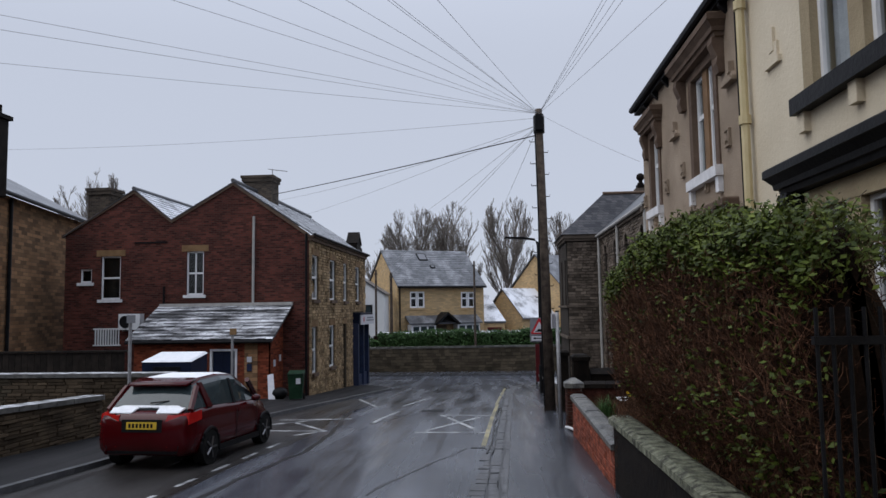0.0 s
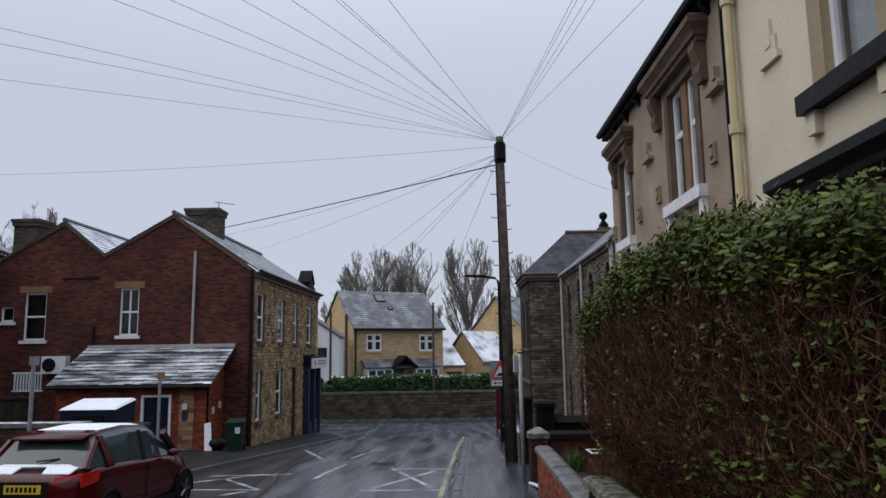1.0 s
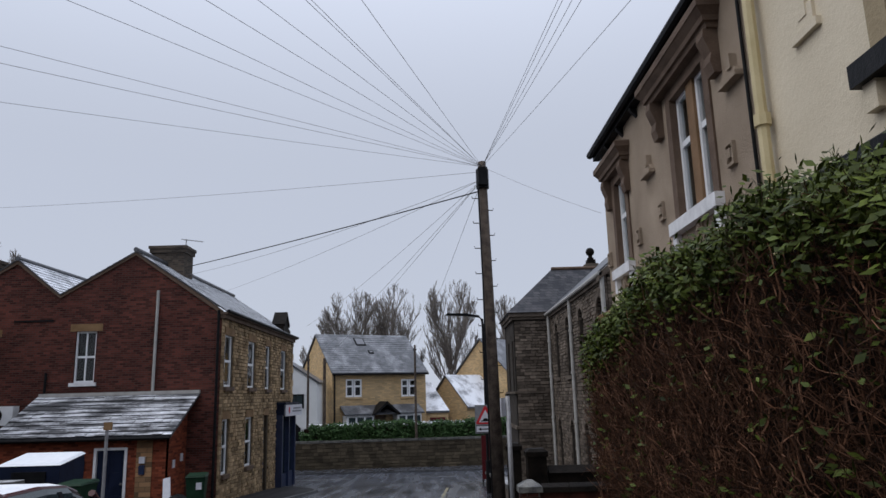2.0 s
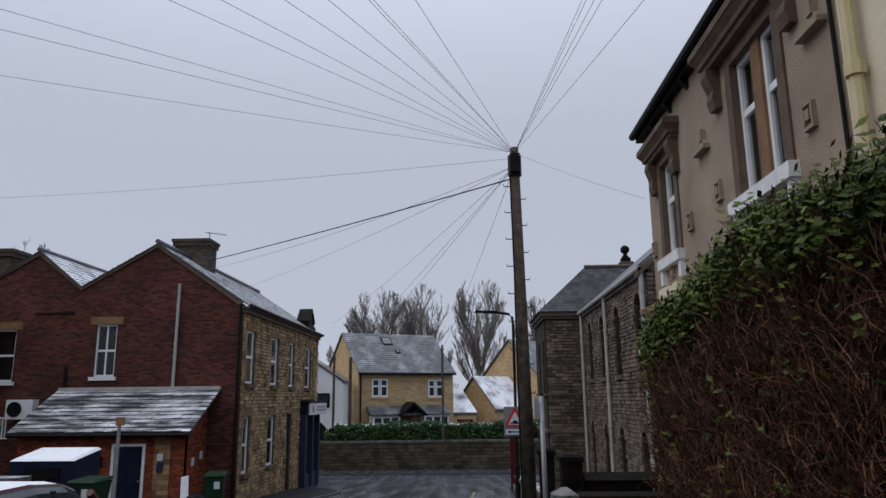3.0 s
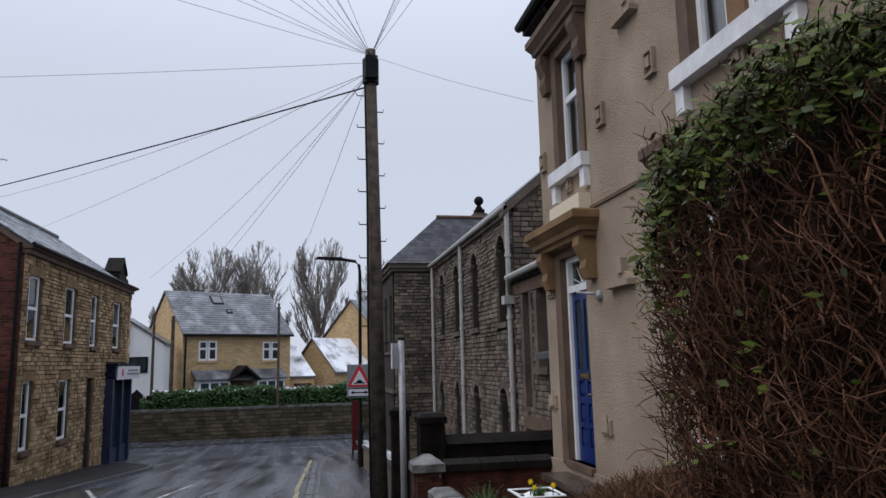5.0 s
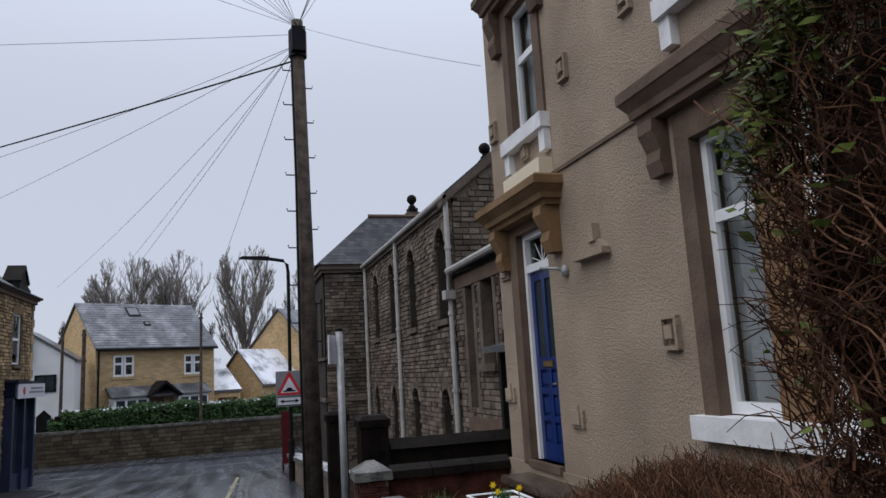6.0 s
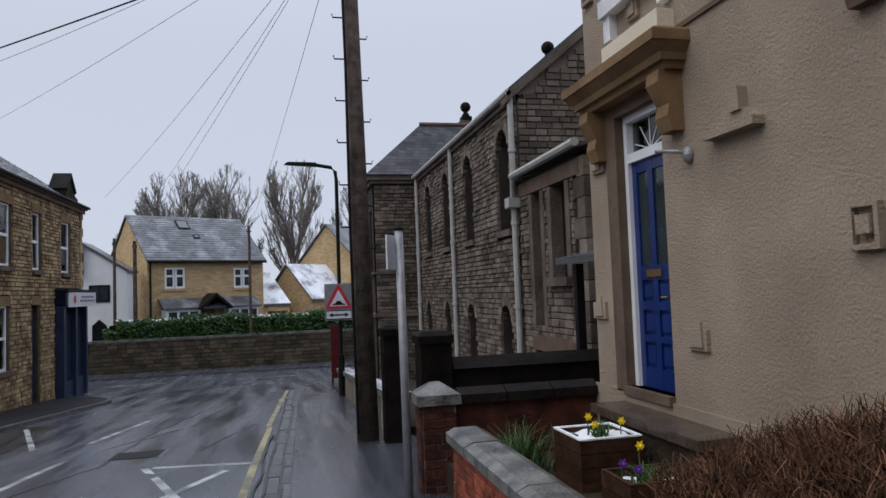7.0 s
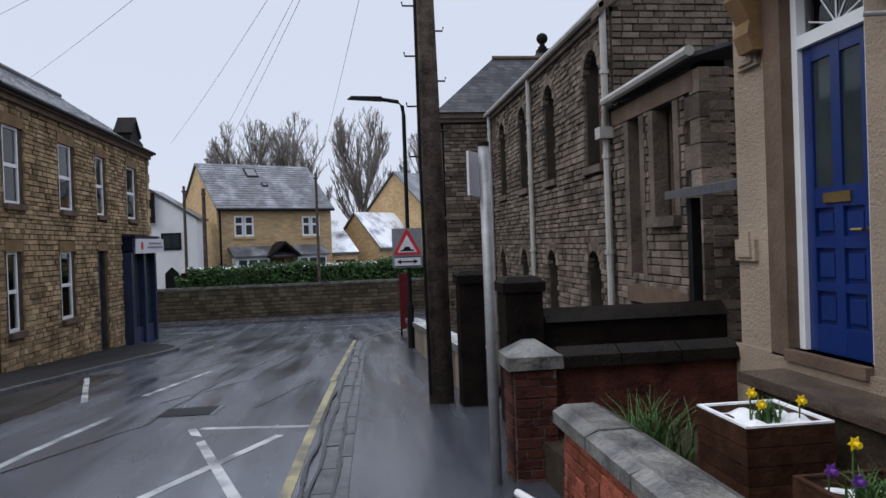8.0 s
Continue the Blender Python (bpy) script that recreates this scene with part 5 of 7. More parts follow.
block = thing("hipped_stone_block", (6, 36, -1.6), "dark gritstone hipped block at the end of the chapel", "building")
TW = Wall(0, 34.0, 1, 0, 0, -1)
TS = Wall(3.42, 0, 0, 1, -1, 0)
tholes = [(34.8, 35.5, 2.3, 4.6), (36.6, 37.3, 2.3, 4.6)]
bm = B()
wall_body(bm, TW, 3.45, 9.5, -2.1, 5.7, -0.4, -0.03)
part("wall", bm, DARK_JOINT, block)
bm = B()
wall_body(bm, TS, 34.01, 38.6, -2.3, 5.7, -0.4, -0.03, tholes)
part("wall", bm, DARK_JOINT, block)
for q in ((3.45, 9.5, 38.3, 38.6), (9.2, 9.5, 34.4, 38.3)):
    part("wall", made(box, *q, -2.3, 5.7), DARK_JOINT, block)
for h in tholes:
    window(block, TS, *h, -0.25, 0.05, 0.5, 1, mat=UPVC)
for z, h, o in ((5.45, 0.12, 0.08), (5.57, 0.18, 0.16), (2.25, 0.1, 0.06), (0.75, 0.14, 0.07)):
    part("string_course", made(box, 3.42 - o, 9.5, 34.0 - o, 34.0, z, z + h), DARK_STONE, block)
    part("string_course", made(box, 3.42 - o, 3.42, 34.0, 38.6, z, z + h), DARK_STONE, block)
bm = B()
lo = [(3.15, 33.75, 5.75), (9.6, 33.75, 5.75), (9.6, 38.9, 5.75), (3.15, 38.9, 5.75)]
hi = [(5.45, 35.4, 7.9), (7.6, 35.4, 7.9), (7.6, 37.0, 7.9), (5.45, 37.0, 7.9)]
prism(bm, lo, hi)
part("roof", bm, HIP_SLATE, block, "dark slate hipped roof")
bm = B()
tube(bm, [(5.45, 35.4, 7.94), (7.6, 35.4, 7.94)], 0.08)
part("ridge", bm, BROWN_STONE, block)
finial(block, 7.5, 36.2, 8.25)
bm = B()
box(bm, 7.2, 7.8, 35.9, 36.5, 7.5, 8.25)
part("finial_base", bm, DARK_STONE, block)

# ---- beyond the junction ----
RW = Wall(-40, 47.9, 1, 0.06, 0.06, -1)
roadside = thing("roadside_wall", (-4, 49.6, G(49)), "mossy dark stone retaining wall along the main road", "wall", kind="structure")
bm = B()
wbox(bm, RW, 0, 90, -3.0, -0.55, -0.35, 0)
part("wall_body", bm, DARK_JOINT, roadside)
bm = B()
for i in range(100):
    wbox(bm, RW, i * 0.9 + 0.01, i * 0.9 + 0.89, -0.55, -0.42, -0.4, 0.06)
part("coping", bm, COPING, roadside)

FH = thing("golden_stone_house", (-4.6, 57.5, -1.2), "golden stone detached house with a snow-dusted slate roof", "house")
fa = radians(29)
FW = Wall(-7.75, 55.0, math.cos(fa), math.sin(fa), math.sin(fa), -math.cos(fa))
FLEN, FDEP = 7.65, 7.2
fwh = [(1.05, 2.3, 2.3, 3.6), (5.55, 6.8, 2.25, 3.55)]
bm = B()
wall_body(bm, FW, 0, FLEN, -2.2, 4.05, -0.3, 0, fwh)
wprism(bm, Wall(*FW.at(0, 0)[:2], *(-FW.n)[:2], *(-FW.u)[:2]), [(0.3, -2.2), (FDEP, -2.2), (FDEP, 4.05), (FDEP / 2, 7.0), (0.0, 4.05), (0.3, 4.0)], -0.3, 0)
wprism(bm, Wall(*FW.at(FLEN, 0)[:2], *(-FW.n)[:2], *(-FW.u)[:2]), [(0.3, -2.2), (FDEP, -2.2), (FDEP, 4.05), (FDEP / 2, 7.0), (0.0, 4.05), (0.3, 4.0)], 0, 0.3)
wbox(bm, FW, 0.3, FLEN - 0.3, -2.2, 4.05, -FDEP, -FDEP + 0.3)
part("wall", bm, GOLD_STONE, FH)
bm = B()
roof_slabs(bm, FW, ((0.3, 3.95), (-FDEP / 2, 7.1)), -0.12, FLEN + 0.12, 0.08)
roof_slabs(bm, FW, ((-FDEP - 0.3, 3.95), (-FDEP / 2, 7.1)), -0.12, FLEN + 0.12, 0.08)
rf = part("roof", bm, SLATE, FH, "grey slate roof dusted with snow")
v, f = [], []
slate_rows(v, f, FW, (0.32, 4.04), (-FDEP / 2, 7.19), -0.12, FLEN + 0.12, 0.26, 0.35, 9)
part("slate_covering", (v, f), SLATE, rf, kind="stuff")
for u, dd, w2, h2 in ((2.9, -2.4, 0.8, 0.75), (3.6, -1.55, 0.4, 0.3)):
    bm = B()
    z = 3.95 + 3.15 * (0.3 - dd) / (FDEP / 2 + 0.3)
    k = 3.15 / (FDEP / 2 + 0.3)
    prism(bm, [FW.at(u, z + 0.18, dd), FW.at(u + w2, z + 0.18, dd), FW.at(u + w2, z + 0.18 + k * h2, dd - h2), FW.at(u, z + 0.18 + k * h2, dd - h2)],
          [FW.at(u, z + 0.06, dd), FW.at(u + w2, z + 0.06, dd), FW.at(u + w2, z + 0.06 + k * h2, dd - h2), FW.at(u, z + 0.06 + k * h2, dd - h2)])
    rw = part("roof_window", bm, BLACK, FH, "dark framed roof window")
    bm = B()
    e = 0.08
    prism(bm, [FW.at(u + e, z + 0.19 + k * e, dd - e), FW.at(u + w2 - e, z + 0.19 + k * e, dd - e), FW.at(u + w2 - e, z + 0.19 + k * (h2 - e), dd - h2 + e), FW.at(u + e, z + 0.19 + k * (h2 - e), dd - h2 + e)],
          [FW.at(u + e, z + 0.15 + k * e, dd - e), FW.at(u + w2 - e, z + 0.15 + k * e, dd - e), FW.at(u + w2 - e, z + 0.15 + k * (h2 - e), dd - h2 + e), FW.at(u + e, z + 0.15 + k * (h2 - e), dd - h2 + e)])
    part("pane", bm, SIGN_GREY, rw)
for h in fwh:
    c = (h[0] + h[1]) / 2
    window(FH, FW, h[0], c - 0.02, h[2], h[3], -0.04, 0.11, 0.6, 0)
    window(FH, FW, c + 0.02, h[1], h[2], h[3], -0.04, 0.11, 0.6, 0)
    bm = B()
    wbox(bm, FW, h[0] - 0.1, h[1] + 0.1, h[2] - 0.15, h[2], -0.1, 0.07)
    part("window_sill", bm, GOLD_STONE, FH)
bm = B()
tube(bm, [FW.at(-0.1, 3.95, 0.34), FW.at(FLEN + 0.1, 3.95, 0.34)], 0.07)
tube(bm, [FW.at(0.15, 3.9, 0.1), FW.at(0.15, -1.5, 0.1)], 0.06)
part("gutter", bm, BLACK, FH)
bm = B()
roof_slabs(bm, FW, ((1.0, 1.0), (0.0, 1.6)), 0.6, 7.0, 0.1)
part("bay_roof", bm, SLATE, FH, "low lean-to bay roof with snow")
bm = B()
w2 = Wall(*FW.at(3.75, 0, 0)[:2], *FW.u[:2], *FW.n[:2])
wprism(bm, w2, [(-1.1, 1.05), (0, 1.95), (1.1, 1.05), (1.0, 0.95), (0, 1.75), (-1.0, 0.95)], 0.0, 1.4)
part("porch_gable", bm, BLACK, FH, "dark gabled porch roof")
for u0, u1 in ((0.8, 2.9), (4.8, 6.8)):
    part("bay_window", made(wbox, FW, u0, u1, -1.5, 1.0, 0.05, 0.85), UPVC, FH, "white framed bay window")
for u in (0.95, 1.6, 2.25, 4.95, 5.6, 6.2):
    part("pane", made(wbox, FW, u, u + 0.5, 0.0, 0.85, 0.85, 0.87), CAR_GLASS, FH)
bm = B()
wbox(bm, FW, 3.3, 4.2, -1.3, 0.9, 0.003, 0.05)
part("door", bm, BROWN_STONE, FH)
# Dark sheet gives the upper windows an unlit room by colour.
bm = B()
wbox(bm, FW, 0.5, 7.0, 2.0, 3.9, -1.2, -1.15)
part("room_shade", bm, ROOM_SHADE, FH)

gar = thing("golden_stone_garage", (2, 64, -1.2), "golden stone garage with a snowy pitched roof", "garage")


def gabled(parent, w, half, length, z0, ze, zr, mat, roofmat, roof_label=""):
    """A plain gabled block: gable end on the wall w, its length going back."""
    bm = B()
    wprism(bm, w, [(-half, z0), (half, z0), (half, ze), (0, zr), (-half, ze)], -length, 0)
    part("wall", bm, mat, parent)
    bm = B()
    for s in (-1, 1):
        wprism(bm, w, [(s * (half + 0.25), ze - 0.15), (0, zr + 0.03), (0, zr + 0.15), (s * (half + 0.25), ze - 0.03)], -length - 0.1, 0.15)
    part("roof", bm, roofmat, parent, roof_label)


gw = Wall(0.55, 61.5, 0.72, -0.69, -0.69, -0.72)
gabled(gar, gw, 2.2, 5.5, -2.2, 1.35, 3.75, GOLD_STONE, SNOW_ROOF, "snow covered pitched roof")
shed = thing("low_stone_outbuilding", (-0.3, 60, -1.2), "low golden stone outbuilding with a white snowy roof", "outbuilding")
bm = B()
box(bm, -1.3, 0.65, 59.0, 61.4, -2.2, 1.0)
part("wall", bm, GOLD_STONE, shed)
bm = B()
prism(bm, [(-1.4, 58.9, 0.95), (0.75, 58.9, 0.95), (0.75, 58.9, 1.1), (-1.4, 58.9, 1.1)], [(-1.4, 61.5, 3.2), (-0.7, 61.5, 3.2), (-0.7, 61.5, 3.35), (-1.4, 61.5, 3.35)])
part("roof", bm, SNOW_ROOF, shed)
bm = B()
box(bm, -0.8, 0.4, 58.95, 58.99, -0.6, 0.6)
part("door", bm, DARK_RED, shed)
far2 = thing("far_golden_house", (6.5, 66, -1.2), "golden stone house with a grey slate roof", "house")
gabled(far2, Wall(3.6, 64.5, 0.75, -0.66, -0.66, -0.75), 3.0, 10, -2.2, 3.8, 6.9, GOLD_STONE, SLATE, "grey slate roof with snow")
white = thing("white_cottage", (-10.5, 55, -1.2), "white rendered cottage with dark windows and a slate roof", "house")
ww = Wall(-11.0, 53.0, 1, 0, 0, -1)
bm = B()
wprism(bm, ww, [(-4.5, -2.2), (2.5, -2.2), (2.5, 3.35), (0, 5.0), (-4.5, 5.0)], -2.6, 0)
part("wall", bm, WHITE_WALL, white)
bm = B()
wprism(bm, ww, [(-4.6, 5.0), (0.02, 5.0), (2.65, 3.3), (2.65, 3.42), (0.02, 5.14), (-4.6, 5.14)], -2.7, 0.12)
part("roof", bm, SLATE, white)
bm = B()
wbox(bm, ww, 0.5, 1.6, 1.63, 2.6, 0.003, 0.05)
part("window", bm, BLACK, white, "dark framed window")
bm = B()
for u in (0.62, 1.08):
    wbox(bm, ww, u, u + 0.4, 1.73, 2.5, 0.05, 0.055)
part("pane", bm, CAR_GLASS, white)
bm = B()
wprism(bm, ww, [(0.65, -0.95), (1.4, -0.95), (1.4, 0.3), (1.03, 0.65), (0.65, 0.3)], 0.003, 0.05)
part("door", bm, BLACK, white, "dark arched cottage door")
bm = B()
wbox(bm, ww, -0.15, 0.25, 3.2, 4.9, 0.1, 0.35)
part("projecting_sign", bm, BLACK, white)


def telegraph(name, x, y, z0, z1, r, label):
    ob = thing(name, (x, y, z0), label, "pole")
    bm = B()
    tube(bm, [(x, y, z0), (x, y, z1)], r, 10, r * 0.75)
    part("shaft", bm, POLE_WOOD, ob)
    bm = B()
    tube(bm, [(x - 0.12, y, z1 - 0.3), (x + 0.12, y, z1 - 0.3)], r * 0.5, 6)
    part("step", bm, BLACK, ob)
    return ob


telegraph("telegraph_pole", -7.6, 50.6, -2.0, 4.9, 0.13, "slim dark pole in front of a stone house")
telegraph("telegraph_pole", -9.0, 52.3, -2.0, 5.2, 0.1, "slim dark pole beside a stone gable")
telegraph("telegraph_pole", -1.55, 50.4, -2.0, 5.6, 0.09, "thin dark pole behind the roadside wall")


# ---- white car parked behind the roadside wall ----
def ring4(x, y0, y1, z0, z1):
    return [(x, y0, z0), (x, y1, z0), (x, y1 - 0.05, z1), (x, y0 + 0.05, z1)]


wcar = thing("white_car", (2.6, 52.6, -0.75), "white car parked behind the roadside hedge", "car")


def long_loft(bm, rings):
    vs = [[bm.verts.new(p) for p in r] for r in rings]
    for A, C in zip(vs, vs[1:]):
        for j in range(len(A)):
            bm.faces.new((A[j], A[(j + 1) % len(A)], C[(j + 1) % len(A)], C[j]))
    bm.faces.new(vs[0][::-1])
    bm.faces.new(vs[-1])


bm = B()
long_loft(bm, [ring4(x, 51.8, 53.4, -0.55, z) for x, z in ((0.6, -0.1), (0.9, 0.1), (1.8, 0.2), (3.6, 0.22), (4.4, 0.15), (4.7, -0.1))])
part("body", bm, UPVC, wcar)
bm = B()
long_loft(bm, [ring4(x, 51.95, 53.25, 0.15, z) for x, z in ((1.5, 0.2), (2.2, 0.62), (3.4, 0.66), (4.2, 0.25))])
part("glasshouse", bm, CAR_GLASS, wcar)
bm = B()
long_loft(bm, [ring4(x, 52.0, 53.2, z, z + 0.05) for x, z in ((2.0, 0.58), (2.3, 0.66), (3.4, 0.68), (3.7, 0.6))])
part("roof", bm, UPVC, wcar)
for x in (1.4, 3.9):
    bm = B()
    tube(bm, [(x, 51.78, -0.45), (x, 52.0, -0.45)], 0.3, 16)
    part("wheel", bm, TYRE, wcar)


# ---- vegetation ----
def leaf_cloud(verts, faces, c, n, spread, size, rnd):
    for _ in range(n):
        p = Vector((c[0] + rnd.gauss(0, spread[0]), c[1] + rnd.gauss(0, spread[1]), c[2] + rnd.gauss(0, spread[2])))
        a = Vector((rnd.gauss(0, 1), rnd.gauss(0, 1), rnd.gauss(0, 1))).normalized()
        b = a.orthogonal().normalized()
        s = size * rnd.uniform(0.6, 1.3)
        k = len(verts)
        verts += [p - a * s, p + b * s * 0.5, p + a * s, p - b * s * 0.5]
        faces.append((k, k + 1, k + 2, k + 3))


def twig(verts, faces, pts, r):
    """A thin three-sided stick along points."""
    k0 = len(verts)
    for i, p in enumerate(pts):
        way = (pts[min(i + 1, len(pts) - 1)] - pts[max(i - 1, 0)])
        way = way.normalized() if way.length > 1e-6 else Vector((0, 0, 1))
        a = way.orthogonal().normalized()
        b = way.cross(a)
        rr = r * (1 - 0.6 * i / len(pts))
        for j in range(3):
            an = j * 2.094
            verts.append(p + (a * math.cos(an) + b * math.sin(an)) * rr)
    for i in range(len(pts) - 1):
        for j in range(3):
            q, s = k0 + i * 3 + j, k0 + i * 3 + (j + 1) % 3
            faces.append((q, s, s + 3, q + 3))


def hedge_shape(y):
    """Half-open section of the privet hedge: face, top and back by distance along it."""
    end = min(1.0, max(0.0, (y - 3.35) / 0.6)) ** 0.5
    far = min(1.0, max(0.0, (9.5 - y) / 0.6)) ** 0.5
    k = min(end, far)
    top = 2.92 - (0.044 if y > 6.6 else 0.016) * (y - 6.6) ** 2 + 0.03 * math.sin(y * 1.3) + 0.05 * math.sin(y * 3.7) + 0.04 * math.sin(y * 9.1)
    return 1.45 + (1 - k) * 0.2, G(y), G(y) + 0.7 + (top - G(y) - 0.7) * (0.86 + 0.14 * k), 2.3 - (1 - k) * 0.4


def hedge_face(y, z):
    """How far the hedge stands out at a height: behind the wall's coping below, bulging over it above."""
    cope = 0.9 + 0.027 * (9.6 - y) if y < 9.6 else 0.52
    t = min(1.0, max(0.0, (z - cope) / 0.75))
    return hedge_shape(y)[0] + 0.42 * (1 - t * t * (3 - 2 * t))


hedge = thing("privet_hedge", (2.2, 6.3, G(6.3)), "tall overgrown hedge, bare brown twigs with green leaves on top", "hedge")
hr = random.Random(4)
# Solid near-black core stands for the shade deep in the hedge.
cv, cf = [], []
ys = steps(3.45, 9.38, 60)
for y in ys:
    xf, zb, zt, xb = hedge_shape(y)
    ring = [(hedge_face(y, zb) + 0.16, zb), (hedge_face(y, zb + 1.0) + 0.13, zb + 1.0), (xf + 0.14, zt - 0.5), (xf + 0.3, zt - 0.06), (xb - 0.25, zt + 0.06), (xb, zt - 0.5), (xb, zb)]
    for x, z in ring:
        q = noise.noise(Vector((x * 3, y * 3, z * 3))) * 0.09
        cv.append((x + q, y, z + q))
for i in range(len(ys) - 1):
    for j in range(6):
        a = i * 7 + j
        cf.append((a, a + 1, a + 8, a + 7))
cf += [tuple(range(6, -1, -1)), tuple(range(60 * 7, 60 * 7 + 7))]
part("shade_core", (cv, cf), INNER_SHADE, hedge, "", kind="stuff")
tv, tf = [], []
for _ in range(24000):
    y = hr.uniform(3.4, 9.5)
    xf, zb, zt, xb = hedge_shape(y)
    z = zb + (zt - zb) * hr.random() ** 0.85
    side = hr.random()
    if side < 0.72:
        xf = hedge_face(y, z)
        p = Vector((xf + hr.uniform(0.02, 0.16), y, z))
        g = Vector((hr.uniform(-0.5, 0.15), hr.uniform(-0.6, 0.6), hr.uniform(0.1, 1.2)))
    elif side < 0.86:
        p = Vector((hr.uniform(xf + 0.1, xb), 9.36 + hr.uniform(-0.12, 0.02), z))
        g = Vector((hr.uniform(-0.5, 0.5), hr.uniform(-0.2, 0.25), hr.uniform(0.1, 1.2)))
    elif side < 0.93:
        p = Vector((hr.uniform(xf + 0.1, xb), 3.55 + hr.uniform(-0.1, 0.1), z * 0.97))
        g = Vector((hr.uniform(-0.5, 0.5), hr.uniform(-0.6, 0.1), hr.uniform(0.1, 1.2)))
    else:
        p = Vector((hr.uniform(xf + 0.1, xb), y, zt - 0.15))
        g = Vector((hr.uniform(-0.5, 0.5), hr.uniform(-0.5, 0.5), hr.uniform(0.5, 1.3)))
    ln = hr.uniform(0.1, 0.34) if side < 0.93 else hr.uniform(0.06, 0.2)
    if z > zt - 0.4 or y > 9.1 or 0.72 <= side < 0.93:
        ln *= 0.6
    g = g.normalized()
    pts = [p]
    for s in range(3):
        g = (g + Vector((hr.gauss(0, 0.55), hr.gauss(0, 0.55), hr.gauss(0, 0.45)))).normalized()
        q = pts[-1] + g * ln / 3
        lim = xf - 0.06
        q.x = max(q.x, lim)
        pts.append(q)
    twig(tv, tf, pts, hr.uniform(0.0013, 0.0036))
part("twig_mass", (tv, tf), TWIG, hedge, "tangle of bare brown twigs", kind="stuff")
bv, bf = [], []
for _ in range(3000):
    y = hr.uniform(3.45, 9.38)
    xf, zb, zt, xb = hedge_shape(y)
    onend = hr.random() < 0.12
    p = Vector((hr.uniform(xf + 0.1, xb), 9.34, 0)) if onend else Vector((xf + hr.uniform(0.03, 0.12), y, 0))
    p.z = zb + 0.5 + (zt - zb - 0.75) * hr.random()
    if not onend:
        xf = hedge_face(y, p.z)
        p.x = xf + hr.uniform(0.03, 0.12)
    g = Vector((hr.uniform(-0.25, 0.1), hr.gauss(0, 0.45), 1.0)).normalized()
    ln = hr.uniform(0.1, 0.32)
    pts = [p]
    for q in range(5):
        g = (g + Vector((hr.gauss(0, 0.3), hr.gauss(0, 0.42), hr.gauss(0.05, 0.3)))).normalized()
        n = pts[-1] + g * ln / 5
        n.x = max(n.x, xf - 0.05)
        n.z = min(n.z, zt)
        pts.append(n)
    twig(bv, bf, pts, hr.uniform(0.0022, 0.0048))
part("branch_mass", (bv, bf), BRANCH, hedge, "paler russet branches among the twigs", kind="stuff")
lv, lf = [], []
for _ in range(8200):
    y = hr.uniform(3.4, 9.5)
    xf, zb, zt, xb = hedge_shape(y)
    if hr.random() < 0.74:
        z = zt - abs(hr.gauss(0, 0.12)) + 0.04
        x = xf + hr.uniform(-0.02, 0.18) if hr.random() < 0.45 else hr.uniform(xf, xb)
        z += 0.15 * math.sin(math.pi * min(1, max(0, (x - xf) / (xb - xf))))
        if z < zt - 0.1:
            x = xf + hr.uniform(-0.02, 0.1)
    else:
        z = zb + (zt - zb) * hr.random()
        x = hedge_face(y, z) + hr.uniform(-0.02, 0.1)
        if hr.random() < min(0.8, 0.05 + max(0, (y - 4.2)) * 0.4):
            continue
    leaf_cloud(lv, lf, (x, y, z), 4, (0.03, 0.05, 0.04), 0.025, hr)
part("foliage", (lv, lf), LEAF, hedge, "dark green privet leaves", kind="stuff")

shrub = thing("low_shrub", (2.6, 11.6, G(11.6) + 0.3), "low clipped shrub of dense russet twigs", "shrub")
# Near-black lumps stand for the shade under the shrub's twigs.
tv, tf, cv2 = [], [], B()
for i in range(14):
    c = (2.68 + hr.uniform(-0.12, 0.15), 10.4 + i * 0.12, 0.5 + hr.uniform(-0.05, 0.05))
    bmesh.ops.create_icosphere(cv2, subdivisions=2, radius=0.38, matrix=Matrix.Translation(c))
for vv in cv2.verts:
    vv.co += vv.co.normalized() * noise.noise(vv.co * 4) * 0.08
part("shade_core", cv2, INNER_SHADE, shrub, kind="stuff")
for _ in range(15000):
    su, sy = hr.uniform(-1, 1), hr.random()
    rim = math.sqrt(max(0.02, 1 - su * su)) * min(1.0, ((1.02 - sy) * 1.9) ** 0.6)
    p = Vector((2.74 + 0.56 * su, 10.3 + sy * 2.6, 0.5 + 0.62 * rim * (1 - 0.5 * hr.random() ** 2) - 0.15 * hr.random()))
    ln = hr.uniform(0.07, 0.17)
    g = Vector((hr.gauss(0, 0.5), hr.gauss(0, 0.5), 0.9)).normalized()
    twig(tv, tf, [p, p + g * ln * 0.5, p + (g + Vector((hr.gauss(0, 0.4), hr.gauss(0, 0.4), 0.2))).normalized() * ln], hr.uniform(0.002, 0.004))
part("twig_mass", (tv, tf), RUSSET, shrub, "russet twigs", kind="stuff")


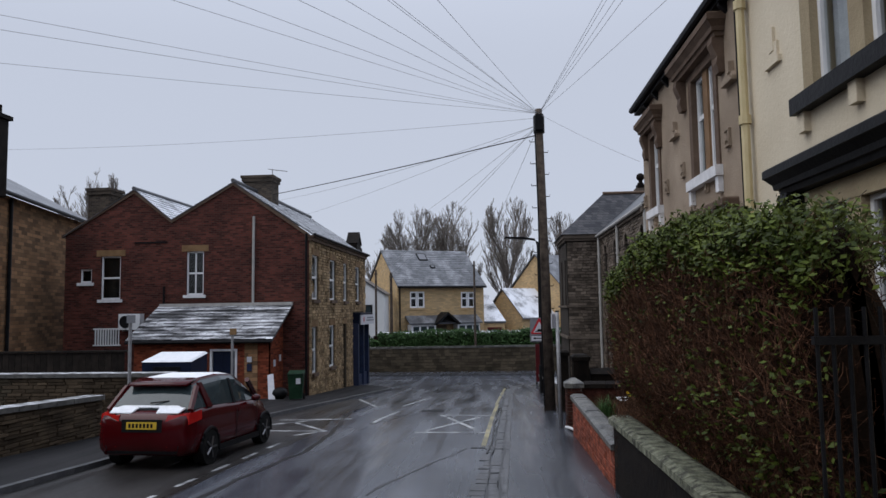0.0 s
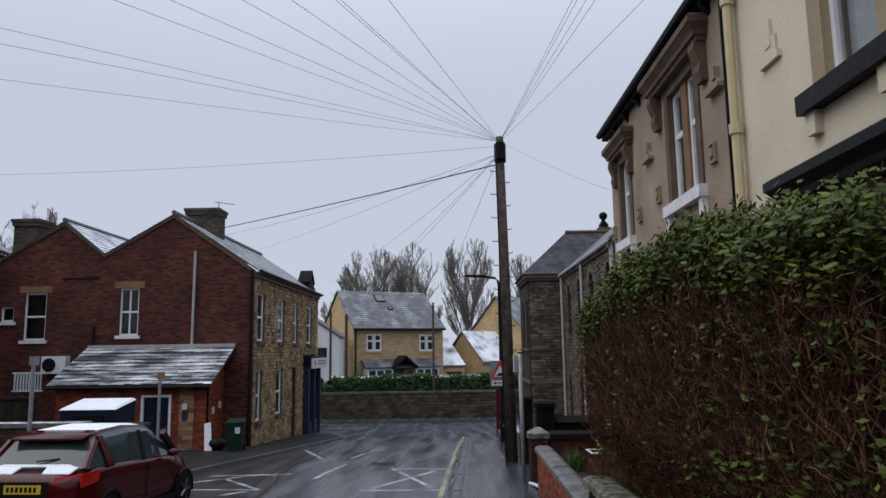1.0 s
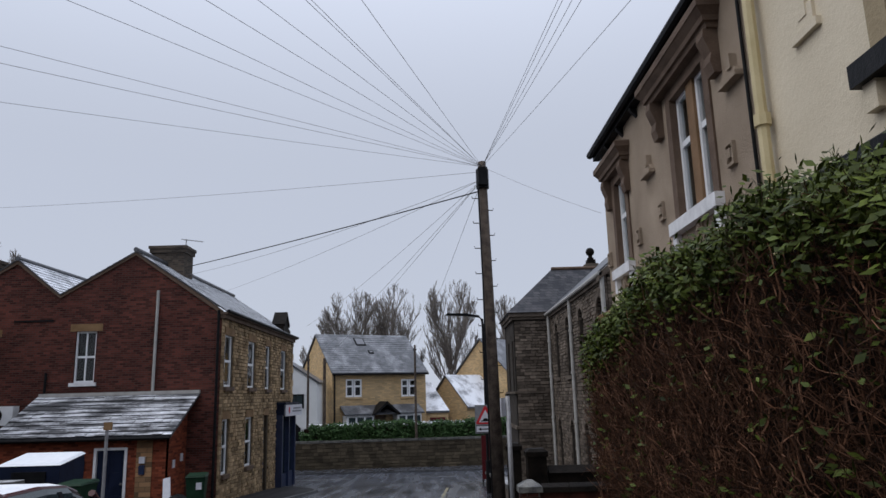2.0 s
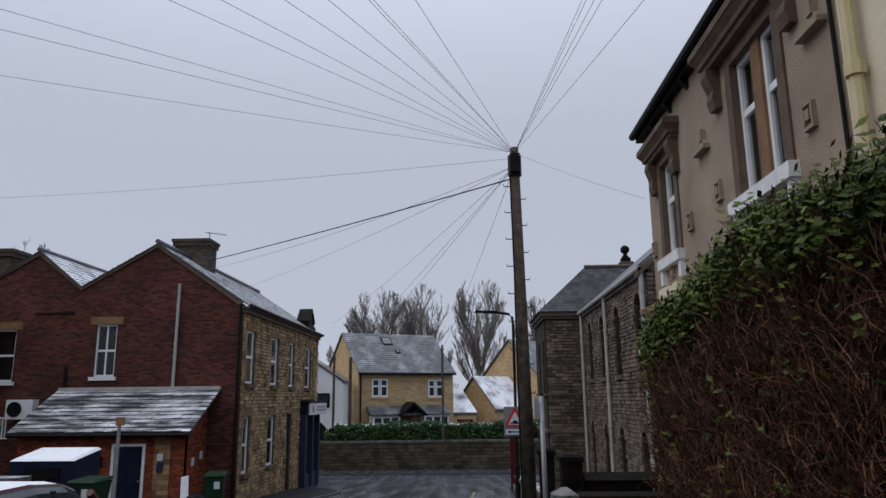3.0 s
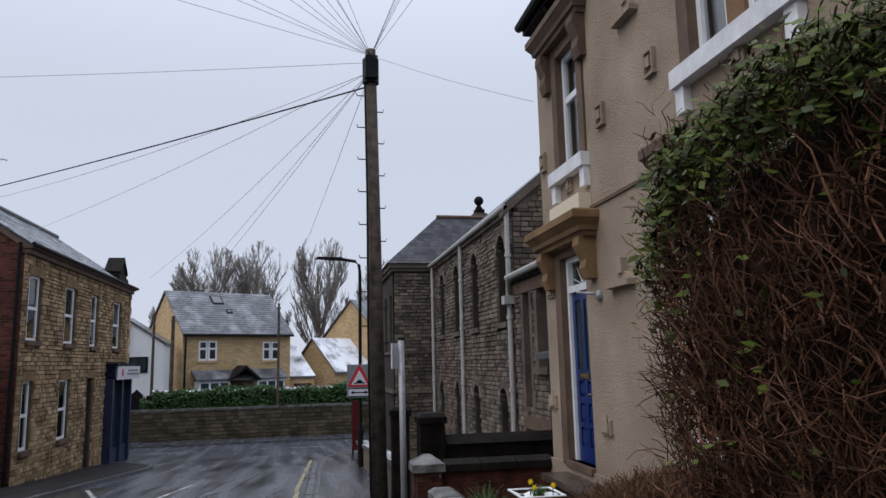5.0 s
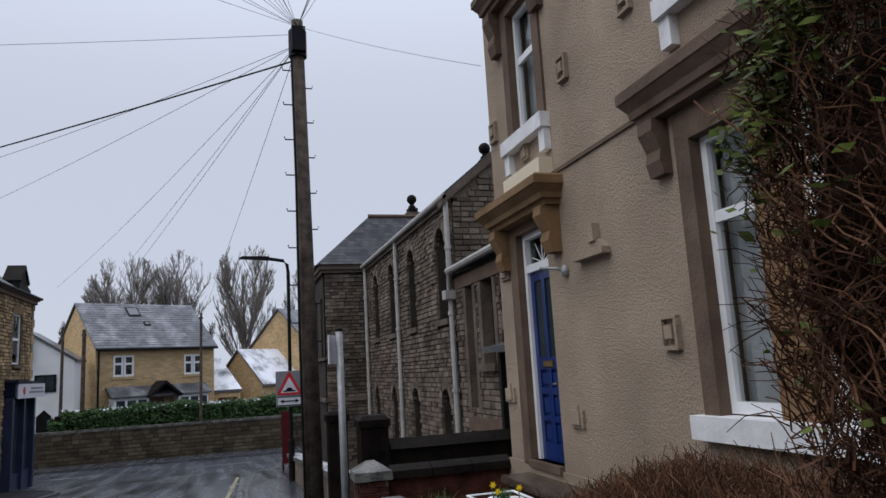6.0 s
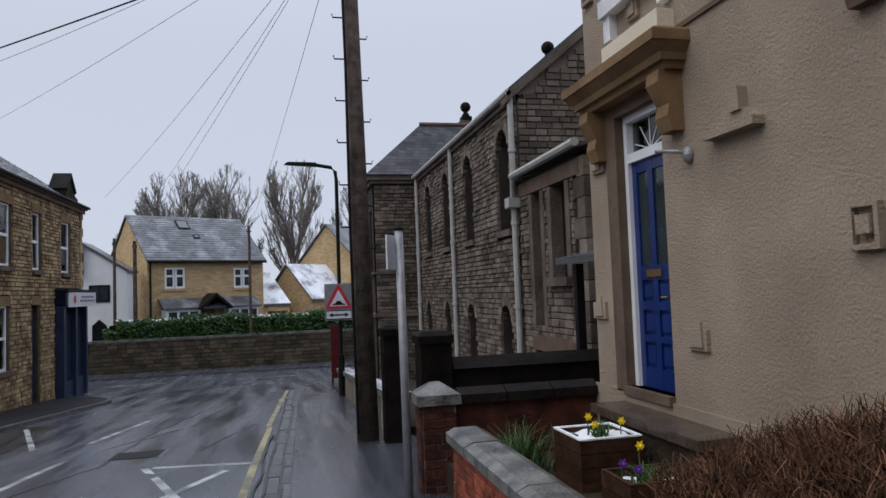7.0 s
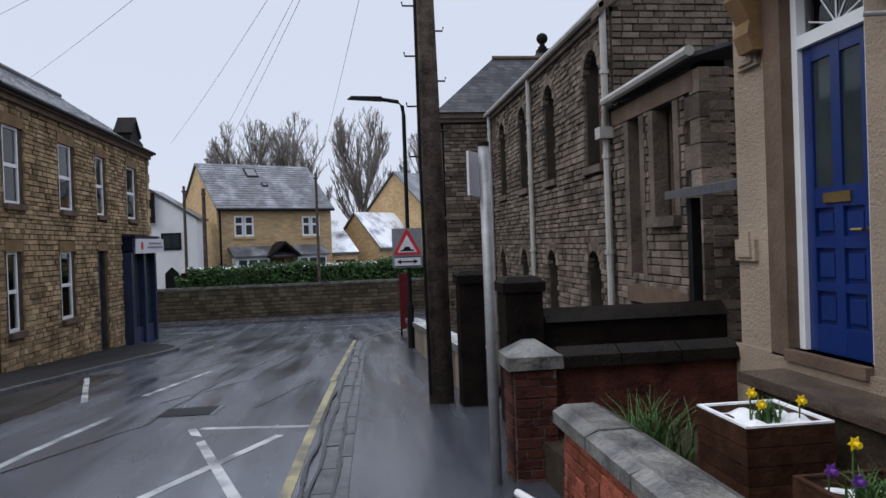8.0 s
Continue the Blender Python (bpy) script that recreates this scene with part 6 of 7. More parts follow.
def bare_tree(x, y, z0, h, spread, seed, label, thick=0.24, density=1.0):
    """Trunk, limbs and fine twigs of a tree in winter."""
    rnd = random.Random(seed)
    ob = thing("bare_tree", (x, y, z0), label, "tree")
    verts, faces = [[], [], []], [[], [], []]

    def inside(q):
        return ((q.x - x) ** 2 + (q.y - y) ** 2) / (h * 0.2 * (0.6 + spread * 0.7)) ** 2 + ((q.z - z0 - 0.62 * h) / (0.38 * h)) ** 2 < 1

    def grow(p, way, ln, r, level):
        while level > 0 and ln > 0.15 and not inside(p + way * ln):
            ln *= 0.75
        pts = [p]
        n = 4 if level < 2 else 3
        for i in range(n):
            way = (way + Vector((rnd.gauss(0, 0.07), rnd.gauss(0, 0.07), rnd.gauss(0.05, 0.05)))).normalized()
            pts.append(pts[-1] + way * ln / n)
        slot = 0 if level == 0 else (1 if level < 3 else 2)
        twig(verts[slot], faces[slot], pts, max(r, 0.013))
        if level >= 5:
            return
        kids = [14, 8, 5, 4, 3][level]
        for i in range(int(kids * density + rnd.random() * 0.9)):
            t = rnd.uniform(0.22 if level == 0 else 0.15, 1.0)
            k = min(n - 1, int(t * n))
            q = pts[k].lerp(pts[k + 1], t * n - k)
            side = Vector((rnd.gauss(0, 1), rnd.gauss(0, 1), 0)).normalized()
            lean = spread * (rnd.uniform(0.2, 1.7) if level == 0 else rnd.uniform(0.3, 0.75))
            g = (way * 1.0 + side * lean + Vector((0, 0, 0.15))).normalized()
            grow(q, g, h * rnd.uniform(0.34, 0.46) * (1 - 0.12 * lean) if level == 0 else ln * rnd.uniform(0.4, 0.6), r * 0.46, level + 1)

    grow(Vector((x, y, z0)), Vector((rnd.gauss(0, 0.03), rnd.gauss(0, 0.03), 1)).normalized(), h * 0.52, thick, 0)
    for nm, v, f in zip(("trunk", "limb_mass", "twig_mass"), verts, faces):
        part(nm, (v, f), BARK, ob, "", kind="stuff" if nm != "trunk" else "")
    return ob


bare_tree(-8.8, 76, -1.5, 15.2, 1.0, 11, "tall bare winter tree behind the houses")
bare_tree(-4.6, 77, -1.5, 15.4, 0.9, 12, "tall bare winter tree behind the houses")
bare_tree(1.4, 74, -1.5, 15.8, 0.6, 13, "bare winter tree with a rounded crown")
bare_tree(8.0, 84, -1.5, 15, 0.6, 14, "bare winter tree far behind a roof")
bare_tree(-12.5, 80, -1.5, 12, 0.7, 15, "smaller bare winter tree")
bare_tree(-27.5, 46, 0.5, 12, 0.8, 16, "bare tree behind a chimney")

bank = thing("evergreen_hedge", (-2, 51, -0.7), "clipped evergreen hedge above the roadside wall with a little snow", "hedge")
hv, hf = [], []
for _ in range(9000):
    u = hr.uniform(31.0, 52)
    zt = 0.5 + 0.2 * math.sin(u * 0.9) * 0.4 + 0.07 * math.sin(u * 2.7) - (0.5 if u < 31.6 else 0)
    if hr.random() < 0.35:
        z, d = zt + hr.uniform(-0.1, 0.08), -hr.uniform(0.5, 1.7)
    else:
        z, d = -0.6 + (zt + 0.6) * hr.random(), -hr.uniform(0.45, 0.75)
    leaf_cloud(hv, hf, RW.at(u, z, d), 3, (0.07, 0.07, 0.07), 0.085, hr)
# Near-black box fills in the shade behind the evergreen leaves.
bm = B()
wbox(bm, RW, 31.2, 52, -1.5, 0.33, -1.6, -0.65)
part("shade_core", bm, INNER_SHADE, bank)
part("foliage", (hv, hf), EVERGREEN, bank, kind="stuff")
hv, hf = [], []
for _ in range(500):
    leaf_cloud(hv, hf, RW.at(hr.uniform(31.2, 52), 0.54 + hr.uniform(-0.08, 0.06), -hr.uniform(0.5, 1.6)), 2, (0.06, 0.06, 0.02), 0.07, hr)
part("snow_dusting", (hv, hf), SNOW, bank, kind="stuff")

# ---- telegraph pole, cables, street furniture ----
pole = thing("telegraph_pole", (1.43, 19.9, G(19.9)), "tall dark creosoted wooden telegraph pole on the pavement", "pole")
bm = B()
tube(bm, [(1.44, 19.9, G(19.9) - 0.1), (1.4, 19.9, 3.5), (1.34, 19.89, 8.05)], 0.165, 14, 0.1)
part("shaft", bm, POLE_WOOD, pole, smooth=True)
bm = B()
tube(bm, [(1.34, 19.89, 7.35), (1.34, 19.89, 7.85)], 0.16, 10)
box(bm, 1.22, 1.46, 19.66, 19.8, 7.4, 7.85)
part("terminal_block", bm, BLACK, pole, "black cable terminal at the pole top")
for i in range(16):
    z = 2.3 + i * 0.32
    q = -1 if i % 2 else 1
    bm = B()
    x = 1.42 - 0.014 * z
    tube(bm, [(x, 19.9, z), (x + q * 0.25, 19.9, z), (x + q * 0.26, 19.9, z + 0.05)], 0.012, 5)
    part("climbing_step", bm, BLACK, pole)
bm = B()
tube(bm, [(1.22, 19.8, 7.3), (1.25, 19.76, 5), (1.25, 19.75, 2.5), (1.28, 19.74, -0.4)], 0.02, 6)
part("riser_cable", bm, BLACK, pole)


def cable(a, b, sag, r, mat, label):
    a, b = Vector(a), Vector(b)
    bm = B()
    pts = []
    for i in range(25):
        t = i / 24
        p = a.lerp(b, t)
        p.z -= sag * 4 * t * (1 - t)
        pts.append(p)
    tube(bm, pts, r, 5)
    return tagged(part("overhead_cable", bm, mat, None), label, "cable", "cables from the telegraph pole")


TOP = (1.34, 19.8, 7.9)
for e in ((-19.2, -2.2, 6.4), (-22.4, -2.2, 6.5), (-26.0, 3.7, 7.2), (-13.4, -2.2, 6.85), (-11.2, -2.2, 6.7), (-9.0, -2.2, 6.8), (-7.4, -2.2, 6.85), (-5.8, -2.2, 6.8), (-5.5, -2.0, 6.75), (-4.1, -2.2, 7.0)):
    cable(TOP, e, 0.08, 0.0042, PALE_WIRE, "thin grey overhead telephone wire")
for e in ((3.25, -7.8, 6.9), (3.25, -5.5, 6.9), (3.25, -2.0, 6.9), (3.25, 0.5, 6.9), (3.25, 7.6, 6.95), (3.4, 16.2, 5.7)):
    cable(TOP, e, 0.05, 0.0042, PALE_WIRE, "thin grey overhead telephone wire")
cable((1.3, 19.9, 7.3), (-9.95, 30.6, 7.55), 0.05, 0.017, WIRE, "thick black overhead cable to a chimney")
for e in ((-9.9, 30.9, 7.3), (-7.6, 44, 6.4), (-8.6, 52.2, 5.0), (-7.6, 50.6, 4.8), (-1.55, 50.4, 5.3), (-12, 38, 7.2)):
    cable((1.34, 19.9, 7.6), e, 0.2, 0.006, PALE_WIRE, "thin grey overhead telephone wire")
cable((1.34, 19.9, 7.8), (-30, 30, 10.2), 0.4, 0.005, PALE_WIRE, "thin grey overhead telephone wire")
cable((-7.0, 37.5, 4.9), (-17.5, 27.6, 5.6), 0.1, 0.01, WIRE, "black cable along the gable")

lamp = thing("street_lamp", (1.74, 28.6, G(28.6)), "grey steel street lamp with an outreach arm", "street lamp")
bm = B()
tube(bm, [(1.74, 28.6, G(28.6)), (1.74, 28.6, 0.0)], 0.085, 10)
tube(bm, [(1.74, 28.6, 0.0), (1.74, 28.6, 4.72), (1.71, 28.58, 4.95), (1.6, 28.56, 5.06), (1.2, 28.54, 5.12)], 0.05, 8)
part("column", bm, BLACK, lamp)
bm = B()
prism(bm, [(0.36, 28.42, 5.12), (1.2, 28.4, 5.07), (1.2, 28.4, 5.17), (0.46, 28.42, 5.19)], [(0.36, 28.58, 5.12), (1.2, 28.6, 5.07), (1.2, 28.6, 5.17), (0.46, 28.58, 5.19)])
part("lantern", bm, BLACK, lamp, "flat dark lantern head")
sign = thing("warning_sign", (1.7, 28.45, 0.8), "grey backed speed hump warning sign on the lamp column", "road sign")
SW = Wall(1.7, 28.45, 1, 0, 0, -1)
SW.o.z = 0.1
bm = B()
wbox(bm, SW, -0.37, 0.37, 0.82, 1.8, -0.02, 0.0)
part("back_board", bm, SIGN_GREY, sign)




bm = B()
wprism(bm, SW, [(-0.34, 1.18), (-0.31, 1.14), (0.31, 1.14), (0.34, 1.18), (0.03, 1.76), (-0.03, 1.76)], 0.0, 0.01)
part("red_triangle", bm, SIGN_RED, sign)
bm = B()
wprism(bm, SW, [(-0.24, 1.2), (0.24, 1.2), (0, 1.63)], 0.01, 0.015)
part("white_field", bm, SIGN_WHITE, sign)
bm = B()
wprism(bm, SW, [(-0.17, 1.23), (0.17, 1.23), (0.17, 1.26), (0.1, 1.27), (0.05, 1.34), (-0.05, 1.34), (-0.1, 1.27), (-0.17, 1.26)], 0.015, 0.02)
part("hump_symbol", bm, BLACK, sign)
bm = B()
wbox(bm, SW, -0.32, 0.32, 0.86, 1.08, 0.0, 0.01)
part("supplementary_plate", bm, SIGN_WHITE, sign)
bm = B()
wbox(bm, SW, -0.17, 0.17, 0.95, 0.985, 0.01, 0.015)
wprism(bm, SW, [(-0.27, 0.967), (-0.16, 0.91), (-0.16, 1.025)], 0.01, 0.015)
wprism(bm, SW, [(0.27, 0.967), (0.16, 1.025), (0.16, 0.91)], 0.01, 0.015)
part("arrow", bm, BLACK, sign)
bm = B()
wbox(bm, SW, -0.335, 0.335, 0.85, 0.87, 0.01, 0.014)
wbox(bm, SW, -0.335, 0.335, 1.07, 1.09, 0.01, 0.014)
part("plate_border", bm, BLACK, sign)
red = thing("red_sign_board", (1.95, 33.8, G(33.8)), "narrow dark red painted board on posts by the kerb", "sign board")
bm = B()
box(bm, 1.8, 2.12, 33.7, 33.8, G(34) + 0.25, 0.55)
part("panel", bm, DARK_RED, red)
for x in (1.83, 2.09):
    bm = B()
    tube(bm, [(x, 33.83, G(34) - 0.05), (x, 33.83, 0.6)], 0.035)
    part("post", bm, BLACK, red)
post = thing("sign_post", (1.42, 16.25, G(16.25)), "galvanised steel sign post on the pavement", "sign post")
bm = B()
tube(bm, [(1.42, 16.25, G(16.25) - 0.1), (1.4, 16.25, 2.24)], 0.042, 12)
part("tube", bm, GREY_METAL, post, smooth=True)
bm = B()
tube(bm, [(1.4, 16.25, 2.24), (1.4, 16.25, 2.27)], 0.045, 12)
part("cap", bm, BLACK, post)
bm = B()
prism(bm, [(1.27, 16.18, 1.86), (1.39, 16.37, 1.86), (1.39, 16.37, 2.2), (1.27, 16.18, 2.2)], [(1.255, 16.19, 1.86), (1.375, 16.38, 1.86), (1.375, 16.38, 2.2), (1.255, 16.19, 2.2)])
part("plate", bm, SIGN_WHITE, post, "small white plate seen edge on")

# ---- garden walls on the near side ----
GW = Wall(1.55, 0, 0, 1, -1, 0)


def coping_run(parent, x0, x1, y0, y1, z, mat, piece=0.62, name="coping_stone", rise=0.0):
    n = max(1, round((y1 - y0) / piece))
    for i in range(n):
        a, b = y0 + (y1 - y0) * i / n + 0.006, y0 + (y1 - y0) * (i + 1) / n - 0.006
        j = random.uniform(-0.006, 0.006)
        bm = B()
        sec = [(x0, -0.1), (x1, -0.1), (x1, -0.03), (x1 - 0.07, j), (x0 + 0.07, j), (x0, -0.03)]
        za, zb = z + rise * (y1 - a), z + rise * (y1 - b)
        prism(bm, [(x, a, za + q) for x, q in sec], [(x, b, zb + q) for x, q in sec])
        part(name, bm, mat, parent)


brickwall = thing("garden_brick_wall", (1.7, 12.3, G(12.3)), "low red brick garden wall with weathered stone coping", "garden wall", kind="structure")
bm = B()
box(bm, 1.575, 1.79, 9.62, 14.92, -0.8, 0.42)
part("wall_core", bm, MORTAR, brickwall)
coping_run(brickwall, 1.52, 1.84, 9.6, 14.97, 0.52, COPING)
dark_wall = thing("garden_wall", (1.7, 5, G(5)), "dark rendered garden wall with mossy coping below a hedge", "garden wall", kind="structure")
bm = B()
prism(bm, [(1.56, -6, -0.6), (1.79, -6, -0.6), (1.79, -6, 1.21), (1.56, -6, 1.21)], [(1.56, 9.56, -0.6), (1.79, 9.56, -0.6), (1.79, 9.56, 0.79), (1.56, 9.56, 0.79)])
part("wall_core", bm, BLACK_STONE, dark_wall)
coping_run(dark_wall, 1.5, 1.84, -6, 9.6, 0.89, MOSS, 0.55, rise=0.027)
bed = B()
prism(bed, [(1.8, -6, -0.5), (3.5, -6, -0.5), (3.5, -6, G(-6) + 0.3), (1.8, -6, G(-6) + 0.3)], [(1.8, 16.4, -1), (3.5, 16.4, -1), (3.5, 16.4, G(16.4) + 0.3), (1.8, 16.4, G(16.4) + 0.3)])
solid("front_garden", bed, EARTH, "dark wet garden soil", "garden soil")

pier = thing("brick_gate_pier", (1.75, 16.4, G(16.4)), "square red brick pier with a pointed stone cap", "gate pier")
PX0, PX1, PY0, PY1 = 1.58, 1.92, 16.26, 16.58
bm = B()
box(bm, PX0, PX1, PY0, PY1, -0.9, 0.5)
part("core", bm, MORTAR, pier)
bm = B()
rings = [[(PX0 - e, PY0 - e, z), (PX1 + e, PY0 - e, z), (PX1 + e, PY1 + e, z), (PX0 - e, PY1 + e, z)] for e, z in ((0.05, 0.5), (0.045, 0.6), (-0.12, 0.71))]
prism(bm, rings[0], rings[1])
prism(bm, rings[1], rings[2])
part("cap", bm, COPING, pier)
divide = thing("dividing_wall", (2.7, 16.45, G(16.4)), "dark brick dividing wall with black stone coping", "garden wall", kind="structure")
bm = B()
box(bm, 1.93, 3.5, 16.38, 16.58, -0.9, 0.47)
part("wall_core", bm, DARK_BRICK, divide)
for i in range(3):
    bm = B()
    x0, x1 = 1.98 + i * 0.51, 1.98 + (i + 1) * 0.51 - 0.01
    prism(bm, *[[(x, 16.32, 0.48), (x, 16.64, 0.48), (x, 16.62, 0.57), (x, 16.48, 0.63), (x, 16.34, 0.57)] for x in (x0, x1)])
    part("coping_stone", bm, BLACK_STONE, divide)
divide2 = thing("dividing_wall", (3.2, 18.4, G(18)), "soot black stone wall beyond the path", "garden wall", kind="structure")
bm = B()
box(bm, 2.38, 4.45, 18.25, 18.5, -1.0, 0.62)
part("wall_core", bm, BLACK_STONE, divide2)
bm = B()
prism(bm, *[[(x, 18.19, 0.62), (x, 18.56, 0.62), (x, 18.37, 0.76)] for x in (2.38, 4.45)])
part("coping_stone", bm, BLACK_STONE, divide2)


def black_pier(x, y, s, z1, label):
    ob = thing("stone_gate_pier", (x, y, G(y)), label, "gate pier", "stone gate piers")
    bm = B()
    box(bm, x - s, x + s, y - s, y + s, G(y) - 0.2, z1 - 0.16)
    part("shaft", bm, BLACK_STONE, ob)
    bm = B()
    e = s + 0.03
    prism(bm, [(x - e, y - e, z1 - 0.16), (x + e, y - e, z1 - 0.16), (x + e, y + e, z1 - 0.16), (x - e, y + e, z1 - 0.16)], [(x - e, y - e, z1 - 0.06), (x + e, y - e, z1 - 0.06), (x + e, y + e, z1 - 0.06), (x - e, y + e, z1 - 0.06)])
    prism(bm, [(x - e, y - e, z1 - 0.06), (x + e, y - e, z1 - 0.06), (x + e, y + e, z1 - 0.06), (x - e, y + e, z1 - 0.06)], [(x - s * 0.8, y - s * 0.8, z1), (x + s * 0.8, y - s * 0.8, z1), (x + s * 0.8, y + s * 0.8, z1), (x - s * 0.8, y + s * 0.8, z1)])
    part("cap", bm, BLACK_STONE, ob)


black_pier(1.79, 19.55, 0.15, 1.16, "tall soot black stone gate pier beside a pole")
black_pier(2.14, 18.35, 0.2, 1.12, "broad soot black stone gate pier joined to a wall")
frontwall = thing("chapel_front_wall", (1.95, 24, G(24)), "low stone front wall with snow on its coping", "garden wall", kind="structure")
for i in range(8):
    y0, y1 = 19.9 + i * 1.4, 19.9 + (i + 1) * 1.4
    bm = B()
    slope_block(bm, 1.95, y0, 1.95, y1, 0.13, -0.3, 0.55)
    part("wall_stone", bm, DARK_STONE_P, frontwall)
    bm = B()
    slope_block(bm, 1.95, y0 + 0.01, 1.95, y1 - 0.01, 0.18, 0.55, 0.66)
    part("coping_stone", bm, COPING_SNOW, frontwall)
snowbed = B()
slope_block(snowbed, 3.2, 20.1, 3.2, 34.0, 1.05, -0.1, 0.12)
solid("chapel_garden", snowbed, EARTH, "dark wet bed below the chapel wall", "garden soil")
wpipe = thing("white_drain_pipe", (1.62, 15.6, G(15.6)), "white plastic pipe lying beside the wall", "pipe")
bm = B()
tube(bm, [(1.5, 15.9, G(15.9) + 0.03), (1.56, 15.5, G(15.5) + 0.06), (1.6, 15.02, G(15) + 0.08)], 0.03, 8)
part("pipe", bm, WHITE_PAINT, wpipe)
fence = thing("iron_railing", (2.1, 3.2, G(3.2)), "black iron railing in front of the hedge", "railing")
for i in range(26):
    bm = B()
    x = 1.55 + i * 0.075
    tube(bm, [(x, 3.2, G(3.2)), (x, 3.2, 2.3), (x, 3.2, 2.38)], 0.011, 5)
    part("bar", bm, BLACK, fence)
for z in (0.95, 2.2):
    bm = B()
    box(bm, 1.53, 3.5, 3.18, 3.22, z, z + 0.04)
    part("rail", bm, BLACK, fence)


def planter(x0, x1, y0, y1, z0, z1, label, snow=True):
    ob = thing("planter", ((x0 + x1) / 2, (y0 + y1) / 2, z0), label, "planter", "planters by the door")
    n = max(2, round((z1 - z0) / 0.1))
    for i in range(n):
        a, b = z0 + (z1 - z0) * i / n, z0 + (z1 - z0) * (i + 1) / n - 0.006
        bm = B()
        for q in ((x0, x1, y0, y0 + 0.03), (x0, x1, y1 - 0.03, y1), (x0, x0 + 0.03, y0 + 0.03, y1 - 0.03), (x1 - 0.03, x1, y0 + 0.03, y1 - 0.03)):
            box(bm, *q, a, b)
        part("slat", bm, PLANTER_WOOD, ob)
    bm = B()
    box(bm, x0 + 0.03, x1 - 0.03, y0 + 0.03, y1 - 0.03, z0 + 0.02, z1 - 0.05)
    part("soil", bm, EARTH, ob)
    bm = B()
    for q in ((x0, x1, y0, y0 + 0.03), (x0, x1, y1 - 0.03, y1), (x0, x0 + 0.03, y0 + 0.03, y1 - 0.03), (x1 - 0.03, x1, y0 + 0.03, y1 - 0.03)):
        box(bm, *q, z1, z1 + 0.012)
    part("snowy_rim", bm, SNOW if snow else PLANTER_WOOD, ob)
    v, f = [], []
    m = 16
    for i in range(m + 1):
        for j in range(m + 1):
            px, py = x0 + 0.03 + (x1 - x0 - 0.06) * i / m, y0 + 0.03 + (y1 - y0 - 0.06) * j / m
            v.append((px, py, z1 - 0.045 + 0.06 * max(-0.4, noise.noise(Vector((px * 7, py * 7, 2))) + (0.3 if snow else -0.15))))
    for i in range(m):
        for j in range(m):
            a = i * (m + 1) + j
            f.append((a, a + m + 1, a + m + 2, a + 1))
    part("snow", (v, f), SNOW, ob, "thin wet snow on the soil", smooth=True)
    return ob


def blades(name, x, y, z, n, h, spread, label, flowers=(), mat=BLADE, category="plant"):
    ob = thing(name, (x, y, z), label, category)
    v, f = [], []
    for _ in range(n):
        a = hr.uniform(0, 6.283)
        out = hr.uniform(0.2, 1.0) * spread
        p = Vector((x + hr.gauss(0, spread * 0.25), y + hr.gauss(0, spread * 0.25), z))
        hh = h * hr.uniform(0.6, 1.1)
        way = Vector((math.cos(a), math.sin(a), 0))
        side = Vector((-way.y, way.x, 0)) * 0.008
        last = None
        for i in range(5):
            t = i / 4
            c = p + way * out * t * t + Vector((0, 0, hh * (t - 0.35 * t * t * (out / spread))))
            w = side * (1 - t * 0.85)
            k = len(v)
            v += [c - w, c + w]
            if i:
                f.append((k - 2, k - 1, k + 1, k))
    part("leaves", (v, f), mat, ob, kind="stuff")
    for fx, fy, fz, fm in flowers:
        bm = B()
        tube(bm, [(fx, fy, z), (fx, fy - 0.01, fz)], 0.005, 5)
        part("stem", bm, BLADE, ob)
        bm = B()
        for i in range(6):
            a = i * 1.047
            c = Vector((fx, fy - 0.02, fz))
            e = Vector((math.cos(a), 0, math.sin(a)))
            s = Vector((-e.z, 0, e.x))
            prism(bm, [c, c + e * 0.02 + s * 0.011, c + e * 0.038, c + e * 0.02 - s * 0.011], [q + Vector((0, -0.004, 0)) for q in (c, c + e * 0.02 + s * 0.011, c + e * 0.038, c + e * 0.02 - s * 0.011)])
        tube(bm, [(fx, fy - 0.02, fz), (fx, fy - 0.06, fz)], 0.01, 8, 0.014)
        part("flower", bm, fm, ob)
    return ob


planter(2.5, 3.03, 14.55, 15.12, G(14.8) + 0.3, 0.42, "slatted dark brown wooden planter filled with snow and daffodils")
planter(2.42, 2.9, 13.58, 14.02, G(13.8) + 0.3, 0.33, "low brown planter with pansies and snow", False)
blades("daffodils", 2.78, 14.8, 0.38, 60, 0.16, 0.16, "yellow daffodils in a snowy planter", ((2.7, 14.85, 0.55, PETAL), (2.93, 14.72, 0.52, PETAL), (2.73, 14.8, 0.49, PETAL)), category="flowers")
blades("pansies", 2.66, 13.8, 0.28, 70, 0.14, 0.18, "yellow and purple spring flowers in a low planter", ((2.68, 13.95, 0.5, PETAL), (2.52, 13.9, 0.4, PURPLE), (2.58, 13.8, 0.38, PURPLE)), category="flowers")
blades("grassy_clump", 2.35, 15.5, G(15.5) + 0.28, 170, 0.55, 0.4, "clump of long green strap leaves by the wall")

# ---- parked car ----
tilt = math.atan(-0.0405)
car = thing("red_hatchback", (0, 0, 0), "dark red hatchback parked at the kerb with snow on its roof", "car")
car.matrix_basis = Matrix.Translation((-5.85, 13.2, G(13.2) + ROAD)) @ Matrix.Rotation(radians(-3.5), 4, "Z") @ Matrix.Rotation(tilt, 4, "X")
ROOT[car.name] = car.matrix_basis.copy()
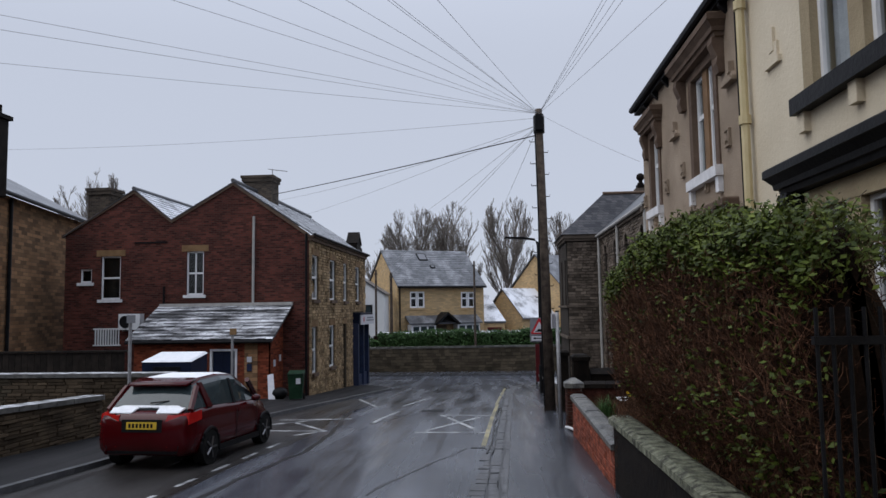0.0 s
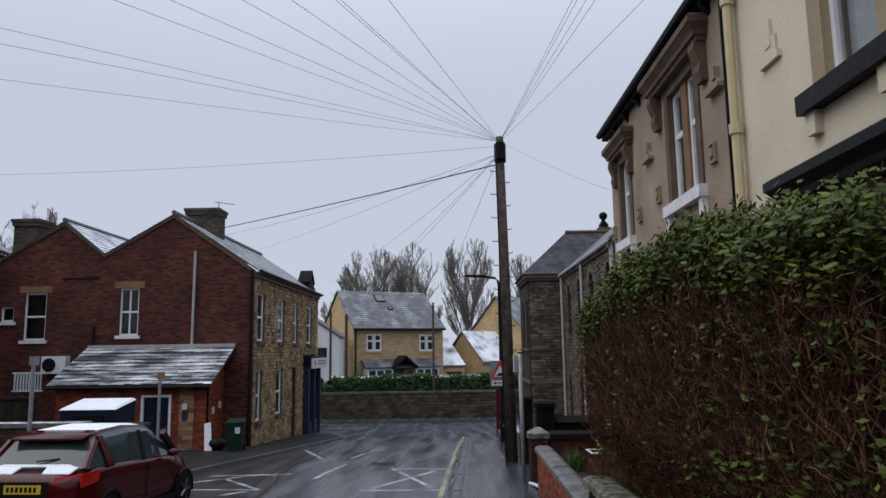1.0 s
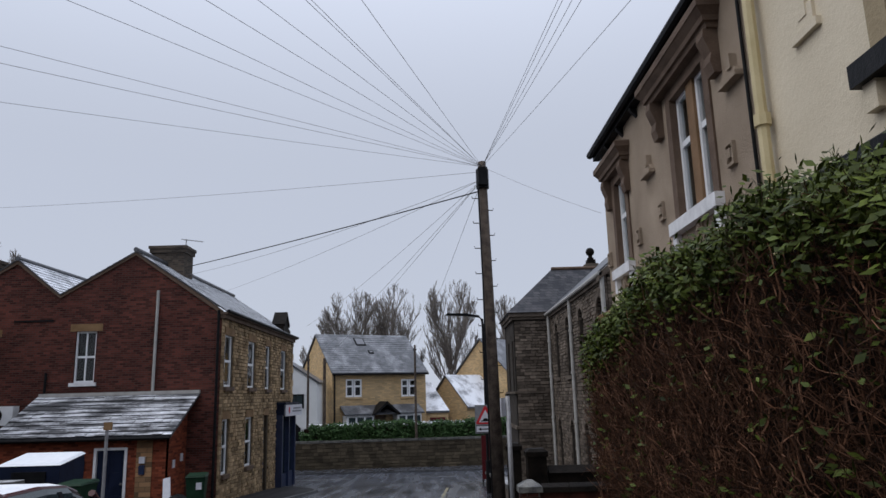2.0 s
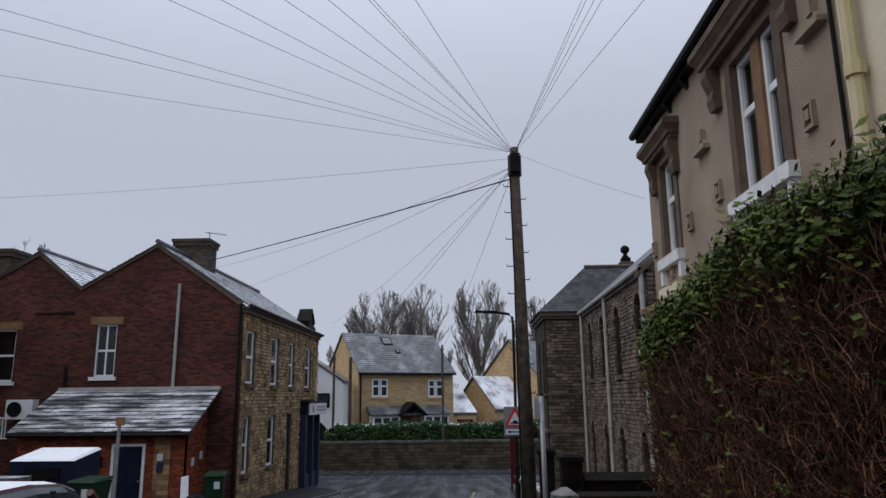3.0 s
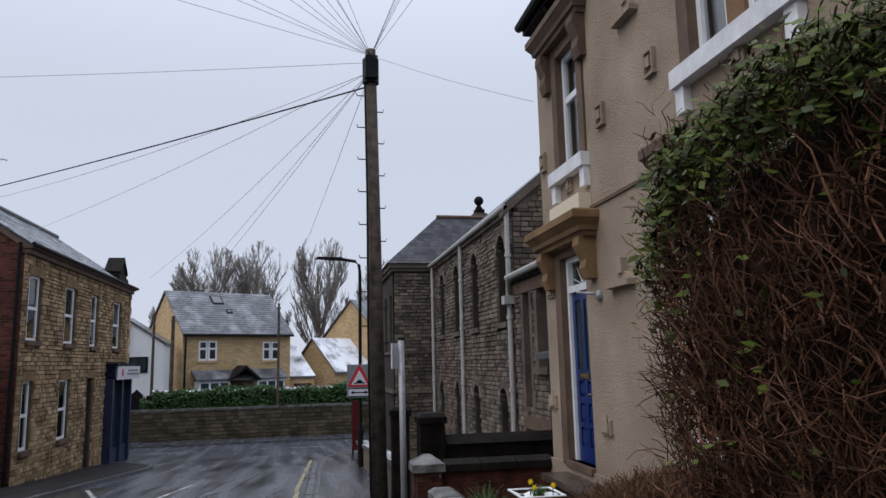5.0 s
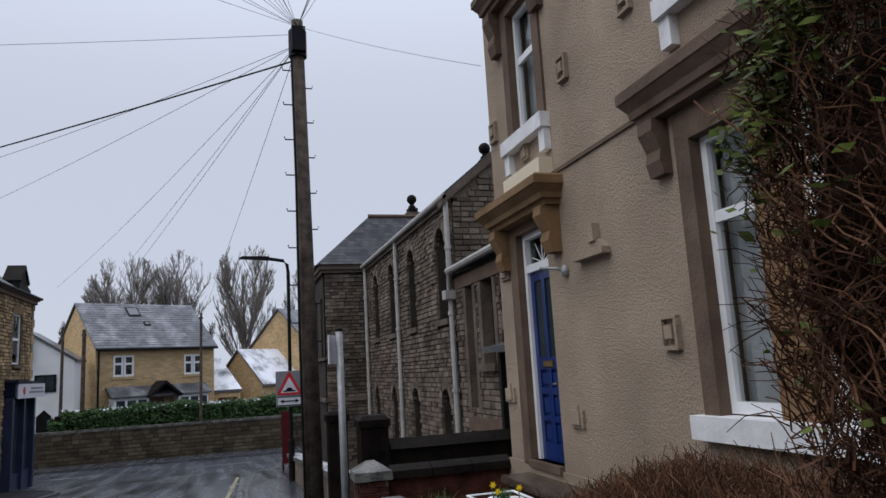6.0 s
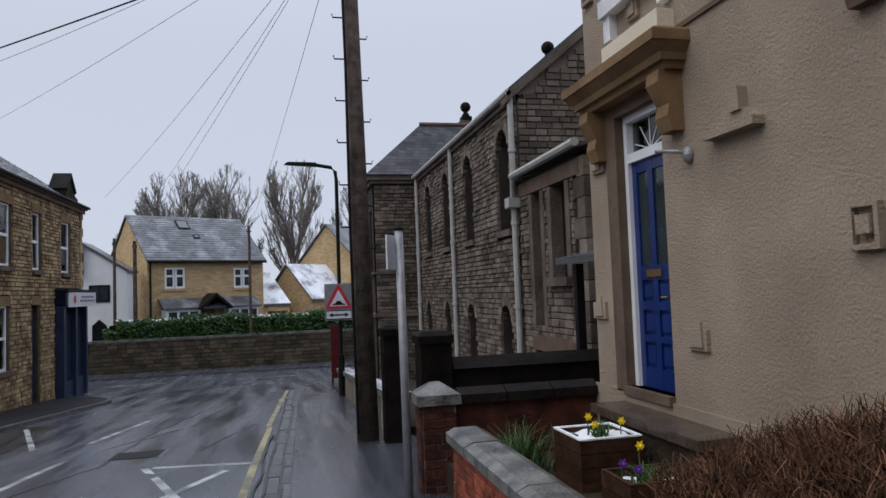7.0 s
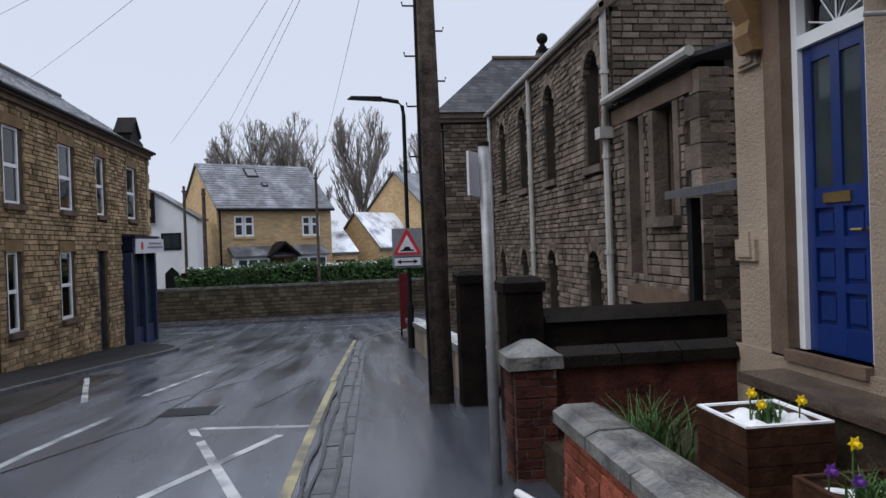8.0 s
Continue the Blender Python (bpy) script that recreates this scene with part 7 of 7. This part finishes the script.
# stations from tail to nose: y, bottom, belt, half width at sill, at belt, roof height, half width of roof (0: none)
ST = [(-1.95, 0.42, 0.78, 0.66, 0.64), (-1.88, 0.26, 0.9, 0.8, 0.78), (-1.6, 0.2, 0.98, 0.85, 0.83), (-1.1, 0.18, 1.0, 0.865, 0.85), (-0.4, 0.17, 0.98, 0.865, 0.85), (0.4, 0.17, 0.95, 0.865, 0.845), (0.9, 0.18, 0.94, 0.86, 0.82), (1.3, 0.2, 0.88, 0.845, 0.78), (1.65, 0.22, 0.78, 0.79, 0.7), (1.86, 0.25, 0.66, 0.68, 0.6), (1.94, 0.32, 0.55, 0.55, 0.5)]


def loft(bm, rings):
    vs = [[bm.verts.new(p) for p in r] for r in rings]
    for A, C in zip(vs, vs[1:]):
        for j in range(len(A)):
            bm.faces.new((A[j], A[(j + 1) % len(A)], C[(j + 1) % len(A)], C[j]))
    bm.faces.new(vs[0][::-1])
    bm.faces.new(vs[-1])


def body_ring(y, zb, zt, ws, wb):
    half = [(0.0, zb), (ws * 0.85, zb), (ws * 0.97, zb + 0.1), (ws, zb + (zt - zb) * 0.4), (ws * 0.985, zb + (zt - zb) * 0.62), (wb * 1.005, zt - 0.09), (wb * 0.95, zt), (wb * 0.5, zt + 0.03), (0.0, zt + 0.035)]
    return [(x, y, z) for x, z in half] + [(-x, y, z) for x, z in half[-2:0:-1]]


bm = B()
loft(bm, [body_ring(*s) for s in ST])
bmesh.ops.subdivide_edges(bm, edges=bm.edges[:], cuts=1, use_grid_fill=True, smooth=0.6)
body = part("body", bm, CAR_RED, car, local=True, smooth=True)
CAB = [(-1.72, 0.98, 0.74, 1.0, 0.74), (-1.35, 1.0, 0.78, 1.38, 0.6), (-1.1, 1.0, 0.8, 1.46, 0.61), (-0.4, 0.98, 0.8, 1.5, 0.62), (0.2, 0.96, 0.79, 1.47, 0.61), (0.5, 0.95, 0.78, 1.38, 0.6), (1.15, 0.92, 0.72, 0.95, 0.68)]


def cab_ring(y, zb, wb, zr, wr, grow=0.0):
    half = [(0, zb - 0.05), (wb + grow, zb - 0.05), (wb + grow, zb), (wr + 0.05 + grow, zr - 0.08 * min(1, (zr - zb) * 3)), (wr - 0.04, zr + grow), (wr * 0.5, zr + 0.02 + grow), (0, zr + 0.025 + grow)]
    return [(x, y, z) for x, z in half] + [(-x, y, z) for x, z in half[-2:0:-1]]


bm = B()
loft(bm, [cab_ring(*s) for s in CAB])
part("glasshouse", bm, CAR_GLASS, car, "tinted windows", local=True, smooth=False)
bm = B()
loft(bm, [[(x, y, z) for x, z in ((-wr + 0.03, zr - 0.005), (wr - 0.03, zr - 0.005), (wr - 0.05, zr + 0.022), (wr * 0.5, zr + 0.04), (-wr * 0.5, zr + 0.04), (-wr + 0.05, zr + 0.022))] for y, zb, wb, zr, wr in CAB[1:6]])
part("roof", bm, CAR_RED, car, local=True)
bm = B()
loft(bm, [[(x, y, z) for x, z in ((-wr + 0.07, zr + 0.02), (wr - 0.07, zr + 0.02), (wr * 0.5, zr + 0.055), (-wr * 0.5, zr + 0.055))] for y, zb, wb, zr, wr in CAB[1:5]])
part("roof_snow", bm, SNOW, car, "thin snow on the roof", local=True)
for s in (-1, 1):
    for (a, b), nm in (((CAB[0], CAB[1]), "rear_pillar"), ((CAB[5], CAB[6]), "front_pillar")):
        bm = B()
        tube(bm, [(s * (a[2] + 0.005), a[0], a[1] if nm == "rear_pillar" else a[3] - 0.02), (s * (b[4] + 0.05) if nm == "rear_pillar" else s * (b[2]), b[0], b[3] - 0.03 if nm == "rear_pillar" else b[3])], 0.055, 6)
        part(nm, bm, CAR_RED, car, local=True)
    bm = B()
    hexa(bm, [(s * 0.80, -1.25, 0.99), (s * 0.83, -1.25, 0.99), (s * 0.83, -1.05, 0.99), (s * 0.80, -1.05, 0.99), (s * 0.61, -1.3, 1.42), (s * 0.66, -1.3, 1.42), (s * 0.66, -1.18, 1.42), (s * 0.61, -1.18, 1.42)])
    part("side_pillar", bm, CAR_RED, car, local=True)
    bm = B()
    hexa(bm, [(s * 0.79, -0.16, 0.97), (s * 0.815, -0.16, 0.97), (s * 0.815, -0.06, 0.97), (s * 0.79, -0.06, 0.97), (s * 0.62, -0.16, 1.43), (s * 0.672, -0.16, 1.43), (s * 0.672, -0.08, 1.43), (s * 0.62, -0.08, 1.43)])
    part("door_pillar", bm, BLACK, car, local=True)
    bm = B()
    ball(bm, (s * 0.93, 0.62, 1.0), 0.1, 0.7)
    part("door_mirror", bm, CAR_RED, car, local=True, smooth=True)
    for yy in (-0.12, 0.85):
        bm = B()
        box(bm, s * 0.872 - 0.004, s * 0.872 + 0.004, yy, yy + 0.012, 0.3, 0.93)
        part("door_seam", bm, BLACK, car, local=True)
    bm = B()
    box(bm, s * 0.87 - 0.015, s * 0.87 + 0.015, -0.05, 0.12, 0.8, 0.83)
    part("door_handle", bm, CAR_RED, car, local=True)
    bm = B()
    hexa(bm, [(s * 0.42, -1.94, 0.82), (s * 0.8, -1.87, 0.76), (s * 0.87, -1.55, 0.82), (s * 0.42, -1.8, 0.82), (s * 0.44, -1.92, 0.91), (s * 0.79, -1.85, 0.94), (s * 0.85, -1.52, 0.97), (s * 0.42, -1.8, 0.95)])
    part("tail_light", bm, TAIL_RED, car, local=True)
    bm = B()
    hexa(bm, [(s * 0.45, 1.87, 0.55), (s * 0.68, 1.82, 0.55), (s * 0.76, 1.55, 0.62), (s * 0.5, 1.6, 0.6), (s * 0.44, 1.84, 0.66), (s * 0.66, 1.78, 0.69), (s * 0.74, 1.5, 0.78), (s * 0.5, 1.55, 0.74)])
    part("headlight", bm, ALLOY, car, local=True)
    for yy in (-1.2, 1.28):
        bm = B()
        tube(bm, [(s * 0.68, yy, 0.3), (s * 0.7, yy, 0.3), (s * 0.86, yy, 0.3), (s * 0.88, yy, 0.3)], 0.3, 24)
        wh = part("wheel", bm, TYRE, car, local=True)
        bm = B()
        tube(bm, [(s * 0.86, yy, 0.3), (s * 0.886, yy, 0.3)], 0.19, 20)
        part("rim", bm, BLACK, wh, local=True)
        for k in range(5):
            a = k * 1.2566
            bm = B()
            tube(bm, [(s * 0.888, yy, 0.3), (s * 0.888, yy + 0.19 * math.cos(a), 0.3 + 0.19 * math.sin(a))], 0.022, 5)
            part("spoke", bm, ALLOY, wh, local=True)
        bm = B()
        tube(bm, [(s * 0.868, yy + 0.34 * math.cos(a), 0.3 + 0.34 * math.sin(a)) for a in steps(-0.2, 3.34, 14)], 0.03, 6)
        part("wheel_arch", bm, BLACK, car, local=True)
bm = B()
box(bm, -0.27, 0.27, -1.965, -1.945, 0.69, 0.81)
pl = part("number_plate", bm, PLATE, car, local=True)
for i in range(7):
    part("plate_bar", made(box, -0.23 + i * 0.066, -0.19 + i * 0.066, -1.968, -1.964, 0.715, 0.785), BLACK, pl, local=True)
bm = B()
hexa(bm, [(-0.62, -1.9, 0.28), (0.62, -1.9, 0.28), (0.62, -1.7, 0.24), (-0.62, -1.7, 0.24), (-0.66, -1.93, 0.42), (0.66, -1.93, 0.42), (0.66, -1.7, 0.42), (-0.66, -1.7, 0.42)])
part("lower_bumper", bm, BLACK, car, local=True)
bm = B()
loft(bm, [[(-0.6, -1.72, 1.005), (0.6, -1.72, 1.005), (0.6, -1.72, 1.03), (-0.6, -1.72, 1.03)], [(-0.5, -1.68, 1.04), (0.5, -1.68, 1.04), (0.5, -1.69, 1.06), (-0.5, -1.69, 1.06)]])
for xa, xb in ((-0.64, -0.25), (0.2, 0.6)):
    loft(bm, [[(xa, -1.86, 0.94), (xb, -1.86, 0.94), (xb, -1.86, 0.955), (xa, -1.86, 0.955)], [(xa - 0.02, -1.72, 1.0), (xb + 0.05, -1.72, 1.0), (xb + 0.05, -1.72, 1.03), (xa - 0.02, -1.72, 1.03)]])
part("rear_snow", bm, SNOW, car, "snow along the tailgate", local=True)
bm = B()
tube(bm, [(0, -1.7, 1.1), (0.3, -1.62, 1.13)], 0.012, 5)
part("rear_wiper", bm, BLACK, car, local=True)

bm = B()
loft(bm, [[(-0.56, y, z), (0.56, y, z), (0.52, y, z + 0.045), (-0.52, y, z + 0.045)] for y, z in ((-1.52, 1.37), (-1.36, 1.41), (-1.15, 1.455))])
part("spoiler", bm, CAR_RED, car, local=True, smooth=True)
part("plate_recess", made(box, -0.36, 0.36, -1.955, -1.94, 0.64, 0.85), BLACK, car, local=True)
for s in (-1, 1):
    bm = B()
    box(bm, s * 0.872 - 0.012, s * 0.872 + 0.012, -0.85, 0.95, 0.2, 0.3)
    part("sill_trim", bm, BLACK, car, local=True)
    bm = B()
    hexa(bm, [(s * 0.45, -1.945, 0.4), (s * 0.68, -1.9, 0.4), (s * 0.68, -1.8, 0.4), (s * 0.45, -1.85, 0.4), (s * 0.45, -1.95, 0.47), (s * 0.7, -1.905, 0.47), (s * 0.7, -1.8, 0.47), (s * 0.45, -1.85, 0.47)])
    part("rear_reflector", bm, TAIL_RED, car, local=True)

# ---- forecourt things ----
bank2 = thing("clothing_bank", (-10.10, 22.60, G(22.60)), "navy blue metal clothing bank with snow on top", "clothing bank")
g0 = G(22.60)
bm = B()
hexa(bm, [(-11.60, 22.20, g0), (-9.95, 22.20, g0), (-9.95, 23.50, g0), (-11.60, 23.50, g0), (-11.60, 22.20, g0 + 1.45), (-9.95, 22.20, g0 + 1.45), (-9.95, 23.50, g0 + 1.65), (-11.60, 23.50, g0 + 1.65)])
part("body", bm, NAVY, bank2)
bm = B()
hexa(bm, [(-11.62, 22.18, g0 + 1.452), (-9.93, 22.18, g0 + 1.452), (-9.93, 23.52, g0 + 1.652), (-11.62, 23.52, g0 + 1.652), (-11.55, 22.25, g0 + 1.51), (-10.00, 22.25, g0 + 1.51), (-10.00, 23.45, g0 + 1.71), (-11.55, 23.45, g0 + 1.71)])
part("snow_cap", bm, SNOW, bank2)
bm = B()
box(bm, -11.20, -10.30, 22.16, 22.20, g0 + 1.0, g0 + 1.3)
part("chute", bm, BLACK, bank2)


def lettering(text, size, loc, rot, mat, parent, extrude=0.004):
    cu = bpy.data.curves.new("lettering", "FONT")
    cu.body, cu.size, cu.extrude, cu.align_x = text, size, extrude, "CENTER"
    tmp = bpy.data.objects.new("lettering_source", cu)
    scene.collection.objects.link(tmp)
    dg = bpy.context.evaluated_depsgraph_get()
    dg.update()
    me = bpy.data.meshes.new_from_object(tmp.evaluated_get(dg))
    bpy.data.objects.remove(tmp)
    me.materials.clear()
    me.materials.append(mat)
    ob = new("lettering", me)
    ob.parent = parent
    ob.matrix_basis = ROOT[parent.name].inverted() @ Matrix.Translation(loc) @ rot
    return ob


lettering("CLOTHING BANK", 0.2, (-10.75, 22.19, g0 + 0.65), Matrix.Rotation(radians(90), 4, "X"), SIGN_WHITE, bank2)


def wheelie_bin(x, y, turn, label, s=1.0):
    ob = thing("wheelie_bin", (x, y, G(y)), label, "wheelie bin", "green wheelie bins", turn=turn)
    bm = B()
    hexa(bm, [(-0.22 * s, -0.26 * s, 0.06), (0.22 * s, -0.26 * s, 0.06), (0.22 * s, 0.2 * s, 0.06), (-0.22 * s, 0.2 * s, 0.06), (-0.28 * s, -0.34 * s, 0.95), (0.28 * s, -0.34 * s, 0.95), (0.28 * s, 0.3 * s, 0.95), (-0.28 * s, 0.3 * s, 0.95)])
    part("body", bm, GREEN_BIN, ob, local=True)
    bm = B()
    hexa(bm, [(-0.3 * s, -0.37 * s, 0.95), (0.3 * s, -0.37 * s, 0.95), (0.3 * s, 0.34 * s, 0.97), (-0.3 * s, 0.34 * s, 0.97), (-0.27 * s, -0.34 * s, 1.0), (0.27 * s, -0.34 * s, 1.0), (0.27 * s, 0.32 * s, 1.04), (-0.27 * s, 0.32 * s, 1.04)])
    part("lid", bm, GREEN_BIN, ob, local=True)
    for q in (-0.25, 0.25):
        bm = B()
        tube(bm, [(q - 0.03, 0.22, 0.1), (q + 0.03, 0.22, 0.1)], 0.1, 12)
        part("wheel", bm, TYRE, ob, local=True)
    bm = B()
    tube(bm, [(-0.25 * s, 0.36 * s, 0.92), (0.25 * s, 0.36 * s, 0.92)], 0.02, 6)
    part("handle", bm, GREEN_BIN, ob, local=True)
    bm = B()
    box(bm, 0.02, 0.18, -0.335 * s, -0.31 * s, 0.6, 0.8)
    part("label_sticker", bm, SIGN_WHITE, ob, local=True)


wheelie_bin(-7.3, 25.15, 10, "green wheelie bin with a white sticker by the wall")
wheelie_bin(-9.25, 21.8, -5, "large dark green bin near a clothing bank", 1.2)
junk = thing("leaning_board", (-8.25, 25.75, G(25.7)), "white board leaning on a dark rubbish bag", "rubbish")
bm = B()
hexa(bm, [(-8.45, 25.5, G(25.5)), (-8.2, 25.5, G(25.5)), (-8.2, 25.53, G(25.5)), (-8.45, 25.53, G(25.5)), (-8.62, 25.9, G(25.5) + 0.85), (-8.4, 25.9, G(25.5) + 0.9), (-8.4, 25.93, G(25.5) + 0.9), (-8.62, 25.93, G(25.5) + 0.85)])
part("board", bm, SIGN_WHITE, junk)
bm = B()
ball(bm, (-8.1, 25.75, G(25.7) + 0.2), 0.3, 0.75)
for vv in bm.verts:
    vv.co += Vector((1, 1, 1)) * noise.noise(vv.co * 6) * 0.05
part("rubbish_bag", bm, BLACK, junk, "black rubbish bag", smooth=True)
for (x, y, z1, mt, label) in ((-7.6, 19.65, 1.85, OCHRE_STONE, "grey sign post with a small ochre plate"), (-8.39, 15.4, 2.3, SIGN_GREY, "slim grey sign post on the footway")):
    ob = thing("sign_post", (x, y, G(y)), label, "sign post")
    bm = B()
    tube(bm, [(x, y, G(y) - 0.05), (x, y, z1)], 0.038, 10)
    part("tube", bm, GREY_METAL, ob)
    bm = B()
    box(bm, x - 0.06, x + 0.14, y - 0.06, y - 0.04, z1 - 0.16, z1 + 0.02)
    part("plate", bm, mt, ob)

# ---- walls and house on the far-left side ----
low = thing("roadside_stone_wall", (-9.2, 11, G(11)), "low coursed stone wall with snow on its flat coping", "garden wall", kind="structure")
LW = Wall(-10.25, 0, 0.1, 1, 1, -0.1)
n = 36
for i in range(n):
    y0, y1 = -3 + 18.0 * i / n, -3 + 18.0 * (i + 1) / n
    bm = B()
    slope_block(bm, -10.43 + 0.1 * y0, y0, -10.43 + 0.1 * y1, y1, 0.15, -0.3, 0.78)
    part("wall_core", bm, STONE_JOINT, low)
    bm = B()
    slope_block(bm, -10.43 + 0.1 * y0, y0 + 0.01, -10.43 + 0.1 * y1, y1 - 0.01, 0.22, 0.78, 0.88)
    part("coping_stone", bm, COPING_SNOW, low)
low2 = thing("yard_stone_wall", (-12.5, 17.5, G(17)), "coursed stone yard wall below a dark fence", "garden wall", kind="structure")
YW = Wall(0, 17.4, 1, 0, 0, -1)
bm = B()
box(bm, -30, -8.4, 17.44, 17.75, -1, 0.72)
part("wall_core", bm, STONE_JOINT, low2)
bm = B()
box(bm, -30, -8.35, 17.36, 17.8, 0.72, 0.82)
part("coping_stone", bm, COPING_SNOW, low2)
fen = thing("dark_fence", (-13, 20, G(20)), "dark weathered timber fence with a snowy rail", "fence")
for i in range(60):
    x = -23 + i * 0.2
    bm = B()
    box(bm, x, x + 0.185, 20.0, 20.03, G(20), 1.2 + random.uniform(-0.01, 0.01))
    part("board", bm, TIMBER, fen)
bm = B()
box(bm, -23, -10.9, 19.95, 20.07, 1.2, 1.26)
part("top_rail", bm, TIMBER, fen)
leftb = thing("brown_stone_house", (-21, 28, 0), "brown coursed stone house with a dark slate roof", "house")
sa = Vector((-20.6 + 18.4, 33 - 24.5, 0)).normalized()
LB = Wall(-17.6, 21.4, sa.x, sa.y, sa.y, -sa.x)
bm = B()
wbox(bm, LB, 0, 14, -1.5, 6.9, -8, 0)
part("wall", bm, LEFT_STONE, leftb)
bm = B()
wprism(bm, Wall(*LB.at(0, 0)[:2], *(-LB.n)[:2], *(-LB.u)[:2]), [(-0.35, 6.85), (4, 9.2), (8.35, 6.85), (8.35, 6.95), (4, 9.32), (-0.35, 6.97)], -14.2, 0.2)
part("roof", bm, SLATE, leftb)
bm = B()
tube(bm, [LB.at(-0.2, 6.85, 0.4), LB.at(14.2, 6.85, 0.4)], 0.08)
tube(bm, [LB.at(4.0, 6.8, 0.1), LB.at(4.0, -1.0, 0.1)], 0.07)
part("gutter", bm, BLACK, leftb)
bm = B()
box(bm, -17.75, -17.2, 22.6, 23.2, 6.5, 9.25)
box(bm, -17.85, -17.1, 22.5, 23.3, 9.25, 9.4)
tube(bm, [(-17.4, 22.9, 9.4), (-17.4, 22.9, 9.75)], 0.13, 10)
part("chimney", bm, BLACK_STONE, leftb, "dark chimney stack with a pot")
# closing the street behind
back = B()
box(back, -16, -15.7, -30, 8, -1, 8)
solid("terrace_opposite", back, LEFT_STONE, "plain stone terrace closing the street", "building")
back = B()
box(back, -16, 12, -30.3, -30, -1, 9)
solid("street_end", back, LEFT_STONE, "plain stone house closing the street", "building")

# ---- single stones and bricks ----
coursed(corner, FRONT, 27.84, 39.5, -1.75, 5.22, 0.125, 0.3, [(a - 0.17, b + 0.17, c - 0.14, d + 0.28) for a, b, c, d in fholes[:7]] + [(36.35, 39.5, -2.4, 2.15)], 1, STONE, STONE_P, near=300, start_u=28.5, d0=-0.03, proud=0.06)
coursed(chapel, CH, 23.0, 34.0, -1.6, 5.45, 0.12, 0.28, [(a - 0.06, b + 0.06, c - 0.16, d + 0.05) for a, b, c, d in upper + lower], 2, DARK_STONE, DARK_STONE_P, near=300, start_u=23.2, d0=-0.03, proud=0.06)
coursed(annex, CH, 20.2, 22.9, -1.4, 3.44, 0.125, 0.28, [(a - 0.17, b + 0.17, c, d) for a, b, c, d in exth] + [(20.2, 22.4, 0.43, 0.72)], 3, DARK_STONE, DARK_STONE_P, near=280, start_u=20.0, d0=-0.03, proud=0.06)
coursed(block, TW, 3.45, 5.2, -1.8, 5.4, 0.13, 0.3, [(3, 9, 2.24, 2.36), (3, 9, 0.74, 0.9)], 4, DARK_STONE, DARK_STONE_P, near=150, d0=-0.03, proud=0.06)
coursed(annex, Wall(0, 19.75, 1, 0, 0, -1), 5.1, 9, -1.3, 3.7, 0.14, 0.32, [], 6, DARK_STONE, DARK_STONE_P, near=0, d0=0.0, proud=0.04)
coursed(chapel, Wall(0, 23.0, 1, 0, 0, -1), 5.05, 10.5, 3.6, 8.3, 0.13, 0.3, [], 7, DARK_STONE, DARK_STONE_P, near=0, d0=0.0, proud=0.04, top=lambda x: 5.5 + (min(x, 17.2 - x) - 5.0) * 0.8)
coursed(brickwall, GW, 9.64, 14.9, -0.4, 0.42, 0.075, 0.225, [], 8, BRICK, BRICK, name="brick", near=300, start_u=13.8, joint=0.01, d0=-0.025, proud=0.02)
coursed(pier, Wall(0, PY0, 1, 0, 0, -1), PX0, PX1, -0.5, 0.5, 0.075, 0.225, [], 9, DARK_BRICK, DARK_BRICK, name="brick", near=60, joint=0.01, d0=0.0, proud=0.018)
coursed(pier, Wall(PX0, 0, 0, 1, -1, 0), PY0, PY1, -0.5, 0.5, 0.075, 0.225, [], 10, DARK_BRICK, DARK_BRICK, name="brick", near=60, joint=0.01, d0=0.0, proud=0.018)
coursed(low, LW, 5, 15, -0.6, 0.6, 0.075, 0.36, [], 11, MOSSY, MOSSY_P, top=lambda q: G(q) + 0.78, near=280, start_u=13, d0=-0.04, proud=0.06)
coursed(low2, YW, -16, -8.4, -0.6, 0.72, 0.085, 0.36, [], 12, MOSSY, MOSSY_P, near=200, start_u=-9, d0=-0.04, proud=0.05)
coursed(roadside, RW, 26, 50, -2.3, -0.55, 0.2, 0.45, [], 13, MOSSY, MOSSY_P, near=0, d0=0.0, proud=0.04)
